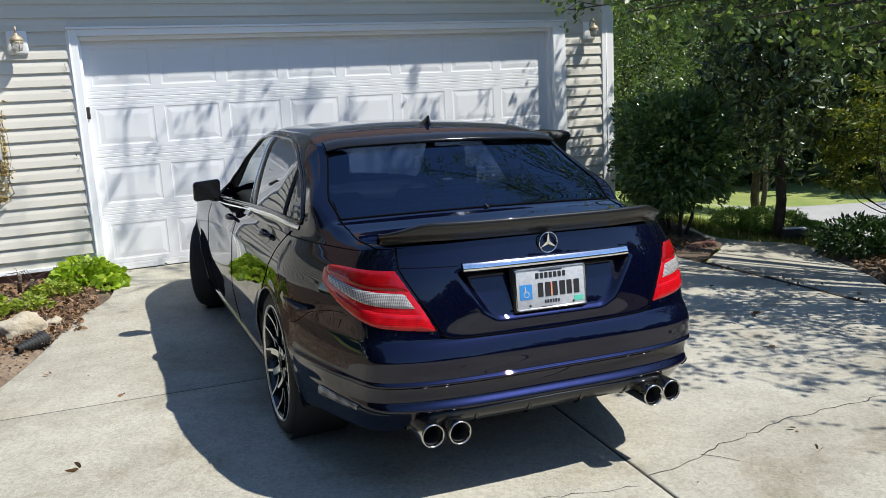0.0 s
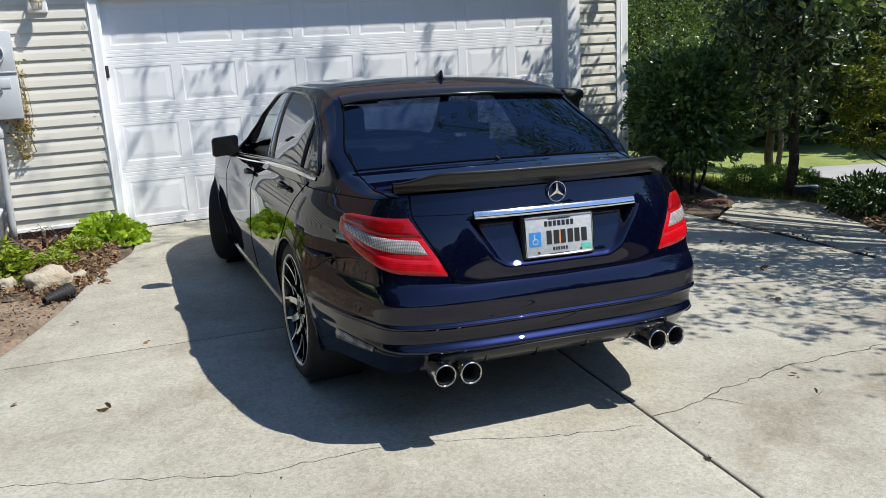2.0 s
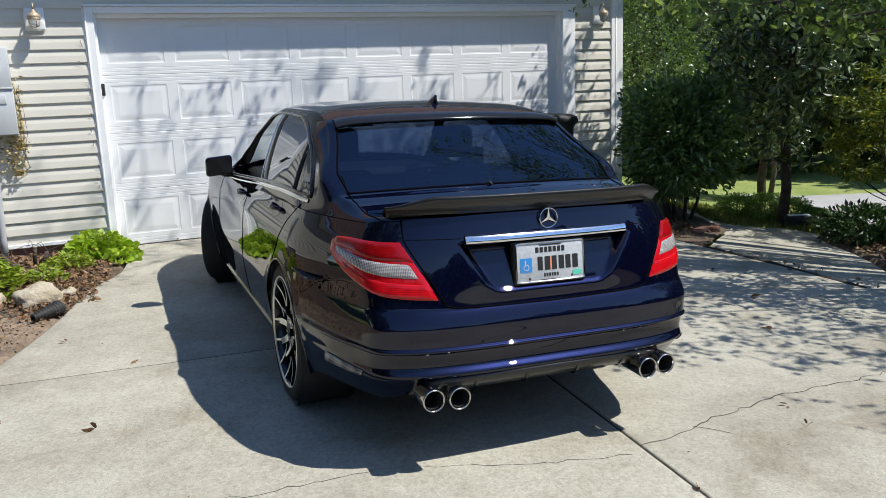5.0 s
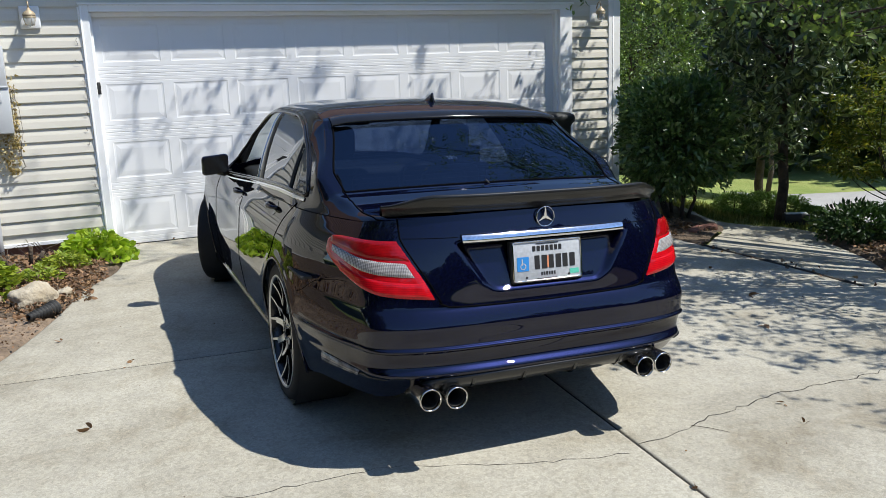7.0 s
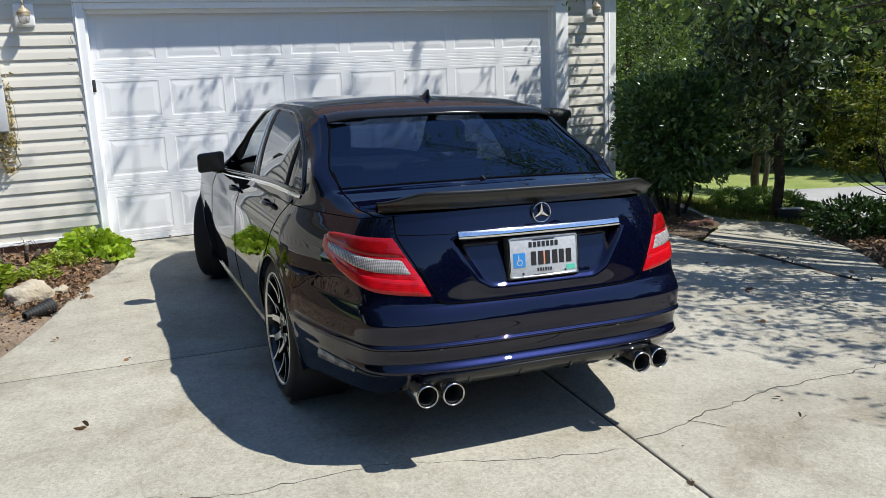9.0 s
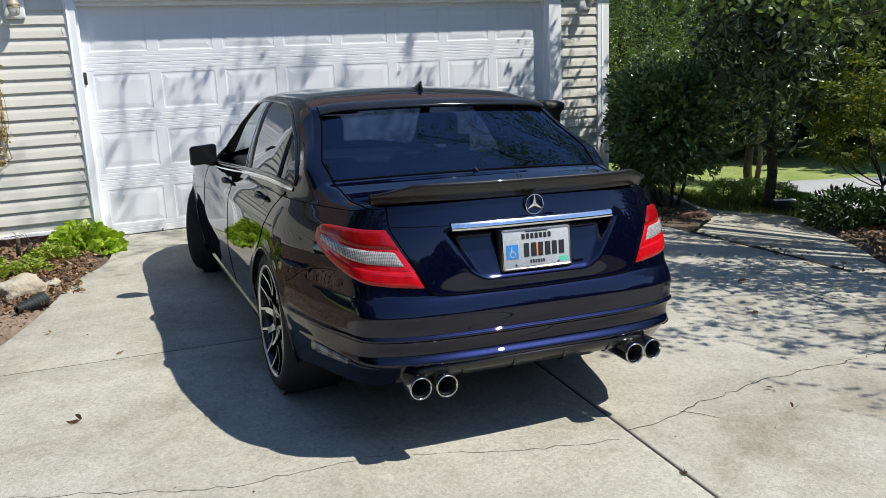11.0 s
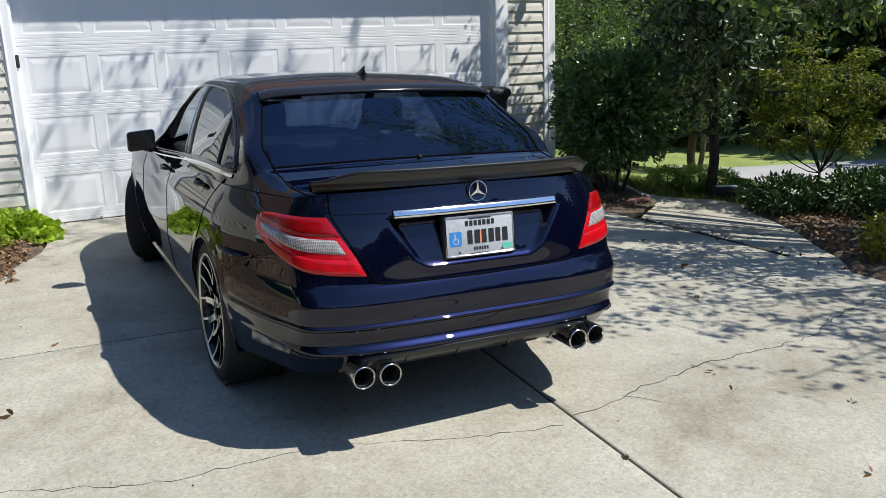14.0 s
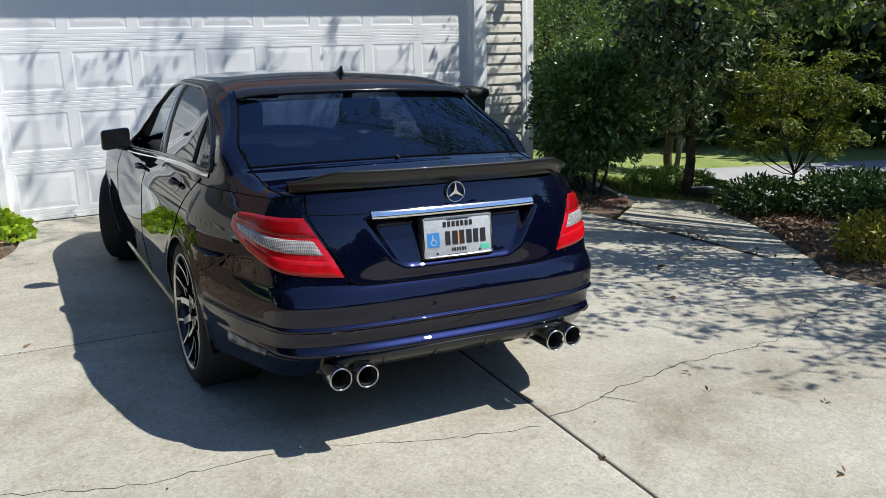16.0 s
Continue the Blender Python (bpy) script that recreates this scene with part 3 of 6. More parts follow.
# side glass with its trim
panes = [(-0.205, 0.045, -0.205, 0.085, "quarter_glass", GLASS_SIDE), (0.065, 0.70, 0.11, 0.91, "side_window", GLASS_SIDE), (0.80, 1.93, 0.985, 1.93, "side_window", GLASS_CLEAR)]
for sg in (-1, 1):
    side = "left" if sg < 0 else "right"
    for low0, low1, up0, up1, name, mat in panes:
        if name == "side_window" and low0 > 0.7 and sg < 0:
            continue  # the driver's window is wound down
        rows_ = []
        for u in np.linspace(0, 1, 22):
            col = []
            for k_ in np.linspace(0, 1, 9):
                y = (low0 + (low1 - low0) * u) * (1 - k_) + (up0 + (up1 - up0) * u) * k_
                z0, z1 = float(dlo_low(y)), max(float(dlo_top(y)), float(dlo_low(y)) + 0.004)
                q = on_side(y, z0 + (z1 - z0) * k_)
                col.append((sg * (q[0] - 0.004), q[1], q[2]))
            rows_.append(col)
        part(name, outward(grid(np.array(rows_)), lambda c: np.array((0, c[1], 1.0))), mat, PANEL[("front_door " if low0 > 0.7 else "rear_door " if name == "side_window" else "quarter_panel ") + side], "dark tinted glass" if mat is GLASS_SIDE else "")
    ys = np.linspace(-0.215, 1.94, 60)
    ring = [on_side(y, float(dlo_low(y))) for y in ys] + [on_side(y, float(dlo_top(y))) for y in ys[::-1]]
    part("window_trim", tube([(sg * (q[0] + 0.001), q[1], q[2]) for q in ring], 0.010, 7, True), BLACK_GLOSS, car, "black window surround")
    strip = []
    for y in np.linspace(-0.21, 1.94, 60):
        z1 = float(dlo_low(max(y, -0.2))) - 0.010
        strip.append([(sg * (q[0] + o), q[1], q[2]) for q, o in ((on_side(y, z1 - 0.020), 0.001), (on_side(y, z1 - 0.016), 0.005), (on_side(y, z1 - 0.004), 0.005), (on_side(y, z1), 0.001))])
    part("chrome_strip", grid(np.array(strip)), CHROME, car, "bright chrome belt strip")
    up = []
    for y in np.linspace(-0.22, 1.5, 50):
        q = on_side(y, float(dlo_top(y)) + 0.016)
        up.append((sg * (q[0] + 0.001), q[1], q[2]))
    part("roof_trim", tube(up, 0.0045, 6), BLACK_GLOSS, car, "thin black roof strip")
    for b0, b1, t0, t1, mat in ((0.04, 0.07, 0.083, 0.113, BLACK_MATT), (0.69, 0.81, 0.90, 0.995, BLACK_GLOSS), (0.805, 0.83, 0.99, 1.01, CHROME)):
        rows_ = []
        for u in np.linspace(0, 1, 5):
            col = []
            for k_ in np.linspace(0, 1, 14):
                y = (b0 + (b1 - b0) * u) * (1 - k_) + (t0 + (t1 - t0) * u) * k_
                z0, z1 = float(dlo_low(y)), float(dlo_top(y))
                q = on_side(y, z0 + (z1 - z0) * k_)
                col.append((sg * (q[0] + 0.001 + (0.004 if 0 < u < 1 else -0.004)), q[1], q[2]))
            rows_.append(col)
        part("window_pillar", grid(np.array(rows_)), mat, car, "" if mat is CHROME else "black pillar between the side windows")

# tail lamps
LAMP_TOP = lambda a: spline(a, [(0.26, 0.915), (0.423, 0.912), (0.518, 0.910), (0.625, 0.905), (0.675, 0.897), (0.703, 0.876)])
LAMP_LOW = lambda a: spline(a, [(0.26, 0.673), (0.285, 0.675), (0.423, 0.692), (0.503, 0.716), (0.59, 0.752), (0.66, 0.796), (0.703, 0.838)])


def lamp_patch(sg, t0, t1, out, u0=0.0, u1=1.0, n=34, m=10, edge=0.006):
    """A patch of the lamp between two fractions of its height, standing proud of the skin with turned-down edges."""
    P = np.zeros((n, m, 3))
    for i, u in enumerate(np.linspace(0, 1, n)):
        for j, w in enumerate(np.linspace(0, 1, m)):
            t = t0 + (t1 - t0) * w
            uu = u0 + (u1 - u0) * u
            zi = 0.674 + (0.913 - 0.674) * t
            a = float(lamp_in(zi)) + 0.006 + (0.703 - float(lamp_in(zi)) - 0.006) * uu
            z = float(LAMP_LOW(a)) + (float(LAMP_TOP(a)) - float(LAMP_LOW(a))) * t
            p, q = wall(sg * a, z), wall(sg * (a + 0.004), z)
            nrm = np.cross(q - p, wall(sg * a, z + 0.004) - p) * sg
            nrm = nrm / np.linalg.norm(nrm)
            if nrm[1] > 0.2 or nrm[0] * sg < -0.2:
                nrm = -nrm
            e = min(i, n - 1 - i, 2) * 0.5 if edge else 1
            f = min(j, m - 1 - j, 2) * 0.5 if edge else 1
            P[i, j] = p + nrm * (out - edge + edge * math.sqrt(max(0.0, min(e, f))))
    return grid(P)


for sg in (-1, 1):
    lamp = part("tail_lamp", lamp_patch(sg, 0.0, 1.0, 0.004), LENS_RED, car, "red tail lamp with a clear middle band")
    part("brake_lens", lamp_patch(sg, 0.65, 0.97, 0.009, 0.02, 0.93), LENS_DEEP, lamp, "deep red upper lens")
    part("reversing_lens", lamp_patch(sg, 0.385, 0.62, 0.009, 0.06, 0.90), LENS_CLEAR, lamp, "clear ribbed reversing lens")
    part("lower_lens", lamp_patch(sg, 0.05, 0.31, 0.008, 0.02, 0.80), LENS_RED, lamp)

# chrome bar, badge, number plate
bar = [wall(s, 0.912) + np.array((0, -0.006, 0)) for s in np.linspace(-0.262, 0.262, 50)]
bar = [p for p in bar if abs(p[0]) <= 0.396]
B = np.array([[p + np.array(o) for o in ((0, 0.012, -0.019), (0, -0.009, -0.018), (0, -0.013, -0.014), (0, -0.010, -0.004), (0, -0.003, 0.010), (0, 0.003, 0.014), (0, 0.016, 0.015))] for p in bar])
part("chrome_bar", grid(B), CHROME, car, "wide chrome bar over the number plate")
badge = part("badge", lathe([(-0.004, 0.041), (-0.007, 0.039), (-0.004, 0.0365), (0.004, 0.037), (0.004, 0.041)], "y", 48, (0, -0.992, 0.972), True), CHROME, car, "round chrome badge")
for g in (90, 210, 330):
    c, s = math.cos(radians(g)), math.sin(radians(g))
    pts = [(0, 0), (0.006, 0.002), (0.037, 0.0), (0.006, -0.002)]
    ring_ = [(c * u - s * v, s * u + c * v) for u, v in [(0.0, 0.0065), (0.037, 0.0008), (0.037, -0.0008), (0.0, -0.0065)]]
    part("badge_arm", extruded([(x, z + 0.972) for x, z in ring_], -0.996, -0.984), CHROME, badge, "", False)
plate_y = -0.992
PLATE_LEAN = pose(0, -1.014, 0.80, -7) @ Matrix.Translation((0, 0.992, -0.80))
plate = part("number_plate", boxed(-0.153, 0.153, plate_y - 0.004, plate_y, 0.724, 0.879, 0.003), PLATE_WHITE, car, "white enamel number plate with dark bars")
plate.matrix_basis = PLATE_LEAN
frame_ = boxed(-0.160, 0.160, plate_y, plate_y + 0.030, 0.716, 0.886, 0.004)
part("plate_holder", frame_, BLACK_MATT, plate)


def rounded(x0, x1, z0, z1, r, n=5):
    out = []
    for cx, cz, g0 in ((x1 - r, z1 - r, 0), (x0 + r, z1 - r, 90), (x0 + r, z0 + r, 180), (x1 - r, z0 + r, 270)):
        out += [(cx + r * math.cos(radians(g0 + 90 * i / n)), cz + r * math.sin(radians(g0 + 90 * i / n))) for i in range(n + 1)]
    return out


rim_ = [(x, plate_y - 0.005, z) for x, z in rounded(-0.1525, 0.1525, 0.7245, 0.8785, 0.012)]
part("plate_frame", tube(rim_, 0.0035, 6, True), CHROME, plate, "thin chrome plate frame")


def plate_mark(name, x0, x1, z0, z1, mat, r=0.002, d=0.0055):
    part(name, extruded(rounded(x0, x1, z0, z1, r), plate_y - d, plate_y - 0.003), mat, plate, "", False)


for i, w in enumerate((0.022, 0.024, 0.022, 0.024, 0.022, 0.024)):
    x = -0.058 + i * 0.0315
    plate_mark("plate_bar", x, x + w, 0.768, 0.822, INK)
for i in range(7):
    plate_mark("plate_bar", -0.066 + i * 0.0195, -0.0525 + i * 0.0195, 0.839, 0.860, INK)
for i in range(6):
    plate_mark("plate_bar", -0.032 + i * 0.0115, -0.0245 + i * 0.0115, 0.742, 0.756, INK)
plate_mark("plate_bar", -0.050, 0.050, 0.866, 0.870, INK)
plate_mark("plate_bar", -0.050, 0.040, 0.728, 0.7315, INK)
plate_mark("blue_square", -0.136, -0.084, 0.764, 0.820, PLATE_BLUE)
part("square_mark", lathe([(-0.0065, 0.013), (-0.0065, 0.0095)], "y", 24, (-0.110, plate_y, 0.783)), PLATE_WHITE, plate)
plate_mark("square_mark", -0.116, -0.111, 0.788, 0.812, PLATE_WHITE, 0.001, 0.0068)
plate_mark("peach_mark", -0.026, 0.016, 0.772, 0.818, PLATE_PEACH, 0.016, 0.0048)
plate_mark("sticker", 0.098, 0.140, 0.738, 0.758, PLATE_GREEN)
for x in (-0.095, 0.095):
    part("plate_screw", lathe([(-0.008, 0.0), (-0.008, 0.004), (-0.004, 0.005)], "y", 12, (x, plate_y, 0.738)), BLACK_MATT, plate)

# boot spoiler, roof visor
S_ = np.linspace(-0.490, 0.490, 90)
rows_ = []
for s in S_:
    base = wall(s, 1.0)
    e = float(soft(0.0, 0.15, 0.490 - abs(s)))
    h = 0.020 + 0.030 * e
    sink = 0.016 * (1 - e)
    nx = base[0] / 0.9
    fwd = np.array((-nx * 0.55, 1.0, 0))
    y_in = base + fwd * 0.15
    zi = 1.008 - 0.02 * (abs(base[0]) / 0.65) ** 3 - sink
    tip = base + np.array((nx * 0.014, -0.040 + 0.020 * (1 - e), 0))
    z0 = 1.030 - sink
    rows_.append([(base[0], base[1] + 0.004, z0 - 0.024), (base[0], base[1] - 0.004, z0 - 0.008), (tip[0], tip[1] + 0.006, z0 + h * 0.40), (tip[0], tip[1], z0 + h * 0.85), (tip[0], tip[1] + 0.006, z0 + h),
                  (base[0] * 0.995, base[1] + 0.035, z0 - 0.002 + h * 0.80), (base[0] * 0.98, base[1] + 0.075, zi + h * 0.33), (y_in[0] * 0.985, base[1] + 0.13, zi + 0.006), (y_in[0] * 0.98, base[1] + 0.16, zi - 0.006)])
part("spoiler", grid(np.array(rows_)), CARBON, car, "carbon fibre lip spoiler on the boot lid")
rows_ = []
for v in np.linspace(0.522, 0.9999, 30):
    p0, p1 = upper(GLASS_HIGH + 0.035, v), upper(GLASS_HIGH - 0.06, v)
    rows_.append([p0 + (0, 0, 0.001), upper(GLASS_HIGH, v) + (0, 0, 0.012), p1 + (0, -0.012, 0.022), p1 + (0, -0.016, 0.012), p1 + (0, 0.01, 0.004)])
rows_ = np.array(rows_)
full = np.concatenate((rows_ * np.array((-1, 1, 1)), rows_[::-1]), 0)
part("roof_visor", grid(full), BLACK_GLOSS, car, "black visor over the rear glass")
foot_p = upper(GLASS_LOW + 0.004, 1.0)
part("glass_stop", tube([foot_p + (0.0, -0.014, -0.006), foot_p + (-0.004, -0.006, 0.004), foot_p + (-0.010, 0.004, 0.012)], [0.006, 0.005, 0.003], 8), BLACK_MATT, PANEL["rear_window"], "small black rubber stop")
fin = []
for u in np.linspace(0, 1, 14):
    y = 0.30 - 0.125 * u
    h = 0.055 * u ** 1.4 if u < 0.86 else 0.055 * max(0.0, (1 - u) / 0.14) ** 0.5
    w = 0.022 * math.sqrt(max(0.0, u * (1.02 - u) * 4)) + 0.002
    z = float(upper(y, 1.0)[2])
    fin.append([(-w, y, z), (-w * 0.45, y, z + h * 0.35 + 0.004), (-w * 0.18, y - 0.006 * u, z + h), (w * 0.18, y - 0.006 * u, z + h), (w * 0.45, y, z + h * 0.35 + 0.004), (w, y, z)])
part("antenna_fin", grid(np.array(fin)), BLACK_GLOSS, car, "black shark-fin aerial")

# diffuser and its fins
rows_ = []
for s in np.linspace(-0.374, 0.374, 80):
    a = abs(s)
    z = float(skirt_z(a))
    p = wall(s, z)
    dz = 0.052 * float(soft(0.395, 0.33, a)) + 0.006
    inward = np.array((-p[0] * 0.08, 1.0, 0)) * 0.05
    rows_.append([p + (0, 0.010, 0.004), p + (0, -0.004, -0.002), p + (0, -0.007, -0.012), p + inward * 0.5 + (0, 0, -dz), p + inward * 3.2 + (0, 0, -dz - 0.015)])
diffuser = part("diffuser", grid(np.array(rows_)), CARBON, car, "carbon fibre rear diffuser")
for x in (-0.335, -0.115, 0.115, 0.335):
    p = wall(np.interp(abs(x), [0, 0.45], [0, 0.30]) * (1 if x > 0 else -1), 0.385)
    y = p[1]
    fin = [(y - 0.012, 0.372), (y + 0.004, 0.366), (y + 0.10, 0.345), (y + 0.10, 0.312), (y + 0.03, 0.318), (y + 0.002, 0.342)]
    v = [(x - 0.006, a, b) for a, b in fin] + [(x + 0.006, a, b) for a, b in fin]
    n = len(fin)
    part("diffuser_fin", (v, [list(range(n)), list(range(2 * n - 1, n - 1, -1))] + [[i, i + n, (i + 1) % n + n, (i + 1) % n] for i in range(n)]), BLACK_GLOSS, diffuser, "", False)

# tailpipes
for x in (-0.529, -0.428, 0.428, 0.529):
    y = -1.085 if abs(x) > 0.5 else -1.100
    prof = [(0.26, 0.040), (0.05, 0.0445), (0.006, 0.0455), (0.0, 0.0440), (-0.002, 0.0415), (0.001, 0.0385), (0.012, 0.0365)]
    pipe = part("tailpipe", lathe([(y + a, r) for a, r in prof], "y", 40, (x, 0, 0.321)), STEEL, car, "polished steel tailpipe")
    part("pipe_bore", lathe([(y + 0.012, 0.0365), (y + 0.10, 0.034), (y + 0.22, 0.0)], "y", 32, (x, 0, 0.321)), SOOT, pipe, "sooty dark bore")

# vents low on the bumper's flanks
for sg in (-1, 1):
    P = np.zeros((26, 5, 3))
    for i, u in enumerate(np.linspace(0, 1, 26)):
        a = 0.745 - 0.325 * u
        zc_ = 0.386 + 0.004 * math.sin(u * 3.1)
        hh = 0.024 * (1 - u) ** 0.8 + 0.003
        for j, w in enumerate(np.linspace(-1, 1, 5)):
            p = wall(sg * a, zc_ + hh * w)
            o = np.array((p[0] * 0.9, p[1] * 0.7 * (1 - 0.5 * (a > 0.6)), 0))
            P[i, j] = p + o / np.linalg.norm(o) * (0.009 if 0 < j < 4 else 0.0)
    part("bumper_vent", grid(P), BLACK_GLOSS, PANEL["rear_bumper"], "gloss black vent strip")
    P2 = P[:16, :, :] + (P[:16] * np.array((0.0045, 0.002, 0)))
    part("side_reflector", grid(P2), LENS_SMOKED, PANEL["rear_bumper"], "smoked side reflector")

# door handles
for sg in (-1, 1):
    for y0, z0, d in ((0.13, 0.900, "rear_door "), (1.06, 0.868, "front_door ")):
        # flat black patch behind the handle, the hollow's shade put into its colour
        bowl = []
        for g in np.linspace(0, 2 * math.pi, 21)[:-1]:
            bowl.append((y0 + 0.10 + 0.095 * math.cos(g), z0 + 0.036 * math.sin(g)))
        pts = [wall(sg * float(wall_y_to_s(y)), z) for y, z in bowl]
        c = np.mean(pts, 0)
        part("handle_recess_shade", ([p + (sg * 0.0015, 0, 0) for p in pts] + [c + (sg * 0.001, 0, 0)], [[i, (i + 1) % 20, 20] for i in range(20)]), BLACK_GLOSS, PANEL[d + ("left" if sg < 0 else "right")])
        pts = []
        for u in np.linspace(0, 1, 14):
            y = y0 + 0.20 * u
            p = wall(sg * float(wall_y_to_s(y)), z0 + 0.012)
            pts.append(p + (sg * (0.004 + 0.030 * math.sin(math.pi * min(1, u * 1.08)) ** 0.5), 0, 0.0))
        part("handle", tube(pts, [0.008 + 0.006 * math.sin(math.pi * u) for u in np.linspace(0, 1, 14)], 8), PAINT, PANEL[d + ("left" if sg < 0 else "right")], "body-coloured pull handle")

# side skirts
for sg in (-1, 1):
    rows_ = []
    for y in np.linspace(0.36, 2.40, 40):
        p = wall(sg * float(wall_y_to_s(y)), 0.262)
        rows_.append([p + (sg * 0.001, 0, 0.010), p + (sg * 0.009, 0, 0.003), p + (sg * 0.011, 0, -0.006), p + (sg * 0.000, 0, -0.040), p + (-sg * 0.06, 0, -0.085)])
    part("side_skirt", grid(np.array(rows_)), PAINT, car, "dark side skirt with a raised edge")

# mirrors
for sg in (-1, 1):
    prof = rounded(-0.085, 0.085, -0.062, 0.062, 0.022, 4)
    rows_ = []
    for u, k_ in ((0.0, 0.90), (0.008, 0.98), (0.03, 1.0), (0.06, 0.97), (0.09, 0.84), (0.112, 0.55), (0.118, 0.05)):
        rows_.append([(sg * (0.908 + x * k_ * 1.0), 1.72 + u, 0.985 + z * k_ + x * sg * 0.0 - 0.10 * (x * 1.0)) for x, z in prof + prof[:1]])
    mirror = part("mirror", grid(np.array(rows_)), PAINT, car, "dark door mirror on a short arm")
    # black plastic for glass: the dark reflection is put into the colour
    part("mirror_glass", ([(sg * (0.908 + x * 0.90), 1.7205, 0.985 + z * 0.90 - 0.10 * x) for x, z in prof], [list(range(len(prof)))]), BLACK_GLOSS, mirror, "mirror glass coloured black for its dark reflection", False)
    part("mirror_arm", tube([(sg * 0.80, 1.78, 0.930), (sg * 0.85, 1.775, 0.925), (sg * 0.89, 1.77, 0.935)], 0.020, 8, False, 0.8), BLACK_GLOSS, mirror)

# wheels
def build_wheel(m):
    w = empty("wheel", m)
    w.parent = car
    part("tyre", lathe([(0.115, 0.268), (0.122, 0.285), (0.120, 0.308), (0.108, 0.325), (0.085, 0.3325), (0.03, 0.335), (-0.03, 0.335), (-0.085, 0.3325), (-0.108, 0.325), (-0.120, 0.305), (-0.115, 0.268)], "x", 72), RUBBER, w, "low-profile black tyre")
    rim = part("rim", lathe([(0.108, 0.262), (0.118, 0.270), (0.120, 0.266), (0.112, 0.258), (0.085, 0.252), (-0.09, 0.245), (-0.115, 0.262)], "x", 72), RIM_BLACK, w, "black rim with machined spoke faces")
    part("rim_edge", lathe([(0.1185, 0.271), (0.122, 0.268), (0.119, 0.2625), (0.114, 0.260)], "x", 72), RIM_CUT, rim, "bright machined rim edge")
    part("hub", lathe([(0.060, 0.075), (0.084, 0.070), (0.090, 0.050), (0.088, 0.034), (0.094, 0.032), (0.097, 0.020), (0.097, 0.0)], "x", 32), RIM_BLACK, rim)
    part("hub_face", lathe([(0.0865, 0.072), (0.0915, 0.060), (0.0915, 0.040)], "x", 32), RIM_CUT, rim)
    part("brake_disc", lathe([(-0.01, 0.06), (0.0, 0.07), (0.0, 0.175), (-0.028, 0.175), (-0.028, 0.06)], "x", 48), STEEL, w, "steel brake disc")

    def spoke(a0, r0, a1, r1, w0, w1):
        """One arm from an angle and radius to another: a dark beam with a bright cut face."""
        n = 9
        V, face = [], []
        for i, u in enumerate(np.linspace(0, 1, n)):
            py = r0 * math.cos(a0) * (1 - u) + r1 * math.cos(a1) * u
            pz = r0 * math.sin(a0) * (1 - u) + r1 * math.sin(a1) * u
            a, r = math.atan2(pz, py), math.hypot(py, pz)
            x = 0.092 + 0.022 * u - 0.012 * math.sin(math.pi * u)
            hw = w0 + (w1 - w0) * u
            c, s = math.cos(a), math.sin(a)
            t_ = math.atan2(r1 * math.sin(a1) - r0 * math.sin(a0), r1 * math.cos(a1) - r0 * math.cos(a0))
            d = np.array((0, -math.sin(t_), math.cos(t_)))
            p = np.array((x, r * c, r * s))
            V.append([p - d * hw - (0.036, 0, 0), p - d * hw, p - d * (hw - 0.002) + (0.002, 0, 0), p + d * (hw - 0.002) + (0.002, 0, 0), p + d * hw, p + d * hw - (0.036, 0, 0)])
            face.append([p - d * (hw - 0.0025) + (0.0028, 0, 0), p + d * (hw - 0.0025) + (0.0028, 0, 0)])
        part("spoke", grid(np.array(V)), RIM_BLACK, rim, "", False)
        part("spoke_face", grid(np.array(face)), RIM_CUT, rim, "", False)

    for i in range(7):
        g = 2 * math.pi * i / 7 + 0.22
        spoke(g, 0.045, g, 0.120, 0.022, 0.017)
        spoke(g, 0.108, g - 0.25, 0.264, 0.0105, 0.0075)
        spoke(g, 0.108, g + 0.25, 0.264, 0.0105, 0.0075)
        part("wheel_bolt", lathe([(0.085, 0.010), (0.096, 0.009), (0.097, 0.0)], "x", 8, (0, 0.052 * math.cos(g + 0.45), 0.052 * math.sin(g + 0.45))), STEEL, rim)
    return w


first = build_wheel(pose(-0.752, 0, 0.335, 0, 0, 180))
for x, y, turn in ((0.752, 0, 0), (-0.752, 2.76, 180 - 21), (0.752, 2.76, -21)):
    copy_thing(first, pose(x, y, 0.335, 0, 0, turn))

# underbody and wheel houses
under = boxed(-0.64, 0.64, -0.42, 3.3, 0.205, 0.30, 0.02)
# unseen boards inside the shell, added to block light leaking through the rear glass
for sg in (-1, 1):
    part("wheel_house", boxed(min(sg * 0.40, sg * 0.872), max(sg * 0.40, sg * 0.872), -0.50, 0.45, 0.695, 0.708, 0.003), BLACK_MATT, car)
part("boot_light_stop", boxed(-0.76, 0.76, -0.80, -0.44, 0.40, 0.41, 0.003), BLACK_MATT, car)
part("exhaust_tray", boxed(-0.60, 0.60, -0.88, -0.43, 0.315, 0.345, 0.01), BLACK_MATT, car)
part("underbody", under, BLACK_MATT, car, "black underbody")
for sg in (-1, 1):
    for yw, zw in WHEELS:
        prof = [(sg * 0.86, 0.352), (sg * 0.60, 0.350), (sg * 0.56, 0.0)]
        part("wheel_house", lathe([(a, r) for a, r in prof], "x", 40, (0, yw, zw)), BLACK_MATT, car)

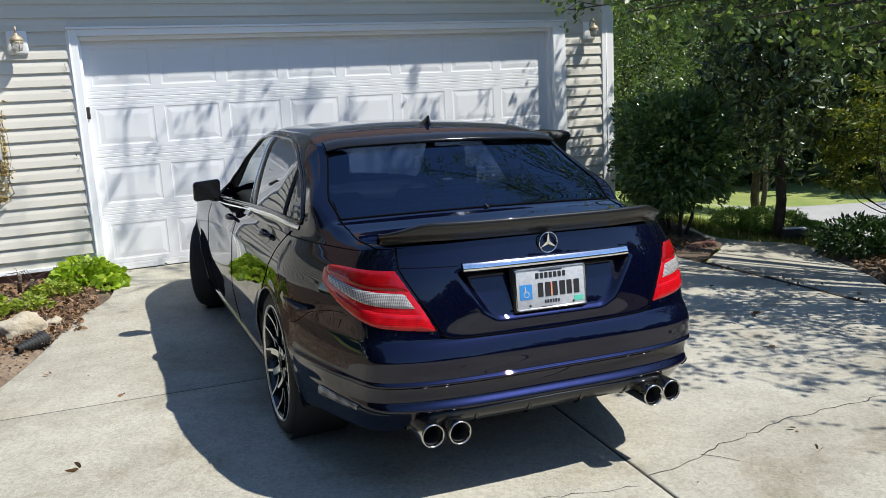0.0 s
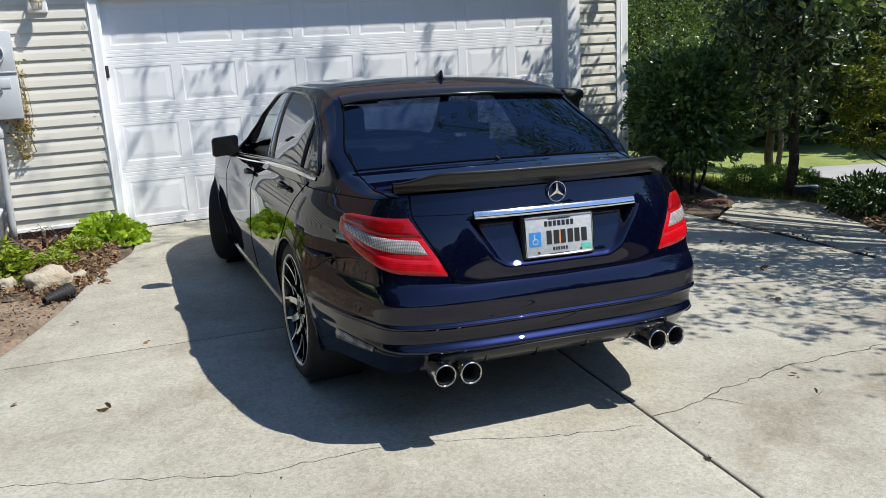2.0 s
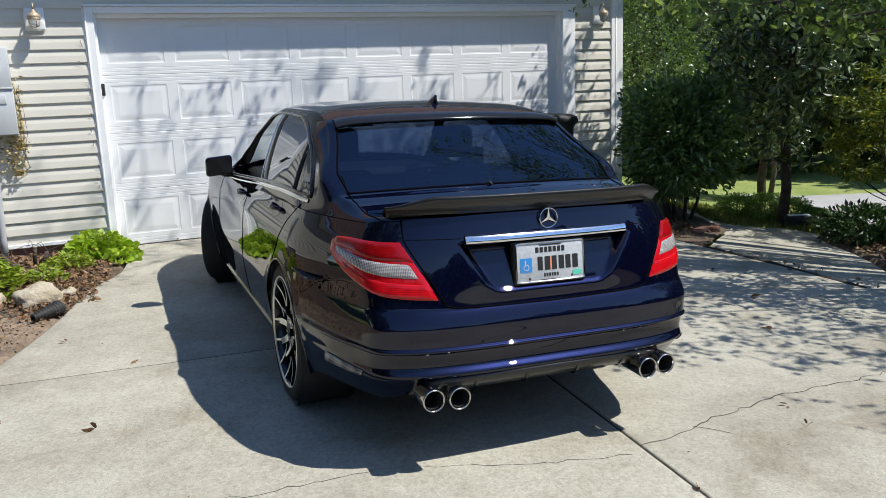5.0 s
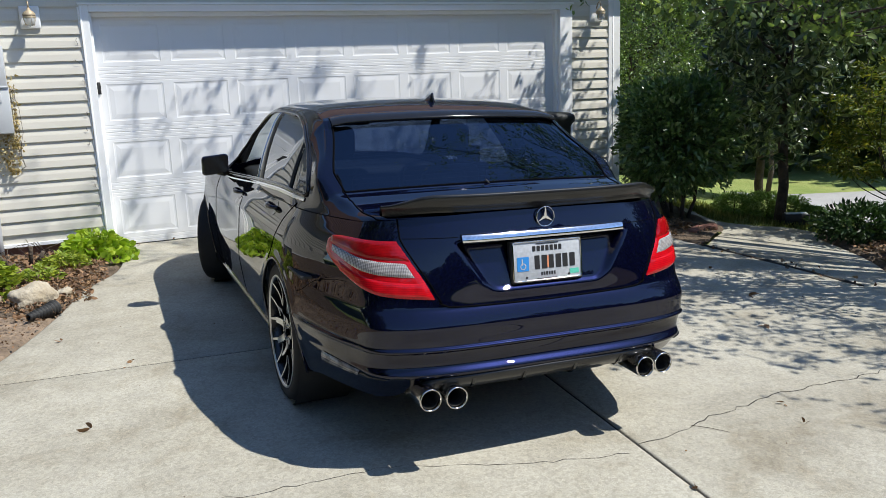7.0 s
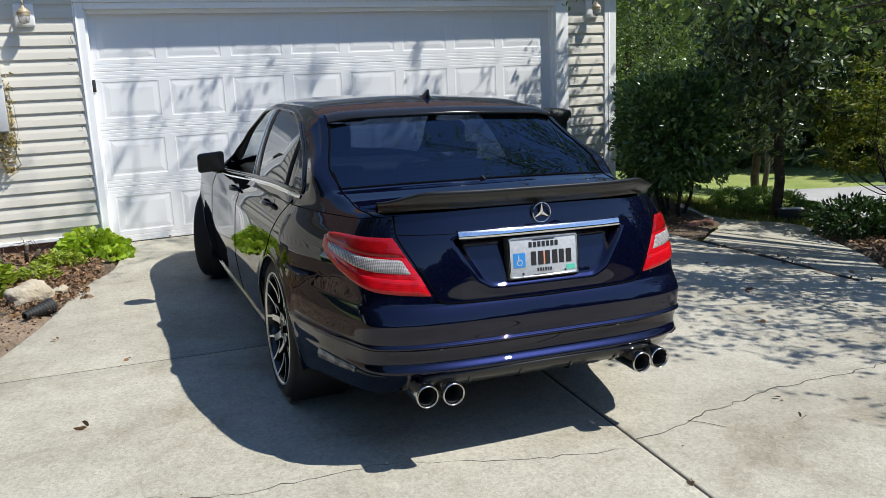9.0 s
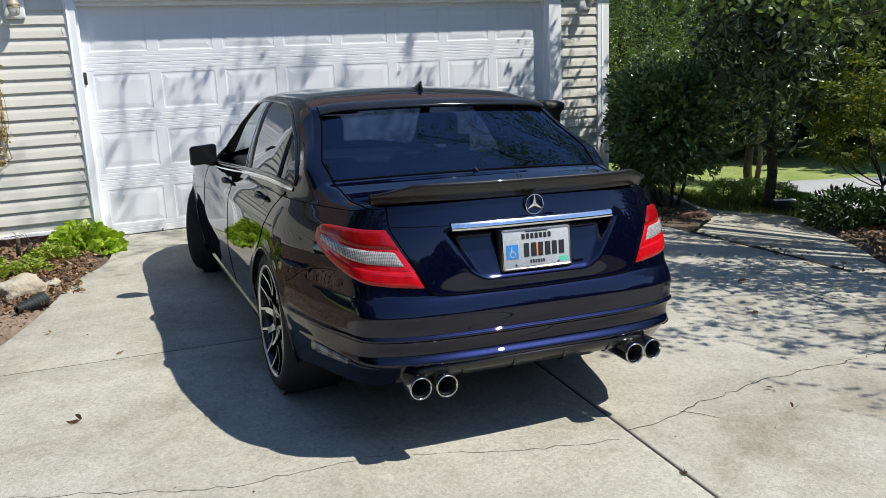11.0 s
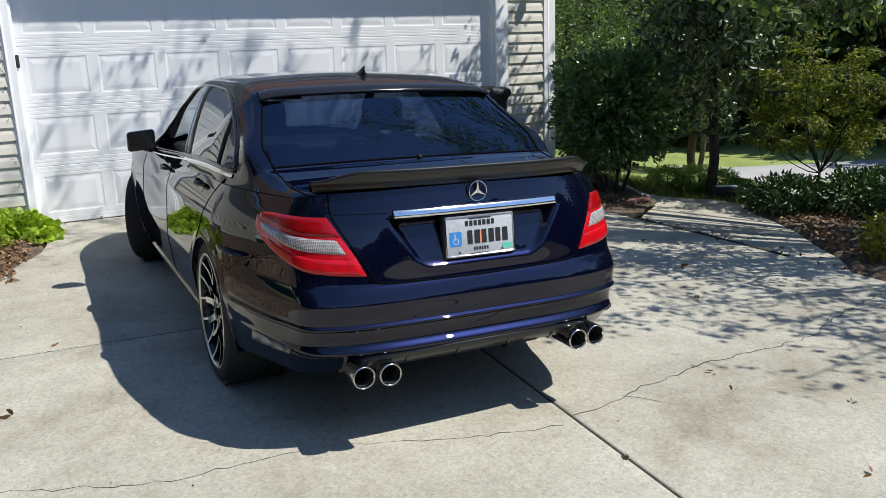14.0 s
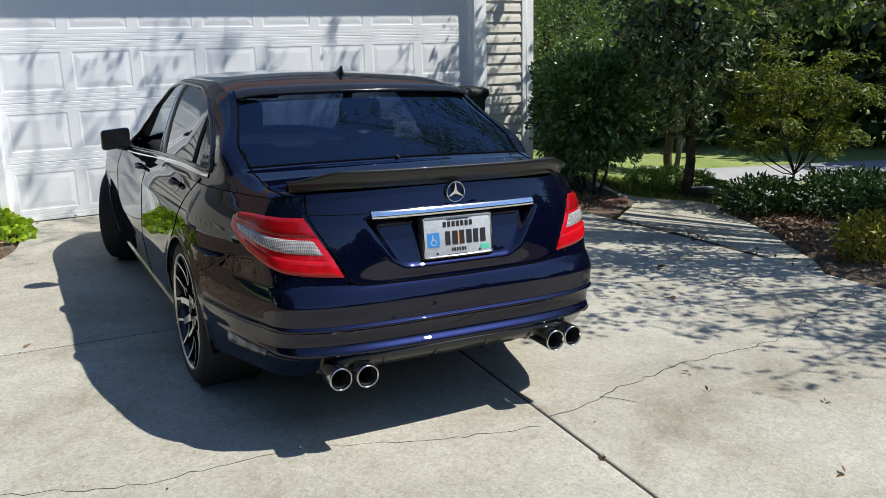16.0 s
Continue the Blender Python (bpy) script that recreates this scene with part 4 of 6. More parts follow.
# cabin
def seat(x, y, w, tall):
    s = empty("seat", pose(x, y, 0.30))
    s.parent = car
    part("cushion", boxed(-w / 2, w / 2, -0.05, 0.48, 0.0, 0.20, 0.05), CLOTH_DARK, s)
    back = boxed(-w / 2, w / 2, -0.10, 0.03, 0.10, tall, 0.05)
    bmesh.ops.rotate(back, verts=back.verts, cent=(0, 0, 0.1), matrix=Matrix.Rotation(radians(14), 3, "X"))
    part("backrest", back, CLOTH_DARK, s)
    return s


for x in (-0.36, 0.36):
    s = seat(x, 1.12, 0.50, 0.72)
    hd = boxed(-0.13, 0.13, -0.335, -0.245, 0.76, 0.95, 0.04)
    part("headrest", hd, CLOTH_DARK, s, "dark leather headrest")
s = seat(0, 0.30, 1.25, 0.66)
for x in (-0.36, 0.0, 0.36):
    part("headrest", boxed(x - 0.12, x + 0.12, -0.30, -0.22, 0.66, 0.76, 0.03), CLOTH_DARK, s)
part("parcel_shelf", boxed(-0.60, 0.60, -0.45, 0.05, 0.95, 0.975, 0.005), CLOTH_DARK, car)
dash = boxed(-0.68, 0.68, 1.75, 2.30, 0.55, 0.93, 0.06)
part("dashboard", dash, BLACK_MATT, car)
part("steering_wheel", tube([(-0.36 + 0.18 * math.cos(g), 1.62 + 0.06 * math.sin(g), 0.86 + 0.17 * math.sin(g)) for g in np.linspace(0, 2 * math.pi, 29)[:-1]], 0.014, 8, True), CLOTH_DARK, car, "dark steering wheel")
part("cabin_floor", boxed(-0.72, 0.72, -0.40, 2.3, 0.28, 0.32, 0.01), CLOTH_DARK, car)
part("rear_view_mirror", boxed(-0.11, 0.11, 1.60, 1.63, 1.22, 1.28, 0.012), BLACK_MATT, car)


# ---- materials of the yard ----
def leaf_material(name, dark, mid, light, rough=0.45, through_=0.3, spec=0.5):
    m = material(name, mid, rough)
    shader(m).inputs["Specular IOR Level"].default_value = spec
    g = node(m, "NewGeometry")
    c = ramp(m, g.outputs["Random Per Island"], [(0.0, dark), (0.55, mid), (1.0, light)])
    link(m, c, shader(m).inputs["Base Color"])
    tr = node(m, "BsdfTranslucent")
    warm = mix(m, 0.6, c, (1.3, 1.35, 0.45), "MULTIPLY")
    link(m, warm, tr.inputs[0])
    mx = node(m, "MixShader")
    mx.inputs[0].default_value = through_
    link(m, shader(m).outputs[0], mx.inputs[1])
    link(m, tr.outputs[0], mx.inputs[2])
    link(m, mx.outputs[0], m.node_tree.nodes["Material Output"].inputs[0])
    return m


LEAF_HOLLY = leaf_material("holly_leaf", (0.042, 0.086, 0.027), (0.105, 0.195, 0.058), (0.21, 0.30, 0.105), 0.30, 0.3, 0.8)
LEAF_LIGHT = leaf_material("light_shrub_leaf", (0.045, 0.09, 0.020), (0.105, 0.185, 0.040), (0.22, 0.31, 0.08), 0.42, 0.35)
LEAF_MAGNOLIA = leaf_material("magnolia_leaf", (0.018, 0.036, 0.013), (0.055, 0.095, 0.034), (0.27, 0.34, 0.15), 0.31, 0.2, 0.7)
LEAF_BOX = leaf_material("boxwood_leaf", (0.11, 0.20, 0.04), (0.18, 0.30, 0.07), (0.28, 0.40, 0.11), 0.5, 0.35)
LEAF_MAPLE = leaf_material("maple_leaf", (0.06, 0.10, 0.014), (0.12, 0.165, 0.022), (0.24, 0.225, 0.032), 0.5, 0.45)
LEAF_TREE = leaf_material("broad_tree_leaf", (0.05, 0.085, 0.022), (0.105, 0.165, 0.042), (0.25, 0.33, 0.085), 0.38, 0.42)
LEAF_AZALEA = leaf_material("azalea_leaf", (0.012, 0.030, 0.009), (0.024, 0.056, 0.015), (0.050, 0.095, 0.027), 0.42, 0.25, 0.35)
LEAF_NANDINA = leaf_material("nandina_leaf", (0.14, 0.16, 0.02), (0.30, 0.29, 0.04), (0.50, 0.40, 0.05), 0.45, 0.4)
LEAF_VINE = leaf_material("lime_vine_leaf", (0.20, 0.32, 0.025), (0.34, 0.48, 0.04), (0.50, 0.58, 0.07), 0.45, 0.45)
LEAF_HERB = leaf_material("green_herb_leaf", (0.12, 0.175, 0.02), (0.24, 0.32, 0.035), (0.42, 0.46, 0.06), 0.45, 0.4)
LEAF_WOODS = leaf_material("woodland_leaf", (0.022, 0.042, 0.012), (0.048, 0.082, 0.020), (0.10, 0.14, 0.035), 0.6, 0.3)
LEAF_DRY = leaf_material("dry_leaf", (0.10, 0.055, 0.03), (0.20, 0.11, 0.055), (0.34, 0.21, 0.11), 0.8, 0.1)
BARK = noisy("bark", (0.10, 0.075, 0.055), (0.045, 0.035, 0.028), 14, 0.9, bump_strength=0.8, bump_dist=0.02, fine=45)
BARK_DARK = noisy("dark_bark", (0.05, 0.04, 0.032), (0.025, 0.02, 0.017), 14, 0.9, bump_strength=0.8, bump_dist=0.02, fine=45)
SOIL = noisy("brown_soil", (0.15, 0.108, 0.072), (0.29, 0.212, 0.145), 5, 0.95, bump_strength=1.0, bump_dist=0.03, fine=30, mottle=0.7)
MULCH = noisy("leafy_mulch", (0.085, 0.060, 0.040), (0.16, 0.115, 0.075), 9, 0.95, bump_strength=1.0, bump_dist=0.03, fine=55)
LAWN = noisy("lawn_grass", (0.20, 0.27, 0.06), (0.30, 0.34, 0.10), 1.3, 0.9, bump_strength=0.9, bump_dist=0.03, fine=70)
ROAD = noisy("pale_road_surface", (0.30, 0.297, 0.287), (0.37, 0.365, 0.355), 1.5, 0.9, bump_strength=0.3, fine=60)
ROCK = noisy("pale_field_stone", (0.47, 0.42, 0.33), (0.33, 0.27, 0.18), 6, 0.85, bump_strength=0.7, bump_dist=0.02, fine=28)
GLASS_DIAL = tint_glass("clear_dial_glass", (0.93, 0.94, 0.93), (1, 1, 1), 1.18)
GREY_METAL = noisy("grey_enamelled_steel", (0.56, 0.575, 0.58), (0.50, 0.515, 0.52), 2.5, 0.45, bump_strength=0.02, fine=60, mottle=0.08)
GREY_PVC = noisy("grey_plastic_pipe", (0.46, 0.47, 0.48), (0.38, 0.39, 0.40), 7, 0.5, bump_strength=0.05, mottle=0.15)
BIN_PLASTIC = noisy("dark_bin_plastic", (0.008, 0.011, 0.010), (0.013, 0.016, 0.015), 11, 0.6, bump_strength=0.1)
LAMP_BRASS = noisy("tarnished_brass", (0.52, 0.43, 0.30), (0.38, 0.30, 0.19), 18, 0.5, bump_strength=0.1, metal=0.25)
JOINT_DIRT_HOLE_SHADE = noisy("joint_dirt_hole_shade", (0.05, 0.042, 0.034), (0.025, 0.022, 0.018), 25, 0.95, bump_strength=0.6)
LAMP_GLASS = material("frosted_lamp_glass", (0.8, 0.8, 0.78), 0.15, 0.0, Transmission_Weight=0.6)
SHINGLE = noisy("brown_shingle", (0.17, 0.10, 0.075), (0.10, 0.065, 0.05), 6, 0.9, bump_strength=0.4, fine=30)
AC_METAL = noisy("dark_grey_casing", (0.06, 0.065, 0.07), (0.09, 0.095, 0.10), 7, 0.5, bump_strength=0.1)


# ---- setting: ground, driveway, house ----
def structure(name, data, mat, label="", smooth=False, parent=None):
    ob = part(name, data, mat, parent, label, smooth)
    if parent is None:
        ob["kind"] = "structure"
    return ob


def wobble(x, y, size, seed=0.0):
    return noise.noise(Vector((x / size, y / size, seed)))


gx = np.concatenate((np.linspace(-260, -9, 14), np.linspace(-8, 28, 91), np.linspace(30, 260, 20)))
gy = np.concatenate((np.linspace(-260, -13, 14), np.linspace(-12, 24, 91), np.linspace(26, 260, 20)))
structure("ground", grid(np.array([[(x, y, gz(x, y) - 0.05 * float(soft(9.5, 6.6, x)) - (0.10 if x < 5.5 else 0.0)) for y in gy] for x in gx])), LAWN, smooth=True)


def bed_edge(y):
    """The driveway's left edge."""
    return float(spline(y, [(-14, -6.5), (-9, -3.9), (-5.6, -1.75), (-3.755, -0.935), (-3.146, -0.688), (-2.564, -0.502), (-2.05, -0.369), (-1.634, -0.237), (-1.225, -0.045), (-0.73, 0.03), (-0.10, 0.03)]))


def joint_x(y):
    return 1.834 + (y + 4.883) * 0.105 if y < -4.0 else 1.927


def slab(name, x0, x1, ys, nx=24, drop=0.09):
    """A concrete slab between two edge curves, with rounded arrises."""
    P = []
    for y in ys:
        a, b = x0(y), x1(y)
        t = np.concatenate(([0, 0, 0.004, 0.012], np.linspace(0.03, 0.97, nx), [0.988, 0.996, 1, 1]))
        row = []
        for i, u in enumerate(t):
            x = a + (b - a) * u
            dz = {0: -drop, 1: -0.003, 2: -0.0006, len(t) - 3: -0.0006, len(t) - 2: -0.003, len(t) - 1: -drop}.get(i, 0)
            row.append((x, y, gz(x, y) + dz))
        P.append(row)
    P = np.array(P)
    lo, hi = P[:1].copy(), P[-1:].copy()
    lo[..., 2] -= drop
    hi[..., 2] -= drop
    e1, e2 = P[:1].copy(), P[-1:].copy()
    e1[..., 2] -= 0.0025
    e2[..., 2] -= 0.0025
    P[0, :, 1] += 0.006 if ys[1] > ys[0] else -0.006
    P[-1, :, 1] -= 0.006 if ys[1] > ys[0] else -0.006
    return structure(name, grid(np.concatenate((lo, e1, P, e2, hi))), CONCRETE, "pale worn concrete slab", True)


slabs = [slab("pavement_1", bed_edge, lambda y: 1.921, np.linspace(-3.768, -0.03, 26)),
         slab("pavement_2", bed_edge, lambda y: joint_x(y) - 0.006, np.linspace(-13, -3.782, 50)),
         slab("pavement_3", lambda y: 1.933, lambda y: 4.93, np.linspace(-3.9, -0.03, 26)),
         slab("pavement_4", lambda y: joint_x(y) + 0.006, lambda y: 4.93 - 0.06 * float(soft(-3.3, -5.2, y)), np.linspace(-13, -3.901, 50))]
structure("joint_bed", grid(np.array([[(x, y, gz(x, y) - 0.0045) for y in np.linspace(-13, -0.04, 200) for x in (bed_edge(y) + 0.02 + (4.84 - bed_edge(y)) * u,)] for u in np.linspace(0, 1, 40)])), JOINT_DIRT_HOLE_SHADE, "dirt in the slab joints", True)
# walkway beyond the slab, a little lower
walk_far = lambda y: float(spline(y, [(-4.9, 4.88), (-4.77, 4.95), (-4.44, 5.25), (-4.0, 5.52), (-3.6, 5.80), (-3.1, 6.06), (-2.6, 6.28), (-2.37, 6.52), (-2.04, 6.50), (-1.75, 6.24), (-1.4, 6.02), (-0.9, 6.05)]))
walk_near = lambda y: float(spline(y, [(-4.9, 4.90), (-2.9, 4.945), (-2.55, 5.0), (-2.1, 5.46), (-1.93, 5.70), (-1.6, 5.80), (-0.9, 5.86)]))
P = np.array([[(walk_near(y) + (walk_far(y) - walk_near(y)) * u, y, gz(walk_near(y) + (walk_far(y) - walk_near(y)) * u, y) - 0.035) for u in np.linspace(0, 1, 16)] for y in np.linspace(-4.9, -0.9, 50)])
lo = P.copy()
lo[..., 2] -= 0.07
walkway = structure("pavement_5", join(grid(P), grid(np.stack((P[:, -1], lo[:, -1]), 1)), grid(np.stack((P[:, 0], lo[:, 0]), 1))), CONCRETE, "grey concrete walkway", True)

edge = structure("expansion_strip", tube([(4.937 - 0.04 * float(soft(-3.3, -4.4, y)), y, gz(4.93, y) - 0.010) for y in np.linspace(-4.25, -2.5, 30)], [0.020 + 0.012 * abs(wobble(3, y, 0.2)) for y in np.linspace(-4.25, -2.5, 30)], 6), JOINT_DIRT_HOLE_SHADE, "dark weathered strip along the slab edge", True)

# cracks
rnd = random.Random(5)


def crack(points, parent, wide):
    pts = []
    for (x0, y0), (x1, y1) in zip(points, points[1:]):
        n = max(2, int(math.hypot(x1 - x0, y1 - y0) / 0.045))
        for i in range(n):
            u = i / n
            pts.append((x0 + (x1 - x0) * u + rnd.uniform(-0.013, 0.013), y0 + (y1 - y0) * u + rnd.uniform(-0.016, 0.016)))
    rows_ = []
    for i, (x, y) in enumerate(pts):
        w = wide * rnd.uniform(0.35, 1.3)
        rows_.append([(x, y - w, gz(x, y) + 0.0012), (x, y + w, gz(x, y) + 0.0012)])
    part("crack", grid(np.array(rows_)), JOINT_DIRT_HOLE_SHADE, parent, "thin dark crack", False)


crack([(1.746, -5.761), (1.858, -5.769), (2.027, -5.711), (2.273, -5.645), (2.469, -5.625), (2.729, -5.581), (2.964, -5.574), (3.26, -5.580), (3.53, -5.57), (3.67, -5.50), (4.01, -5.37), (4.52, -5.24), (4.82, -5.17)], slabs[3], 0.0028)
crack([(-1.2, -5.05), (-0.591, -5.217), (-0.317, -5.324), (-0.096, -5.416), (0.149, -5.502), (0.402, -5.497), (0.672, -5.5), (0.802, -5.53), (1.214, -5.702), (1.524, -5.796), (1.705, -5.814)], slabs[1], 0.0017)
# twig marks and bird-foot stains
for x, y in ((0.02, -1.62),):
    crack([(x, y), (x + 0.09, y - 0.03), (x + 0.20, y - 0.02)], slabs[0] if y > -3 else slabs[3], 0.0016)

# beds
def bed(name, poly, mat, label, lift=0.0, rough_=0.02, n=34):
    """A patch of loose ground: between a near and a far edge curve over a stretch."""
    near, far, ys = poly
    P = np.array([[(near(y) + (far(y) - near(y)) * u, y, gz(near(y) + (far(y) - near(y)) * u, y) - (0.07 if u == 0 else 0.0) + lift * math.sin(math.pi * min(1, u * 3) / 2) - 0.018 + rough_ * wobble(near(y) + (far(y) - near(y)) * u, y, 0.16, 3) + rough_ * 0.5 * wobble(u * 9, y, 0.05, 7)) for u in np.linspace(0, 1, n)] for y in ys])
    return structure(name, grid(P), mat, label, True)


bed("bed_1", (lambda y: bed_edge(y) + 0.01, lambda y: -7.0, np.linspace(-12.5, -2.26, 80)), SOIL, "bare brown soil bed", 0.025, 0.025, 90)
bed("bed_2", (lambda y: bed_edge(y) + 0.01, lambda y: -4.0, np.linspace(-2.32, -0.02, 50)), MULCH, "leaf-strewn planting bed", 0.022, 0.025, 70)
bed("bed_3", (lambda y: 4.92, lambda y: float(min(walk_near(y) + 0.02, 6.05)), np.linspace(-2.46, 0.0, 40)), MULCH, "mulched bed under a tall shrub", 0.03, 0.03, 30)
bed("bed_4", (lambda y: float(walk_far(max(y, -4.9))) - 0.01 if y > -4.9 else 4.84, lambda y: 9.5, np.linspace(-12, -2.55, 70)), MULCH, "leafy mulch bed beneath shrubs", 0.05, 0.04, 60)

# road across the lawn, and the lane that leaves it
rows_ = []
for t in np.linspace(-20, 34, 60):
    c = np.array((15.3, 5.3)) + np.array((0.93, -0.36)) * t
    n = np.array((0.36, 0.93))
    rows_.append([(*(c + n * w), gz(*(c + n * w)) + 0.015) for w in np.linspace(-1.25, 1.25, 8)])
structure("road", grid(np.array(rows_)), ROAD, "pale road beyond the yard", True)
rows_ = []
for t in np.linspace(0, 1, 40):
    c = np.array((15.0, 4.6)) * (1 - t) ** 2 + np.array((9.8, 0.6)) * 2 * t * (1 - t) + np.array((7.55, -3.6)) * t * t
    n = np.array((0.66, -0.75))
    rows_.append([(*(c + n * w), gz(*(c + n * w)) + 0.018) for w in np.linspace(-0.85, 0.85, 8)])
structure("lane", grid(np.array(rows_)), ROAD, "pale paved lane to the road", True)

# ---- house ----
WALL_Y = -0.086
COURSE = 0.1163
LAP = [(0.004, -0.002), (0.000, -0.0160), (0.003, -0.0185), (0.060, -0.0130), (0.085, -0.0075), (0.100, -0.0055), (0.118, -0.0050)]


def course_mesh(length):
    n = len(LAP)
    verts = [(0, y, z) for z, y in LAP] + [(length, y, z) for z, y in LAP]
    return mesh_of("siding_course", verts, [[i, i + 1, n + i + 1, n + i] for i in range(n - 1)] + [list(range(n)), list(range(2 * n - 1, n - 1, -1))], SIDING, False)


def sided_wall(name, x0, x1, z0, z1, label):
    w = structure(name, boxed(x0, x1, WALL_Y, 0.09, z0, z1), SIDING, label)
    me = course_mesh(x1 - x0)
    k = 0
    z = 2.071 + COURSE * 10
    while z > z0 - 0.02:
        if z + COURSE * 0.6 < z1 + 0.1:
            ob = new("siding_course", me)
            ob.parent = w
            ob.location = (x0, WALL_Y, z)
        z -= COURSE
    return w


wall_left = sided_wall("wall_1", -4.2, -0.062, 0.12, 2.22, "beige vinyl lap siding wall")
wall_right = sided_wall("wall_2", 5.085, 5.585, -0.14, 2.22, "beige vinyl lap siding wall beside the garage door")
wall_top = sided_wall("wall_3", -4.2, 5.585, 2.225, 2.80, "beige vinyl siding above the garage door")
structure("foundation", boxed(-4.2, -0.062, -0.075, 0.09, -0.4, 0.12), BRICK, "dark brick footing")
structure("trim_1", boxed(-4.2, -0.062, -0.108, -0.080, 0.096, 0.128, 0.003), TRIM_WHITE, "white starter strip")
structure("wall_4", boxed(5.60, 5.75, 0.0, 8.0, -0.6, 2.8), SIDING, "side wall of the garage")
structure("wall_5", boxed(-4.3, 5.75, 0.20, 0.30, -0.6, 2.8), BRICK, "inner wall behind the garage door")
post = structure("trim_2", boxed(5.585, 5.745, -0.112, 0.06, -0.25, 2.80, 0.004), TRIM_WHITE, "white corner post")
part("post_groove", boxed(5.640, 5.650, -0.1145, -0.10, -0.25, 2.80), TRIM_WHITE, post)
# garage opening
structure("trim_3", boxed(-0.062, 0.014, -0.112, -0.02, -0.05, 2.205, 0.004), TRIM_WHITE, "white garage door casing")
structure("trim_4", boxed(4.925, 5.085, -0.112, -0.02, -0.15, 2.205, 0.004), TRIM_WHITE, "white garage door casing")
structure("trim_5", boxed(0.015, 4.924, -0.112, -0.02, 2.146, 2.205, 0.004), TRIM_WHITE, "white garage door header")
part("bead", boxed(-0.062, -0.046, -0.118, -0.108, -0.05, 2.203, 0.003), TRIM_WHITE, structure("trim_10", boxed(-0.078, -0.063, -0.104, -0.03, 0.10, 2.203, 0.003), TRIM_WHITE, "white siding channel beside the casing"))
structure("trim_6", boxed(-0.075, 5.10, -0.132, -0.10, 2.206, 2.224, 0.003), TRIM_WHITE, "white drip cap")
structure("trim_7", boxed(0.015, 0.036, -0.06, 0.008, -0.03, 2.145, 0.003), TRIM_WHITE, "door stop strip")
structure("trim_8", boxed(4.890, 4.924, -0.06, 0.008, -0.12, 2.145, 0.003), TRIM_WHITE, "door stop strip")
structure("trim_9", boxed(0.037, 4.889, -0.06, -0.002, 2.108, 2.145, 0.003), TRIM_WHITE, "door stop strip")
structure("threshold", boxed(-0.05, 5.0, -0.06, 0.2, -0.14, -0.012, 0.006), CONCRETE, "concrete sill under the garage door")
# eave
structure("eave", boxed(-4.3, 6.0, -0.375, 0.3, 2.78, 2.868, 0.01), TRIM_WHITE, "white boxed eave")
PITCH = 0.78
ridge_z = 2.87 + 6.45 * PITCH
roof = structure("roof", (([(-12, -0.45, 2.87), (6.2, -0.45, 2.87), (6.2, 6.0, ridge_z), (-12, 6.0, ridge_z), (-12, -0.45, 2.92), (6.2, -0.45, 2.92), (6.2, 6.0, ridge_z + 0.05), (-12, 6.0, ridge_z + 0.05)]), [[0, 1, 2, 3], [7, 6, 5, 4], [0, 4, 5, 1], [1, 5, 6, 2], [2, 6, 7, 3], [3, 7, 4, 0]]), SHINGLE, "brown shingled roof")
for i in range(44):
    y, z = -0.44 + 0.146 * i, 2.927 + 0.146 * PITCH * i
    part("shingle_course", ([(-12, y, z), (6.2, y, z), (6.2, y, z + 0.014), (-12, y, z + 0.014), (6.2, y + 0.150, z + 0.008 + 0.150 * PITCH), (-12, y + 0.150, z + 0.008 + 0.150 * PITCH)], [[0, 1, 2, 3], [3, 2, 4, 5]]), SHINGLE, roof)

# sectional door with raised panels
door = structure("door_1", boxed(0.0, 4.93, 0.012, 0.045, -0.01, 2.135), DOOR_WHITE, "white sectional garage door, closed")


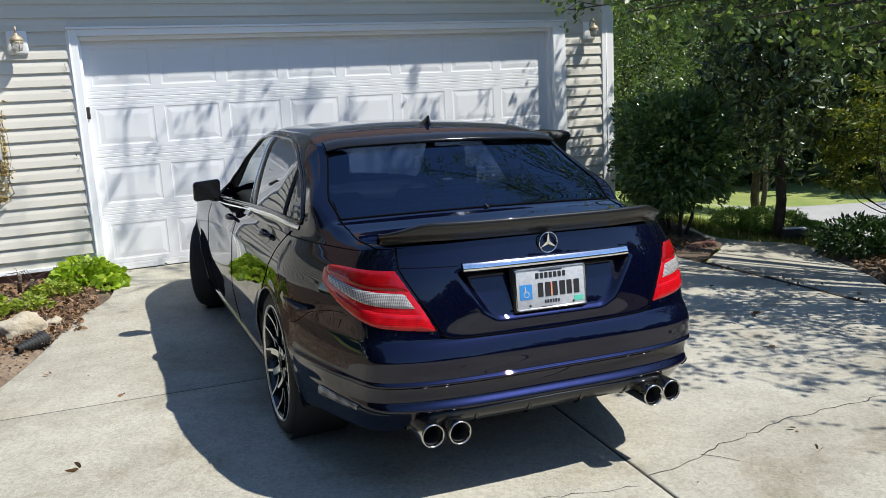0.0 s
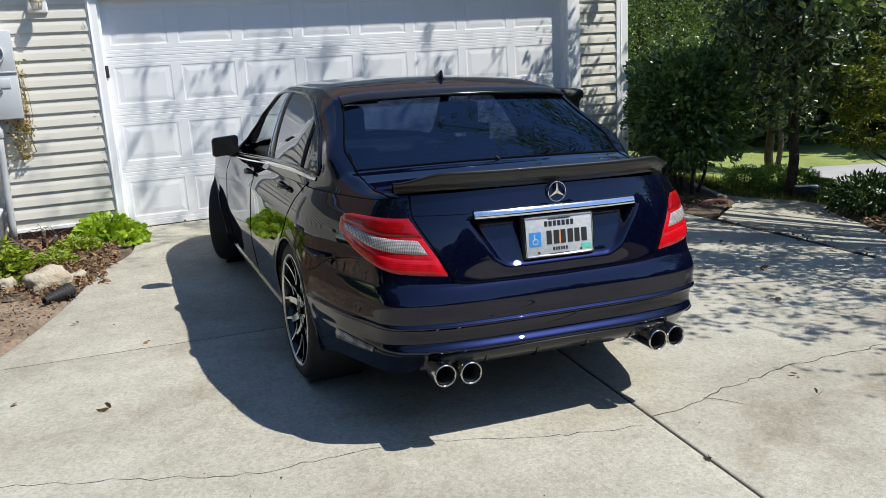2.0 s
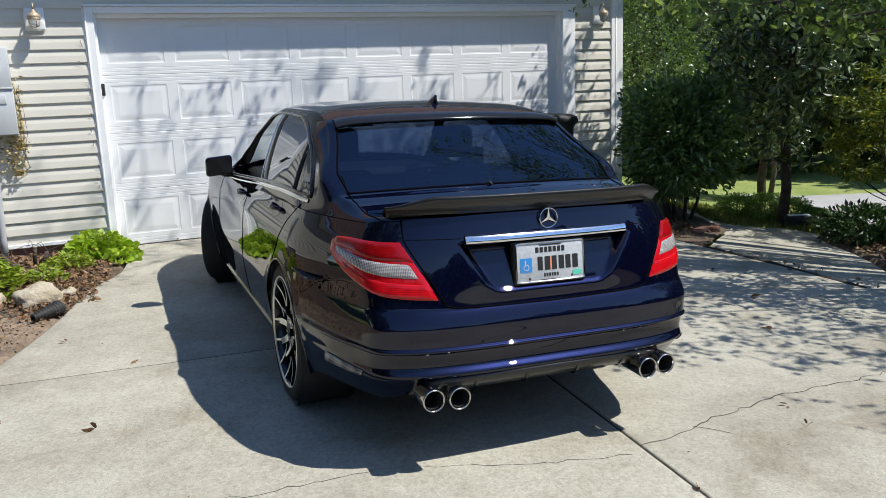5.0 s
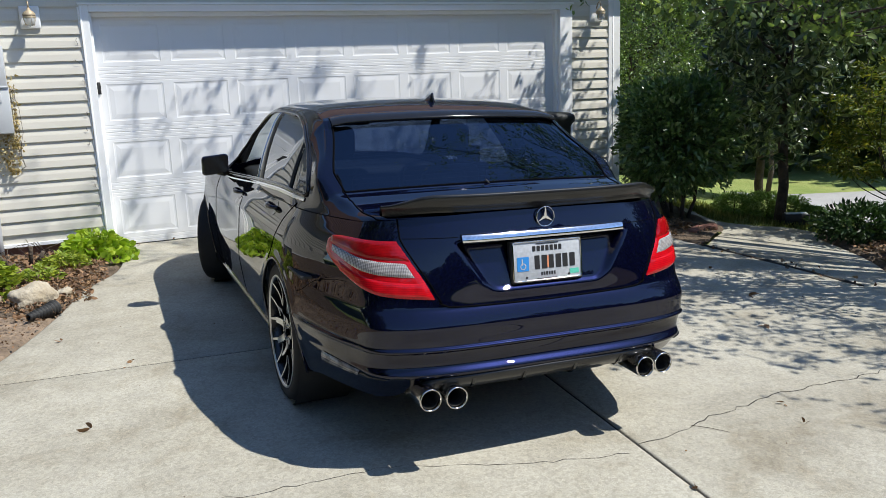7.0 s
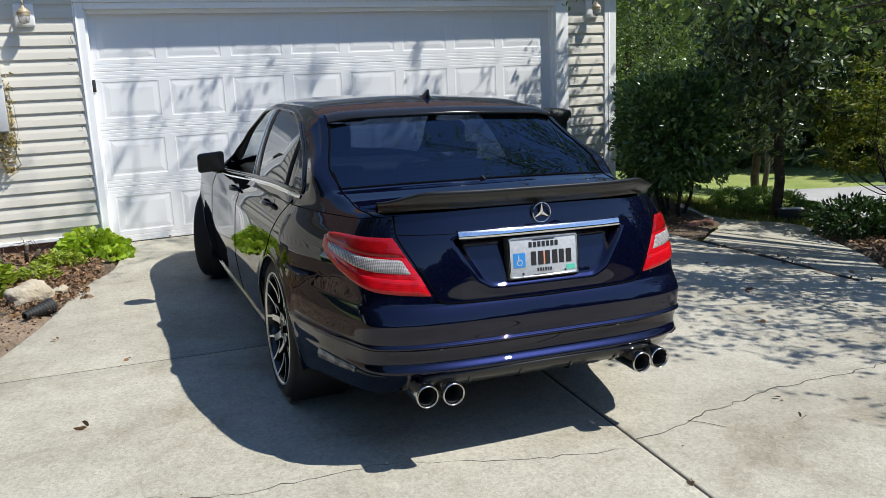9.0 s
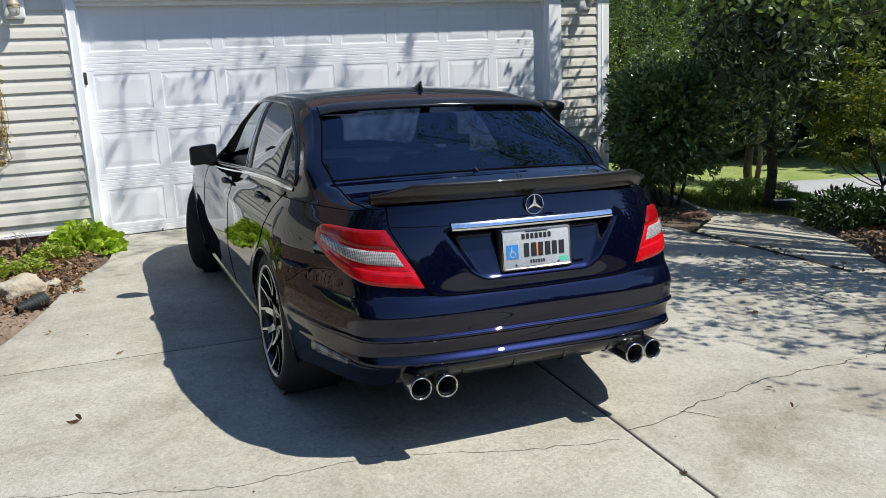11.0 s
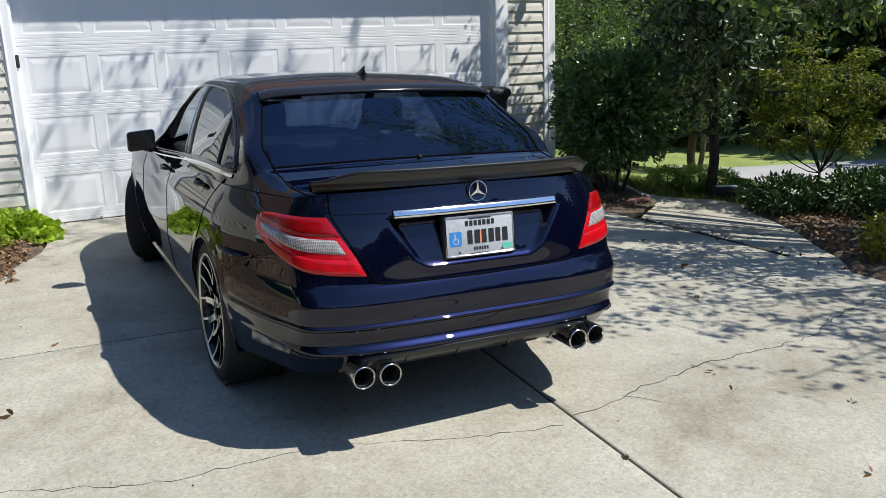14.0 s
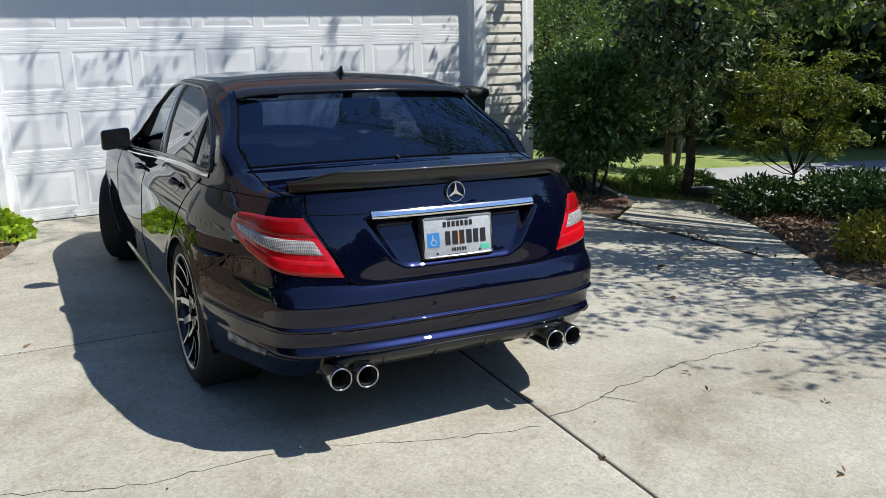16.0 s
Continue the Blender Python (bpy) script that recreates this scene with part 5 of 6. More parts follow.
def section(z0, z1):
    """One section: rails with fine grooves, and eight raised panels."""
    xs = [0.0]
    for k_ in range(8):
        a = 0.095 + 0.6 * k_
        xs += [a, a + 0.505]
    xs.append(4.93)
    zs = [(0.0, 0.004), (0.004, 0.0), (0.028, 0.0), (0.031, 0.0011), (0.036, 0.0), (0.060, 0.0), (0.063, 0.0011), (0.068, 0.0), (0.105, 0.0), (0.440, 0.0), (0.465, 0.0), (0.468, 0.0011), (0.473, 0.0), (0.497, 0.0), (0.500, 0.0011), (0.505, 0.0), (0.529, 0.0), (0.533, 0.004)]
    V, F = [], []
    panels = []

    def quad(*p, to=None):
        v, f = to or (V, F)
        k = len(v)
        v.extend(p)
        f.append([k, k + 1, k + 2, k + 3])
    h = z1 - z0
    for (za, da), (zb, db) in zip(zs, zs[1:]):
        for i in range(len(xs) - 1):
            x0, x1 = xs[i], xs[i + 1]
            if abs(za - 0.105) < 1e-6 and i % 2 == 1:
                rings = [(0.0, 0.0), (0.008, 0.0025), (0.020, 0.0034), (0.030, 0.0024), (0.058, 0.0), (0.064, -0.0003)]
                panels.append(([], []))
                for (o0, d0), (o1, d1) in zip(rings, rings[1:]):
                    A = [(x0 + o0, z0 + za + o0), (x1 - o0, z0 + za + o0), (x1 - o0, z0 + zb - o0), (x0 + o0, z0 + zb - o0)]
                    B = [(x0 + o1, z0 + za + o1), (x1 - o1, z0 + za + o1), (x1 - o1, z0 + zb - o1), (x0 + o1, z0 + zb - o1)]
                    for j in range(4):
                        l = (j + 1) % 4
                        quad((A[j][0], d0, A[j][1]), (A[l][0], d0, A[l][1]), (B[l][0], d1, B[l][1]), (B[j][0], d1, B[j][1]), to=panels[-1])
                o, d = rings[-1]
                quad((x0 + o, d, z0 + za + o), (x1 - o, d, z0 + za + o), (x1 - o, d, z0 + zb - o), (x0 + o, d, z0 + zb - o), to=panels[-1])
            else:
                quad((x0, da, z0 + za), (x1, da, z0 + za), (x1, db, z0 + zb), (x0, db, z0 + zb))
    leaf = part("door_section", (V, F), DOOR_WHITE, door, "", False)
    for p in panels:
        part("door_panel", p, DOOR_WHITE, leaf, "", False)


for i in range(4):
    section(i * 0.5335, (i + 1) * 0.5335)
part("door_seal", tube([(0.04, 0.01, -0.008), (4.90, 0.01, -0.008)], 0.012, 8), BLACK_MATT, door, "black rubber bottom seal")
part("keeper", boxed(0.016, 0.046, -0.075, -0.035, 1.42, 1.53, 0.006), BLACK_MATT, door, "black side latch cover")


# ---- plants ----
def leaf_cloud(centres, dirs, size, width=0.5, bend=0.25, seed=1, jitter=0.35, full=False):
    """Leaves as folded kites: vertices and triangles, one island each."""
    r = np.random.default_rng(seed)
    n = len(centres)
    d = dirs / (np.linalg.norm(dirs, axis=1, keepdims=True) + 1e-9)
    up = r.normal(size=(n, 3))
    side = np.cross(d, up)
    side /= np.linalg.norm(side, axis=1, keepdims=True) + 1e-9
    nor = np.cross(side, d)
    L = (size * r.uniform(1 - jitter, 1 + jitter, n))[:, None]
    base = centres
    mid = base + d * L * 0.5 - nor * L * bend * 0.3
    tip = base + d * L - nor * L * bend
    a = base + d * L * 0.42 + side * L * width * 0.5 + nor * L * 0.06
    b = base + d * L * 0.42 - side * L * width * 0.5 + nor * L * 0.06
    if full:
        a2 = base + d * L * 0.72 + side * L * width * 0.36 - nor * L * bend * 0.5
        b2 = base + d * L * 0.72 - side * L * width * 0.36 - nor * L * bend * 0.5
        a = base + d * L * 0.28 + side * L * width * 0.48 + nor * L * 0.06
        b = base + d * L * 0.28 - side * L * width * 0.48 + nor * L * 0.06
        V = np.stack((base, a, a2, tip, b2, b, mid), 1).reshape(-1, 3)
        k = (np.arange(n) * 7)[:, None]
        F = np.concatenate((k + [0, 1, 6], k + [1, 2, 6], k + [2, 3, 6], k + [3, 4, 6], k + [4, 5, 6], k + [5, 0, 6]), 1).reshape(-1, 3)
        return V, F
    V = np.stack((base, a, tip, b, mid), 1).reshape(-1, 3)
    k = (np.arange(n) * 5)[:, None]
    F = np.concatenate((k + [0, 1, 4], k + [1, 2, 4], k + [0, 4, 3], k + [4, 2, 3]), 1).reshape(-1, 3)
    return V, F


def fast_mesh(name, V, F, mat):
    me = bpy.data.meshes.new(name)
    me.vertices.add(len(V))
    me.vertices.foreach_set("co", np.asarray(V, np.float32).ravel())
    me.loops.add(F.size)
    me.loops.foreach_set("vertex_index", F.astype(np.int32).ravel())
    me.polygons.add(len(F))
    me.polygons.foreach_set("loop_start", np.arange(0, F.size, 3, dtype=np.int32))
    me.materials.append(mat)
    me.update(calc_edges=True)
    return me


def leaves(name, parent, mat, centres, dirs, size, label="", **kw):
    V, F = leaf_cloud(np.asarray(centres, float), np.asarray(dirs, float), size, **kw)
    ob = new(name, fast_mesh(name, V, F, mat))
    ob.parent = parent
    ob["kind"] = "stuff"
    if label:
        ob["label"] = label
    return ob


def blob_points(n, centre, radii, seed, shell=0.55, square=2.0, lumps=0.22, low=-1.0):
    """Points in an uneven, lumpy crown, thickest towards its outside; and the outward way at each."""
    r = np.random.default_rng(seed)
    P, D = [], []
    while len(P) < n:
        v = r.normal(size=(n, 3))
        v /= (np.abs(v) ** square).sum(1, keepdims=True) ** (1 / square)
        rad = shell + (1 - shell) * r.random(n) ** 0.7
        lump = np.array([1 + lumps * noise.noise(Vector((a[0] * 2.2 + seed, a[1] * 2.2, a[2] * 2.2))) + 0.5 * lumps * noise.noise(Vector((a[0] * 6, a[1] * 6 + seed, a[2] * 6))) for a in v])
        gap = np.array([noise.noise(Vector((a[0] * 4.5, a[1] * 4.5 - seed, a[2] * 4.5))) for a in v])
        ok = (v[:, 2] > low) & (gap > -0.33)
        q = v * (rad * lump)[:, None] * radii + centre
        P += list(q[ok])
        D += list((v + r.normal(scale=0.55, size=v.shape))[ok])
    return np.array(P[:n]), np.array(D[:n])


def limb(p0, p1, r0, r1, seed, bend=0.08, n=7):
    rr = random.Random(seed)
    p0, p1 = np.array(p0, float), np.array(p1, float)
    L = np.linalg.norm(p1 - p0)
    off = np.array([rr.uniform(-1, 1) for _ in range(3)]) * bend * L
    pts = [p0 + (p1 - p0) * u + off * math.sin(math.pi * u) + np.array([rr.uniform(-1, 1) for _ in range(3)]) * 0.015 * L for u in np.linspace(0, 1, n)]
    pts[0], pts[-1] = p0, p1
    return tube(pts, np.linspace(r0, r1, n), 7)


# tall clipped shrub beside the walkway
bush = empty("tall_shrub", pose(5.62, -1.32, gz(5.62, -1.32)), "tall clipped dark green holly shrub beside the garage corner", "shrub")
for i in range(6):
    g = i * 1.05 + 0.3
    part("stem", limb((0.10 * math.cos(g), 0.10 * math.sin(g), -0.05), (0.38 * math.cos(g), 0.36 * math.sin(g), 0.85), 0.022, 0.008, 40 + i), BARK_DARK, bush)
C, D = blob_points(9500, (0, 0, 0.86), (0.54, 0.52, 0.60), 11, 0.66, 3.6, 0.24)
ok = C[:, 2] > 0.30 + 0.14 * np.sin(C[:, 0] * 9)
leaves("crown", bush, LEAF_HOLLY, C[ok], D[ok], 0.066, "dense dark glossy leaves", width=0.5, seed=2)
C, D = blob_points(2400, (0, 0, 0.84), (0.42, 0.42, 0.48), 12, 0.1, 3.0, 0.1)
leaves("inner_leaves", bush, LEAF_HOLLY, C, D, 0.085, width=0.7, seed=3)

# light green shrub behind the corner
light = empty("light_shrub", pose(7.05, 1.0, gz(7.05, 1.0)), "tall light green fine-leaved shrub behind the garage corner", "shrub")
part("stem", limb((0, 0, -0.1), (0.05, 0, 1.6), 0.05, 0.02, 60), BARK, light)
C, D = blob_points(15000, (0, 0, 1.75), (0.82, 0.80, 1.75), 21, 0.55, 2.3, 0.25)
leaves("crown", light, LEAF_LIGHT, C, D, 0.042, "many small light green leaves", width=0.5, seed=4)

# magnolias: dark trees with big shiny leaves
def magnolia(x, y, h, r, seed, lean, mid=0.61, foot=0.5, n=980, girth=0.058):
    t = empty("magnolia_tree", pose(x, y, gz(x, y) - 0.03), "dark magnolia tree with large shiny leaves", "tree", "magnolias by the walkway")
    part("trunk", limb((0, 0, -0.05), (lean, 0.02, h * 0.62), girth, girth * 0.6, seed, 0.03), BARK, t)
    for i in range(7):
        g = i * 0.9 + seed
        z = h * (0.30 + 0.06 * i)
        part("limb", limb((lean * z / h, 0, z), (lean + r * 0.7 * math.cos(g), r * 0.7 * math.sin(g), z + 0.35), 0.025, 0.008, seed + i), BARK_DARK, t)
    # leaves stand in rosettes at the twig ends
    C, D = blob_points(n, (lean, 0, h * mid), (r, r, h * (1.05 - mid)), seed, 0.30, 2.2, 0.3)
    ok = C[:, 2] > foot + 0.12 * np.sin(C[:, 0] * 7 + seed)
    C, D = C[ok], D[ok] / (np.linalg.norm(D[ok], axis=1, keepdims=True) + 1e-9)
    q = np.random.default_rng(seed + 3)
    tips, ways = [], []
    for c, d in zip(C, D + np.array((0, 0, 0.35))):
        for w in q.normal(size=(9, 3)):
            w = w - d * (w @ d) / (d @ d)
            w = w / (np.linalg.norm(w) + 1e-9) + d * 0.45
            tips.append(c + w * 0.012)
            ways.append(w)
    leaves("crown", t, LEAF_MAGNOLIA, tips, ways, 0.105, "large dark shiny leaves in rosettes", width=0.40, seed=seed + 5, bend=0.15)


magnolia(6.66, -1.74, 3.9, 0.92, 33, 0.06, 0.61, 0.58)
magnolia(8.55, 0.42, 3.2, 0.80, 31, 0.0, 0.61, 0.42, 800, 0.065)
magnolia(8.8, 3.7, 5.2, 1.4, 35, 0.0, 0.60, 0.9, 1200)
magnolia(12.9, 4.6, 6.5, 2.0, 37, 0.1, 0.60, 1.7, 1500)

# small maple with yellowing leaves
maple = empty("maple_tree", pose(7.30, -2.60, gz(7.30, -2.60)), "small multi-stemmed maple with yellow-green fine leaves", "tree")
rm = random.Random(4)
fork = np.array((0.02, -0.02, 0.30))
part("trunk", limb((0, 0, -0.05), fork, 0.016, 0.013, 69, 0.02), BARK_DARK, maple)
maple_C, maple_D = [], []
for i in range(15):
    g = i * 2.4
    q = 0.20 + 0.62 * math.sqrt(rm.random())
    end = np.array((q * math.cos(g) * 1.1, q * math.sin(g) * 1.1, 0.60 + 1.35 * rm.random() * (1.05 - 0.30 * q)))
    part("branch", limb(fork, end, 0.0065, 0.0025, 70 + i, 0.14), BARK_DARK, maple)
    for j in range(9):
        u = rm.uniform(0.55, 1.0)
        p = fork + (end - fork) * u
        way = np.array((rm.uniform(-1, 1), rm.uniform(-1, 1), rm.uniform(-0.35, 0.55)))
        L = rm.uniform(0.16, 0.46)
        part("twig", tube([p, p + way * L * 0.5 + (0, 0, 0.03), p + way * L], [0.004, 0.003, 0.001], 4), BARK_DARK, maple)
        for k_ in range(80):
            w = rm.uniform(0.15, 1.08)
            maple_C.append(p + way * L * w + np.array((rm.gauss(0, 0.05), rm.gauss(0, 0.05), rm.gauss(0, 0.022))))
            maple_D.append(way * 0.5 + np.array((rm.uniform(-1, 1), rm.uniform(-1, 1), rm.uniform(-0.9, 0.1))))
leaves("crown", maple, LEAF_MAPLE, maple_C, maple_D, 0.058, "fine yellow-green foliage", width=0.34, seed=90)

# low shrubs
def low_shrub(name, x, y, r, h, mat, leaf, n, seed, label, group=""):
    s = empty(name, pose(x, y, gz(x, y) - 0.02), label, "shrub", group)
    for i in range(4):
        g = i * 1.6 + seed
        part("stem", limb((0.03 * math.cos(g), 0.03 * math.sin(g), -0.03), (r * 0.5 * math.cos(g), r * 0.5 * math.sin(g), h * 0.7), 0.010, 0.004, seed + i), BARK_DARK, s)
    C, D = blob_points(n, (0, 0, h * 0.5), (r, r * 0.95, h * 0.55), seed, 0.45, 2.3, 0.3)
    leaves("crown", s, mat, C, D, leaf, width=0.5, seed=seed)
    return s


AZ = "low dark green azalea shrub in the mulch bed"
for i, (x, y, r, h, n) in enumerate(((6.45, -2.95, 0.40, 0.34, 2200), (6.95, -3.45, 0.50, 0.44, 2800), (6.85, -4.2, 0.55, 0.48, 3000), (7.7, -4.2, 0.7, 0.58, 3200), (7.8, -3.3, 0.55, 0.42, 2400), (8.7, -3.9, 0.8, 0.6, 2600), (6.8, -5.2, 0.55, 0.5, 2600))):
    low_shrub("azalea_shrub", x, y, r, h, LEAF_AZALEA, 0.055, n, 200 + i * 7, AZ, "azaleas in the bed")
low_shrub("nandina_shrub", 5.52, -4.70, 0.25, 0.36, LEAF_NANDINA, 0.045, 1500, 260, "small yellow-green nandina shrub at the bed edge")
for x, y, r, h, s in ((6.62, -1.12, 0.24, 0.24, 271), (6.78, -1.42, 0.22, 0.27, 273), (6.90, -1.66, 0.20, 0.25, 275), (6.98, -1.92, 0.13, 0.16, 277)):
    low_shrub("boxwood_shrub", x, y, r, h, LEAF_BOX, 0.024, 4200, s, "low rounded boxwood by the walkway", "boxwoods by the walkway")

# broad-leaved tree over the driveway: the trunk stands in the bed, the boughs reach over the concrete
tree = empty("shade_tree", pose(8.3, -6.6, gz(8.3, -6.6)), "broad-leaved shade tree with boughs over the driveway", "tree")
part("trunk", limb((0, 0, -0.1), (-0.1, 0.1, 2.6), 0.19, 0.13, 300, 0.03, 9), BARK, tree)
# ends of the boughs in the yard's measures: low sprays, middle boughs, and a high thin crown
low_sprays = [(4.15, -1.6, 2.18), (3.45, -3.4, 1.98), (3.75, -3.85, 1.84), (4.05, -4.15, 1.70), (4.3, -4.4, 1.62), (4.6, -4.7, 1.58), (4.85, -5.05, 1.60), (5.1, -3.6, 1.75), (5.6, -3.1, 1.8), (5.5, -4.2, 1.65), (5.3, -2.5, 2.1), (6.2, -3.6, 1.75), (4.7, -3.5, 1.85), (4.9, -1.9, 2.1), (4.95, -4.3, 1.8), (5.3, -5.0, 1.6), (4.55, -2.2, 2.15), (4.4, -3.0, 2.0)]
mid_boughs = [(5.0, -4.6, 3.1), (5.6, -5.6, 3.3), (6.1, -6.5, 3.4), (6.6, -5.0, 3.9), (5.5, -3.9, 3.5), (6.3, -4.3, 4.2), (4.6, -5.4, 3.0), (5.3, -1.9, 3.6), (4.4, -1.5, 3.9), (6.2, -2.6, 4.1), (5.8, -1.3, 4.6), (3.6, -1.5, 4.4), (6.9, -6.6, 4.4), (5.2, -6.3, 3.1), (4.8, -6.7, 3.2), (5.6, -7.3, 3.4), (5.1, -7.1, 3.0), (6.2, -7.6, 3.5), (4.35, -6.1, 3.3), (4.6, -7.3, 3.1), (3.7, -4.2, 3.2), (4.2, -4.0, 3.6), (4.0, -4.6, 3.0), (4.7, -4.2, 3.9), (3.4, -3.9, 3.0), (7.0, -1.6, 4.6), (6.4, -1.0, 3.7), (5.6, -1.4, 4.2), (6.0, -1.6, 5.0), (5.2, -1.5, 4.8), (6.6, -1.3, 5.2), (4.2, -1.7, 5.4), (4.8, -1.8, 5.9), (5.4, -1.7, 5.5), (3.2, -1.7, 5.3), (2.6, -1.8, 5.7), (5.9, -1.2, 3.6), (5.5, -1.0, 3.3), (6.3, -1.5, 4.4), (5.8, -1.8, 5.6), (5.75, -0.95, 3.3), (6.05, -0.95, 3.7), (6.2, -1.2, 4.3), (6.5, -1.3, 4.7)]
high_crown = [(4.4, -3.4, 7.6), (5.4, -3.7, 8.4), (6.6, -3.5, 8.8), (3.6, -3.3, 7.2), (7.4, -4.0, 8.3), (5.9, -3.1, 9.2), (4.9, -2.7, 8.6), (3.0, -3.0, 7.5), (4.0, -2.6, 6.8), (5.0, -3.2, 7.0), (6.2, -2.9, 7.4)]
rt = random.Random(9)
twig_C, twig_D = [], []
origin = np.array((8.3, -6.6, gz(8.3, -6.6)))
ends = [(e, 2.3, 24, 0.48) for e in low_sprays] + [(e, 2.5, 26, 0.75) for e in mid_boughs] + [(e, 4.6, 25, 0.95) for e in high_crown]
part("leader", limb((-0.1, 0.1, 2.5), (-0.9, 1.3, 6.4), 0.13, 0.05, 301, 0.05, 9), BARK, tree)
for i, (end, z0, count, reach) in enumerate(ends):
    end = np.array(end) - origin
    start = np.array((-0.1, 0.1, z0 - 0.1)) if z0 < 4 else np.array((-0.65, 0.85, 4.9))
    mid = start + (end - start) * 0.5 + (0, 0, 0.35 if z0 < 2.4 else 0.1)
    line = [start * (1 - u) ** 2 + mid * 2 * u * (1 - u) + end * u * u for u in np.linspace(0, 1, 12)]
    part("bough", tube(line, np.linspace(0.026, 0.005, 12), 6), BARK, tree)
    for j in range(count):
        u = rt.uniform(0.62, 1.0)
        p = start * (1 - u) ** 2 + mid * 2 * u * (1 - u) + end * u * u
        way = np.array((rt.uniform(-1, 1), rt.uniform(-1, 1), rt.uniform(-0.7, 0.35)))
        L = rt.uniform(0.45, 1.0) * reach
        q = p + way * L
        if j < 9 and z0 < 4:
            part("twig", tube([p, p + way * L * 0.55 + (0, 0, 0.05), q + (0, 0, -0.04)], [0.006, 0.004, 0.0015], 5), BARK, tree)
        for k_ in range(13):
            w = rt.uniform(0.10, 1.05)
            twig_C.append(p + way * L * w + np.array([rt.uniform(-0.07, 0.07) for _ in range(3)]))
            twig_D.append(way * 0.4 + np.array((rt.uniform(-1, 1), rt.uniform(-1, 1), rt.uniform(-1.3, 0.2))))
leaves("crown", tree, LEAF_TREE, twig_C, twig_D, 0.056, "broad green leaves in loose sprays", width=0.62, seed=77, full=True)

# woods beyond the lawn, and unseen trees round the yard, added for reflections
def wood_tree(x, y, h, r, seed, n=1500, low=0.12):
    t = empty("wood_tree", pose(x, y, gz(x, y) - 0.05), "dark leafy tree of the woods beyond the lawn and the unseen ring round the yard", "tree", "woodland edge")
    part("trunk", limb((0, 0, 0), (0.2, 0, h * 0.6), 0.16, 0.08, seed), BARK_DARK, t)
    C, D = blob_points(n, (0, 0, h * (0.5 + low / 2)), (r, r, h * (0.5 - low / 2)), seed, 0.35, 2.2, 0.35)
    leaves("crown", t, LEAF_WOODS, C, D, 0.42, "dark woodland leaves", width=0.7, seed=seed)


rw = random.Random(21)
for i in range(17):
    g = radians(24 + i * 4.3)
    d = 27.3 + rw.uniform(-0.6, 1.6)
    wood_tree(-0.2 + d * math.sin(g), -8.4 + d * math.cos(g), rw.uniform(8, 11), rw.uniform(2.2, 3.0), 400 + i, 2600, -0.06)
for i in range(13):
    g = radians(20 + i * 6)
    d = 37 + rw.uniform(-2, 3)
    wood_tree(-0.2 + d * math.sin(g), -8.4 + d * math.cos(g), rw.uniform(11, 15), rw.uniform(3.2, 4.2), 500 + i, 1500, -0.05)
for i, (x, y) in enumerate(((15.5, -4), (13.8, -7.5), (14.5, -10), (11.5, 9.5), (14.5, 12))):
    wood_tree(x, y, rw.uniform(6, 8), rw.uniform(1.8, 2.4), 550 + i, 1600, 0.10)
# out of view behind the camera: added to darken what the tail mirrors
for i in range(15):
    g = radians(105 + i * 13)
    d = 22 + rw.uniform(-2, 4)
    wood_tree(d * math.sin(g), -8.4 + d * math.cos(g), rw.uniform(4.5, 7.0), rw.uniform(2.4, 3.4), 600 + i, 7000, 0.0)
for i, (x, y) in enumerate(((2.6, -18.0), (6.8, -15.0), (-7.0, -14.5), (10.5, -12.5))):
    wood_tree(x, y, 3.6 + 0.3 * i, 2.0, 640 + i, 6000, 0.03)
# out of view on the left: added to darken the car's left flank
for i, (x, y) in enumerate(((-11.5, -7.0), (-12.5, -2.0), (-10.5, -11.5), (-13.0, 3.5))):
    wood_tree(x, y, 11.5 + 0.5 * i, 3.6, 660 + i, 6000, 0.03)


# ---- things by the house ----
meter = empty("electric_meter", pose(-0.846, -0.105, 1.12), "grey electric meter box with round glass dial on the siding", "meter box")
part("lower_box", boxed(-0.145, 0.145, -0.115, 0.0, 0.0, 0.395, 0.006), GREY_METAL, meter)
part("upper_box", boxed(-0.140, 0.140, -0.120, 0.0, 0.398, 0.745, 0.006), GREY_METAL, meter)
part("box_lip", boxed(-0.150, 0.150, -0.126, -0.112, 0.392, 0.404, 0.002), GREY_METAL, meter)
dial = part("dial_ring", lathe([(-0.118, 0.092), (-0.150, 0.092), (-0.158, 0.086), (-0.150, 0.078), (-0.140, 0.076)], "y", 40, (-0.018, 0, 0.552)), GREY_METAL, meter, "steel dial ring")
part("dial_glass", lathe([(-0.140, 0.078), (-0.172, 0.072), (-0.188, 0.045), (-0.193, 0.0)], "y", 32, (-0.018, 0, 0.552)), GLASS_DIAL, dial)
part("dial_face", lathe([(-0.135, 0.076), (-0.136, 0.0)], "y", 32, (-0.018, 0, 0.552)), PLATE_WHITE, dial)
part("dial_display", boxed(-0.048, 0.012, -0.142, -0.136, 0.575, 0.600, 0.002), INK, dial)
part("dial_print", boxed(-0.058, 0.022, -0.139, -0.136, 0.548, 0.552), INK, dial)
part("dial_print", boxed(-0.050, 0.015, -0.139, -0.136, 0.528, 0.532), INK, dial)
part("hasp_plate", boxed(-0.085, 0.085, -0.122, -0.113, 0.265, 0.345, 0.004), GREY_METAL, meter)
part("latch", boxed(-0.012, 0.012, -0.130, -0.112, 0.225, 0.262, 0.003), STEEL, meter)
part("sticker", boxed(-0.125, -0.055, -0.117, -0.114, 0.045, 0.085), PLATE_WHITE, meter)
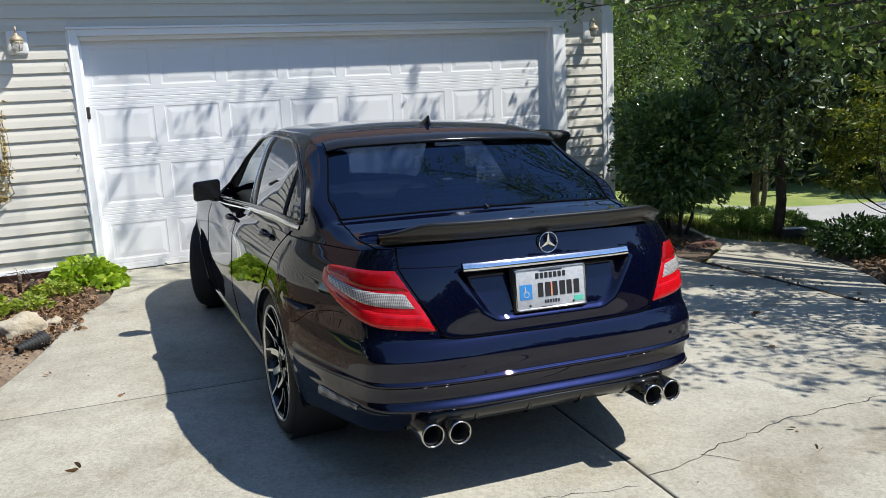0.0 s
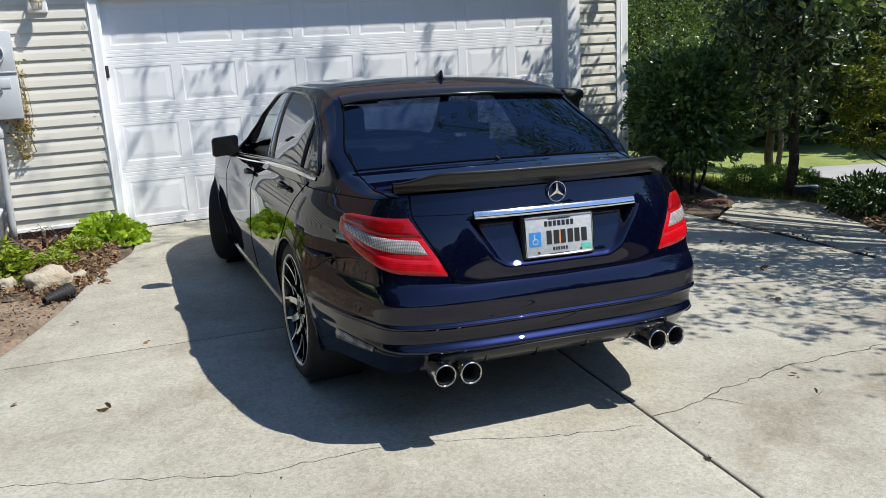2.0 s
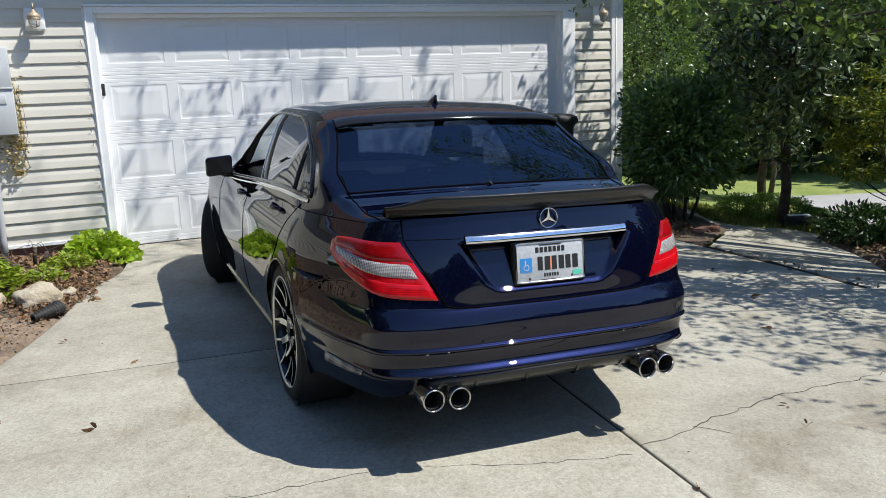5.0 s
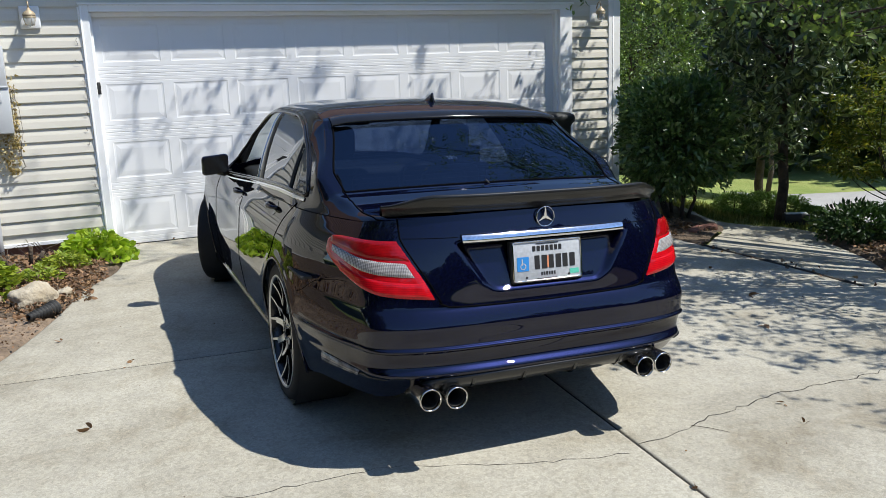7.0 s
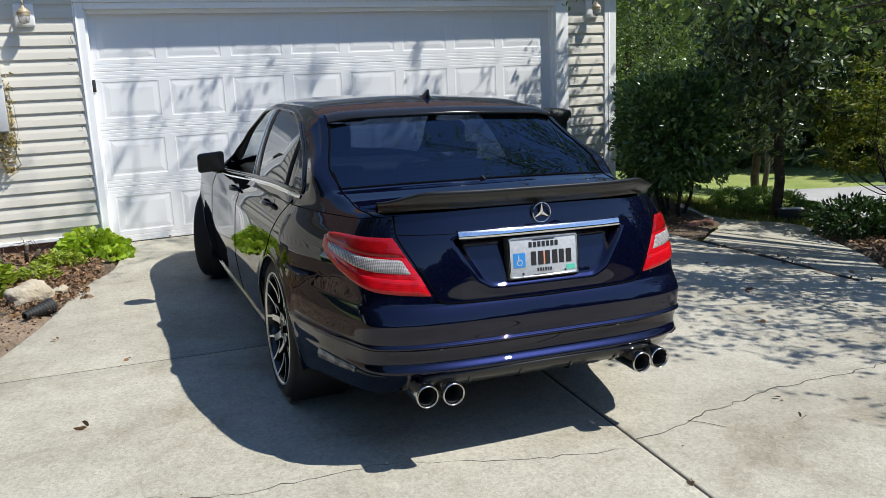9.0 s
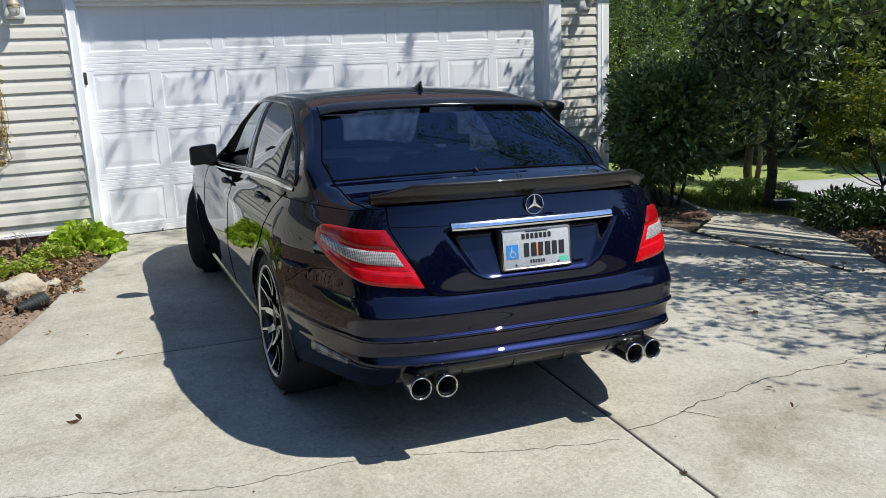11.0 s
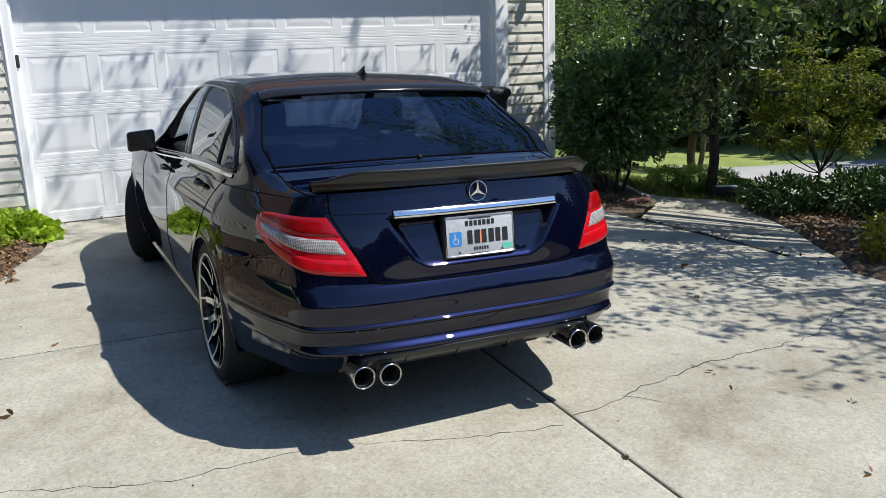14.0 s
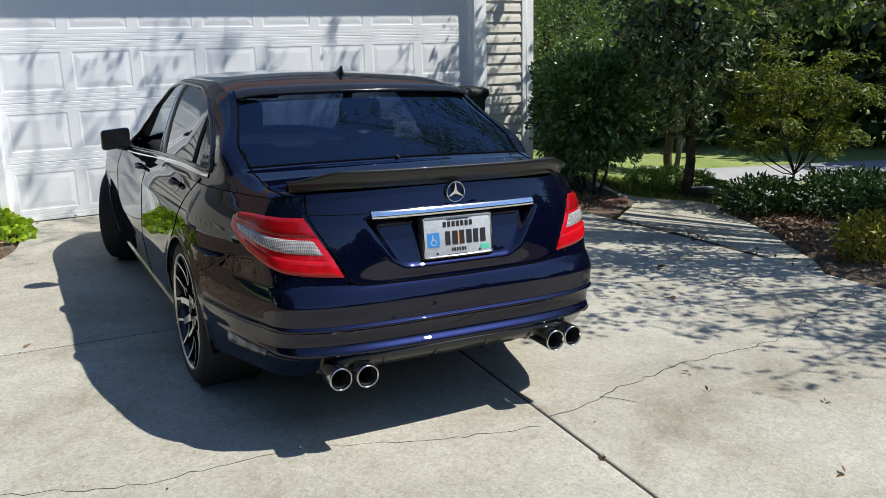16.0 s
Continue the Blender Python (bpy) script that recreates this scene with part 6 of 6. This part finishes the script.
part("sticker", boxed(-0.120, -0.060, -0.122, -0.119, 0.650, 0.700), PLATE_WHITE, meter)
part("conduit", tube([(-0.075, -0.065, 0.01), (-0.085, -0.065, -0.30), (-0.10, -0.065, -0.92), (-0.10, -0.065, -1.10)], 0.032, 14), GREY_PVC, meter, "grey plastic conduit")
part("coupling", lathe([(-0.16, 0.036), (-0.155, 0.040), (-0.085, 0.040), (-0.08, 0.036)], "z", 16, (-0.080, -0.065, 0)), GREY_PVC, meter)

for x, z, worn in ((-0.462, 2.10, False), (5.405, 2.10, True)):
    lamp = empty("wall_lamp", pose(x, -0.105, z), "white-backed brass wall lantern on the siding" if not worn else "rusty wall lantern half hidden by leaves", "wall lamp", "garage wall lamps")
    part("back_plate", boxed(-0.082, 0.082, -0.022, 0.004, -0.098, 0.098, 0.014), TRIM_WHITE, lamp)
    part("hook", tube([(0, -0.02, 0.055), (0, -0.05, 0.11), (0, -0.085, 0.125), (0, -0.105, 0.105), (0, -0.105, 0.075)], 0.007, 8), LAMP_BRASS, lamp)
    part("cap", lathe([(0.078, 0.0), (0.075, 0.010), (0.055, 0.016), (0.040, 0.040), (0.016, 0.054), (0.008, 0.052)], "z", 24, (0, -0.105, 0)), LAMP_BRASS, lamp, "tarnished brass cap")
    part("cage_ring", lathe([(0.004, 0.050), (-0.004, 0.053), (-0.012, 0.050)], "z", 24, (0, -0.105, 0)), LAMP_BRASS, lamp)
    for g in (0.4, 1.97, 3.54, 5.11):
        part("cage_bar", tube([(0.050 * math.cos(g), -0.105 + 0.050 * math.sin(g), 0.008), (0.048 * math.cos(g), -0.105 + 0.048 * math.sin(g), -0.03), (0.034 * math.cos(g), -0.105 + 0.034 * math.sin(g), -0.072)], 0.0035, 6), LAMP_BRASS, lamp)
    part("globe", lathe([(0.006, 0.038), (-0.02, 0.046), (-0.05, 0.042), (-0.072, 0.028), (-0.082, 0.0)], "z", 24, (0, -0.105, 0)), LAMP_GLASS, lamp, "clear glass globe")

box_ = empty("utility_box", pose(-1.28, -0.55, gz(-1.28, -0.55)), "dark grey utility box with a lid beside the wall", "utility box")
part("body", boxed(-0.28, 0.28, -0.22, 0.22, -0.05, 0.30, 0.02), AC_METAL, box_)
part("lid", boxed(-0.30, 0.30, -0.24, 0.24, 0.302, 0.335, 0.012), GREY_METAL, box_)
part("latch", boxed(0.08, 0.13, -0.232, -0.215, 0.17, 0.25, 0.006), BLACK_MATT, box_)

# wheeled bin in front of the garage door
wheelie = empty("wheeled_bin", pose(4.44, -0.48, gz(4.44, -0.48)), "dark plastic wheeled bin standing by the garage door", "rubbish bin")
rows_ = []
for z, w in ((0.05, 0.20), (0.10, 0.212), (0.60, 0.236), (0.90, 0.248), (0.93, 0.262), (0.965, 0.262)):
    rows_.append([(px * w / 0.25, pz * w / 0.25, z) for px, pz in rounded(-0.25, 0.25, -0.25, 0.25, 0.05, 4) + rounded(-0.25, 0.25, -0.25, 0.25, 0.05, 4)[:1]])
part("body", grid(np.array(rows_)), BIN_PLASTIC, wheelie)
rows_ = []
for z, w in ((0.966, 0.275), (0.985, 0.280), (1.02, 0.270), (1.045, 0.22), (1.05, 0.05)):
    rows_.append([(px * w / 0.25, pz * w / 0.25 - 0.01, z) for px, pz in rounded(-0.25, 0.25, -0.25, 0.25, 0.05, 4) + rounded(-0.25, 0.25, -0.25, 0.25, 0.05, 4)[:1]])
part("lid", grid(np.array(rows_)), BIN_PLASTIC, wheelie, "flat dark lid")
part("handle", tube([(0.27, -0.16, 0.93), (0.33, -0.14, 0.95), (0.33, 0.14, 0.95), (0.27, 0.16, 0.93)], 0.016, 8), BIN_PLASTIC, wheelie)
for y in (-0.19, 0.19):
    part("wheel", lathe([(-0.03, 0.02), (-0.03, 0.09), (0.03, 0.09), (0.03, 0.02)], "y", 24, (0.20, y, 0.09), True), BLACK_MATT, wheelie)

# stones
def stone(name, x, y, size, seed, label, yaw=0.0, flat=0.62):
    bm = bmesh.new()
    bmesh.ops.create_icosphere(bm, subdivisions=4, radius=1.0)
    for v in bm.verts:
        p = v.co.copy()
        k = 1 + 0.28 * noise.noise(p * 1.1 + Vector((seed, 0, 0))) + 0.10 * noise.noise(p * 2.9 + Vector((0, seed, 0))) + 0.03 * noise.noise(p * 9)
        facet = max(abs(p.x), abs(p.y) * 1.05, abs(p.z) * 1.1)
        v.co = p * k * (0.72 + 0.28 / max(facet, 0.3) * 0.62)
        v.co = Vector((v.co.x * size[0], v.co.y * size[1], v.co.z * size[2]))
    me = bpy.data.meshes.new(name)
    bm.to_mesh(me)
    bm.free()
    me.materials.append(ROCK)
    me.polygons.foreach_set("use_smooth", [True] * len(me.polygons))
    ob = new(name, me)
    ob.matrix_basis = pose(x, y, gz(x, y) + size[2] * 0.45, 6, -8, yaw)
    return tagged(ob, label, "stone")


stone("field_stone", -0.63, -2.06, (0.165, 0.12, 0.11), 3.0, "large pale rough field stone in the planting bed", 12)
stone("field_stone", -0.43, -1.90, (0.075, 0.055, 0.045), 7.0, "small pale stone at the driveway edge", 40)
stone("field_stone", -0.90, -1.95, (0.075, 0.055, 0.06), 9.0, "small pointed tan stone beside the large one", 70)
stone("field_stone", -0.62, -1.72, (0.03, 0.03, 0.022), 12.0, "small white pebble in the leaves", 10)

# corrugated drain hose
hose = empty("drain_hose", pose(-0.65, -2.56, gz(-0.65, -2.56) + 0.030, 0, 0, 50), "black corrugated drain hose lying at the bed edge", "hose")
prof = []
for i in range(9):
    prof += [(i * 0.026, 0.016 + 0.0028 * i), (i * 0.026 + 0.005, 0.027 + 0.0030 * i), (i * 0.026 + 0.012, 0.027 + 0.0030 * i), (i * 0.026 + 0.017, 0.016 + 0.0028 * i)]
part("tube", lathe(prof, "x", 24), BLACK_MATT, hose)
part("mouth", lathe([(0.226, 0.045), (0.235, 0.056), (0.241, 0.054), (0.230, 0.042), (0.16, 0.03)], "x", 24), BLACK_MATT, hose)

# cut stems
for x, y, dx, dy, h in ((-0.86, -0.62, -0.08, -0.05, 0.13), (-0.70, -0.58, 0.02, -0.06, 0.16), (-0.64, -0.60, 0.05, -0.02, 0.11)):
    st = empty("cut_stem", pose(x, y, gz(x, y)), "short sawn-off shrub stem in the bed", "stump", "cut stems")
    part("wood", tube([(0, 0, -0.03), (dx * 0.5, dy * 0.5, h * 0.5), (dx, dy, h)], [0.022, 0.018, 0.017], 10), BARK, st)
    part("cut_face", lathe([(0.0, 0.016), (0.002, 0.0)], "z", 14, (dx, dy, h)), SOIL, st)

# bedding plants
def bedding(name, x, y, rx, ry, h, mat, leaf, n, seed, label, width):
    pl = empty(name, pose(x, y, gz(x, y)), label, "plant")
    r = random.Random(seed)
    C, D = [], []
    for i in range(n):
        a, q = r.uniform(0, 2 * math.pi), math.sqrt(r.random())
        px, py = rx * q * math.cos(a), ry * q * math.sin(a)
        z = h * (1 - 0.75 * q * q) * r.uniform(0.35, 1.0)
        C.append((px, py, z))
        D.append((math.cos(a) * 0.8 + r.uniform(-0.6, 0.6), math.sin(a) * 0.8 + r.uniform(-0.6, 0.6), r.uniform(-0.25, 0.45)))
        if i % 9 == 0:
            part("stalk", tube([(px * 0.5, py * 0.5, -0.01), (px * 0.8, py * 0.8, z * 0.6), (px, py, z)], [0.003, 0.0025, 0.002], 5), mat, pl)
    leaves("foliage", pl, mat, C, D, leaf, width=width, seed=seed, bend=0.3, full=True)


bedding("vine_plant", -0.17, -0.40, 0.28, 0.25, 0.24, LEAF_VINE, 0.060, 460, 701, "lime green trailing vine spilling over the driveway", 0.95)
bedding("vine_plant", 0.0, -0.66, 0.15, 0.20, 0.11, LEAF_VINE, 0.054, 150, 703, "lime green vine runner at the driveway edge", 0.95)
bedding("herb_plant", -0.44, -0.86, 0.20, 0.20, 0.14, LEAF_HERB, 0.046, 420, 705, "green leafy perennial in the bed", 0.35)
bedding("herb_plant", -0.98, -1.42, 0.22, 0.20, 0.25, LEAF_HERB, 0.070, 520, 707, "bright green leafy perennial beside the stones", 0.42)
bedding("herb_plant", -0.92, -1.82, 0.14, 0.09, 0.06, LEAF_HERB, 0.05, 70, 709, "low herb beside the stones", 0.5)
bedding("herb_plant", -0.60, -1.30, 0.15, 0.15, 0.12, LEAF_HERB, 0.044, 220, 713, "green leafy perennial at the bed edge", 0.4)
# dry creeper on the siding by the meter
r_ = np.random.default_rng(5)
LEAF_STRAW = leaf_material("straw_leaf", (0.20, 0.14, 0.05), (0.40, 0.30, 0.12), (0.60, 0.50, 0.26), 0.7, 0.25)
dry = empty("dry_creeper", pose(-0.66, -0.11, 0.80), "withered straw-yellow creeper clinging beside the meter box", "plant")
for i in range(4):
    x = r_.uniform(-0.07, 0.0)
    pts = [(x - 0.08, -0.005, -0.05)]
    for k_ in range(8):
        pts.append((x + r_.uniform(-0.025, 0.025), -0.012, 0.02 + 0.10 * k_))
    part("stem", tube(pts, 0.0018, 5), BARK, dry)
C = np.stack((-0.035 + r_.normal(0.0, 0.022, 190), r_.uniform(-0.06, -0.006, 190), 0.20 + 0.62 * r_.random(190) ** 1.3), 1)
leaves("withered_leaves", dry, LEAF_STRAW, C, r_.normal(size=(190, 3)) + (0, -0.5, -0.6), 0.034, width=0.55, seed=6)
C = np.stack((-0.11 + r_.normal(0.0, 0.05, 190), r_.uniform(-0.06, -0.006, 190), r_.uniform(-0.05, 0.30, 190)), 1)
leaves("lower_leaves", dry, LEAF_STRAW, C, r_.normal(size=(190, 3)) + (0, -0.5, -0.6), 0.034, width=0.55, seed=7)

# dry tendrils: clinging to the siding's end by the casing, and straggling over the bed
rv = random.Random(12)
tendrils = empty("dry_tendrils", pose(-0.10, -0.105, 0.0), "thin dry vine tendrils clinging to the siding edge", "plant")
for z in (0.42, 0.55, 0.66, 0.80, 0.98, 1.10, 1.24, 1.38, 1.52, 1.70, 1.86):
    x = rv.uniform(-0.01, 0.03)
    pts = [(x, 0.0, z)]
    for k_ in range(6):
        px_, _, pz_ = pts[-1]
        pts.append((px_ + rv.uniform(-0.014, 0.010), -0.004 - 0.008 * rv.random(), pz_ + rv.uniform(-0.014, 0.022)))
    part("tendril", tube(pts, 0.0016, 5), BARK_DARK, tendrils)
straggle = empty("dry_straggle", pose(-0.70, -0.45, gz(-0.70, -0.45)), "dry bare vine stems straggling over the bed", "plant")
for k_ in range(14):
    x, y = rv.uniform(-0.45, 0.42), rv.uniform(-0.25, 0.28)
    a, L = rv.uniform(0, 6.28), rv.uniform(0.12, 0.30)
    part("stem", tube([(x, y, 0.0), (x + 0.4 * L * math.cos(a), y + 0.4 * L * math.sin(a), rv.uniform(0.08, 0.20)), (x + L * math.cos(a), y + L * math.sin(a), rv.uniform(0.02, 0.16))], [0.004, 0.003, 0.002], 5), BARK, straggle)

# fallen leaves: in the beds as litter, on the concrete one by one
def litter(name, n, fx, fy, size, seed, label, mat=LEAF_DRY, lift=0.035, keep=None):
    r = np.random.default_rng(seed)
    xs_, ys_ = fx(r, n), fy(r, n)
    if keep:
        ok = np.array([keep(x, y) for x, y in zip(xs_, ys_)])
        xs_, ys_ = xs_[ok], ys_[ok]
        n = len(xs_)
    C = np.array([(x, y, gz(x, y) + r.uniform(0.003, lift)) for x, y in zip(xs_, ys_)])
    D = np.stack((r.normal(size=n), r.normal(size=n), r.normal(scale=0.28, size=n)), 1)
    V, F = leaf_cloud(C, D, size, width=0.6, bend=0.3, seed=seed, full=True)
    ob = new(name, fast_mesh(name, V, F, mat))
    return tagged(ob, label, "leaf litter", kind="stuff")


litter("leaf_litter", 2400, lambda r, n: r.uniform(-1.7, -0.25, n), lambda r, n: r.uniform(-2.2, -0.15, n), 0.036, 801, "brown dry leaves over the planting bed")
litter("leaf_litter", 420, lambda r, n: -0.12 - np.abs(r.normal(0, 0.22, n)), lambda r, n: r.uniform(-1.75, -0.75, n), 0.030, 809, "brown leaf scraps between the vine and the driveway", keep=lambda x, y: x < bed_edge(y) + 0.03)
litter("leaf_litter", 420, lambda r, n: r.uniform(-0.75, -0.35, n), lambda r, n: r.uniform(-2.5, -1.5, n), 0.030, 802, "brown leaf scraps at the bed edge", keep=lambda x, y: x < bed_edge(y) + 0.03)
litter("leaf_litter", 1500, lambda r, n: r.uniform(-2.2, -0.55, n), lambda r, n: -2.15 - 2.4 * r.random(n) ** 1.6, 0.021, 803, "dry leaf scraps on bare soil", keep=lambda x, y: x < bed_edge(y) - 0.02)
litter("leaf_litter", 1100, lambda r, n: r.uniform(4.95, 5.55, n), lambda r, n: r.uniform(-2.05, -0.2, n), 0.042, 804, "brown leaves under the tall shrub")
litter("leaf_litter", 3000, lambda r, n: r.uniform(5.3, 7.6, n), lambda r, n: -3.2 - r.uniform(0, 2.6, n), 0.042, 805, "brown leaves over the mulch bed", keep=lambda x, y: x > (walk_far(y) if y > -4.9 else 4.86) + 0.03)
litter("leaf_litter", 28, lambda r, n: 4.92 + r.normal(0, 0.05, n), lambda r, n: r.uniform(-4.9, -2.4, n), 0.04, 806, "dry leaves caught along the slab edge")
litter("leaf_litter", 50, lambda r, n: r.uniform(-0.02, 4.8, n), lambda r, n: -0.08 - np.abs(r.normal(0, 0.03, n)), 0.035, 807, "dry leaf scraps along the garage sill")
for x, y, sz, seed in ((-0.34, -4.60, 0.050, 1), (2.52, -5.91, 0.045, 2), (1.69, -6.18, 0.045, 3), (-0.46, -3.13, 0.03, 4), (2.37, -6.70, 0.042, 5), (-0.75, -4.35, 0.03, 6), (2.62, -5.70, 0.03, 7), (2.88, -6.25, 0.03, 8), (3.5, -4.7, 0.05, 9), (3.95, -4.1, 0.05, 10), (4.3, -3.3, 0.05, 11), (-0.1, -3.7, 0.03, 13), (1.2, -6.4, 0.025, 14)):
    r = np.random.default_rng(900 + seed)
    V, F = leaf_cloud(np.array([[0, 0, 0.006], [0.01, 0.008, 0.010]]), np.array([[r.normal(), r.normal(), 0.10], [r.normal(), r.normal(), 0.25]]), sz, width=0.55, bend=-0.35, seed=seed, full=True)
    ob = new("fallen_leaf", fast_mesh("fallen_leaf", V, F, LEAF_DRY))
    ob.location = (x, y, gz(x, y))
    tagged(ob, "curled brown leaf lying on the concrete", "leaf", "fallen leaves")
litter("leaf_crumbs", 90, lambda r, n: r.uniform(-1.0, 4.7, n), lambda r, n: r.uniform(-7.2, -2.5, n), 0.010, 808, "tiny dark leaf crumbs over the concrete", LEAF_DRY, 0.006)
twig = part("twig", tube([(2.07, -5.70, gz(2.07, -5.70) + 0.003), (2.12, -5.76, gz(2.12, -5.76) + 0.005), (2.17, -5.83, gz(2.17, -5.83) + 0.003)], [0.0012, 0.0012, 0.0008], 5), BARK, None)
tagged(twig, "thin dry twig lying on the concrete", "twig")

# bricks by the tall shrub
for x, y, yaw in ((5.33, -1.98, 20), (5.50, -1.92, -14)):
    b = empty("loose_brick", pose(x, y, gz(x, y) + 0.025, 3, -4, yaw), "loose red brick with core holes in the mulch", "brick", "bricks by the shrub")
    part("block", boxed(-0.10, 0.10, -0.046, 0.046, -0.028, 0.030, 0.004), BRICK, b)
    # dark blocks on the face: the holes' shade is put into the colour
    for k_ in (-0.06, 0.0, 0.06):
        part("core_hole_shade", boxed(k_ - 0.018, k_ + 0.018, -0.0475, -0.040, -0.012, 0.014, 0.004), JOINT_DIRT_HOLE_SHADE, b)
drain = empty("drain_box", pose(6.72, -1.92, gz(6.72, -1.92), 0, 0, -30), "small black drain box at the walkway edge", "drain box")
part("body", boxed(-0.13, 0.13, -0.06, 0.06, -0.03, 0.085, 0.01), BLACK_MATT, drain)
part("grate", boxed(-0.11, 0.11, -0.045, 0.045, 0.086, 0.094, 0.002), GREY_METAL, drain)

# grass along the walkway
r = np.random.default_rng(31)
n = 4200
gx_, gy_ = r.uniform(6.05, 6.95, n), r.uniform(-2.5, 0.2, n)
ok = gx_ > np.array([walk_far(max(y, -2.4)) + 0.02 if y < -0.9 else 6.1 for y in gy_])
C = np.array([(x, y, gz(x, y) - 0.075) for x, y in zip(gx_[ok], gy_[ok])])
D = np.stack((r.normal(scale=0.35, size=len(C)), r.normal(scale=0.35, size=len(C)), np.ones(len(C))), 1)
V, F = leaf_cloud(C, D, 0.085, width=0.10, bend=0.2, seed=32)
tagged(new("grass_blades", fast_mesh("grass_blades", V, F, leaf_material("grass_blade", (0.10, 0.13, 0.03), (0.17, 0.20, 0.05), (0.30, 0.29, 0.10), 0.6, 0.3))), "uneven grass along the walkway edge", "grass", kind="stuff")
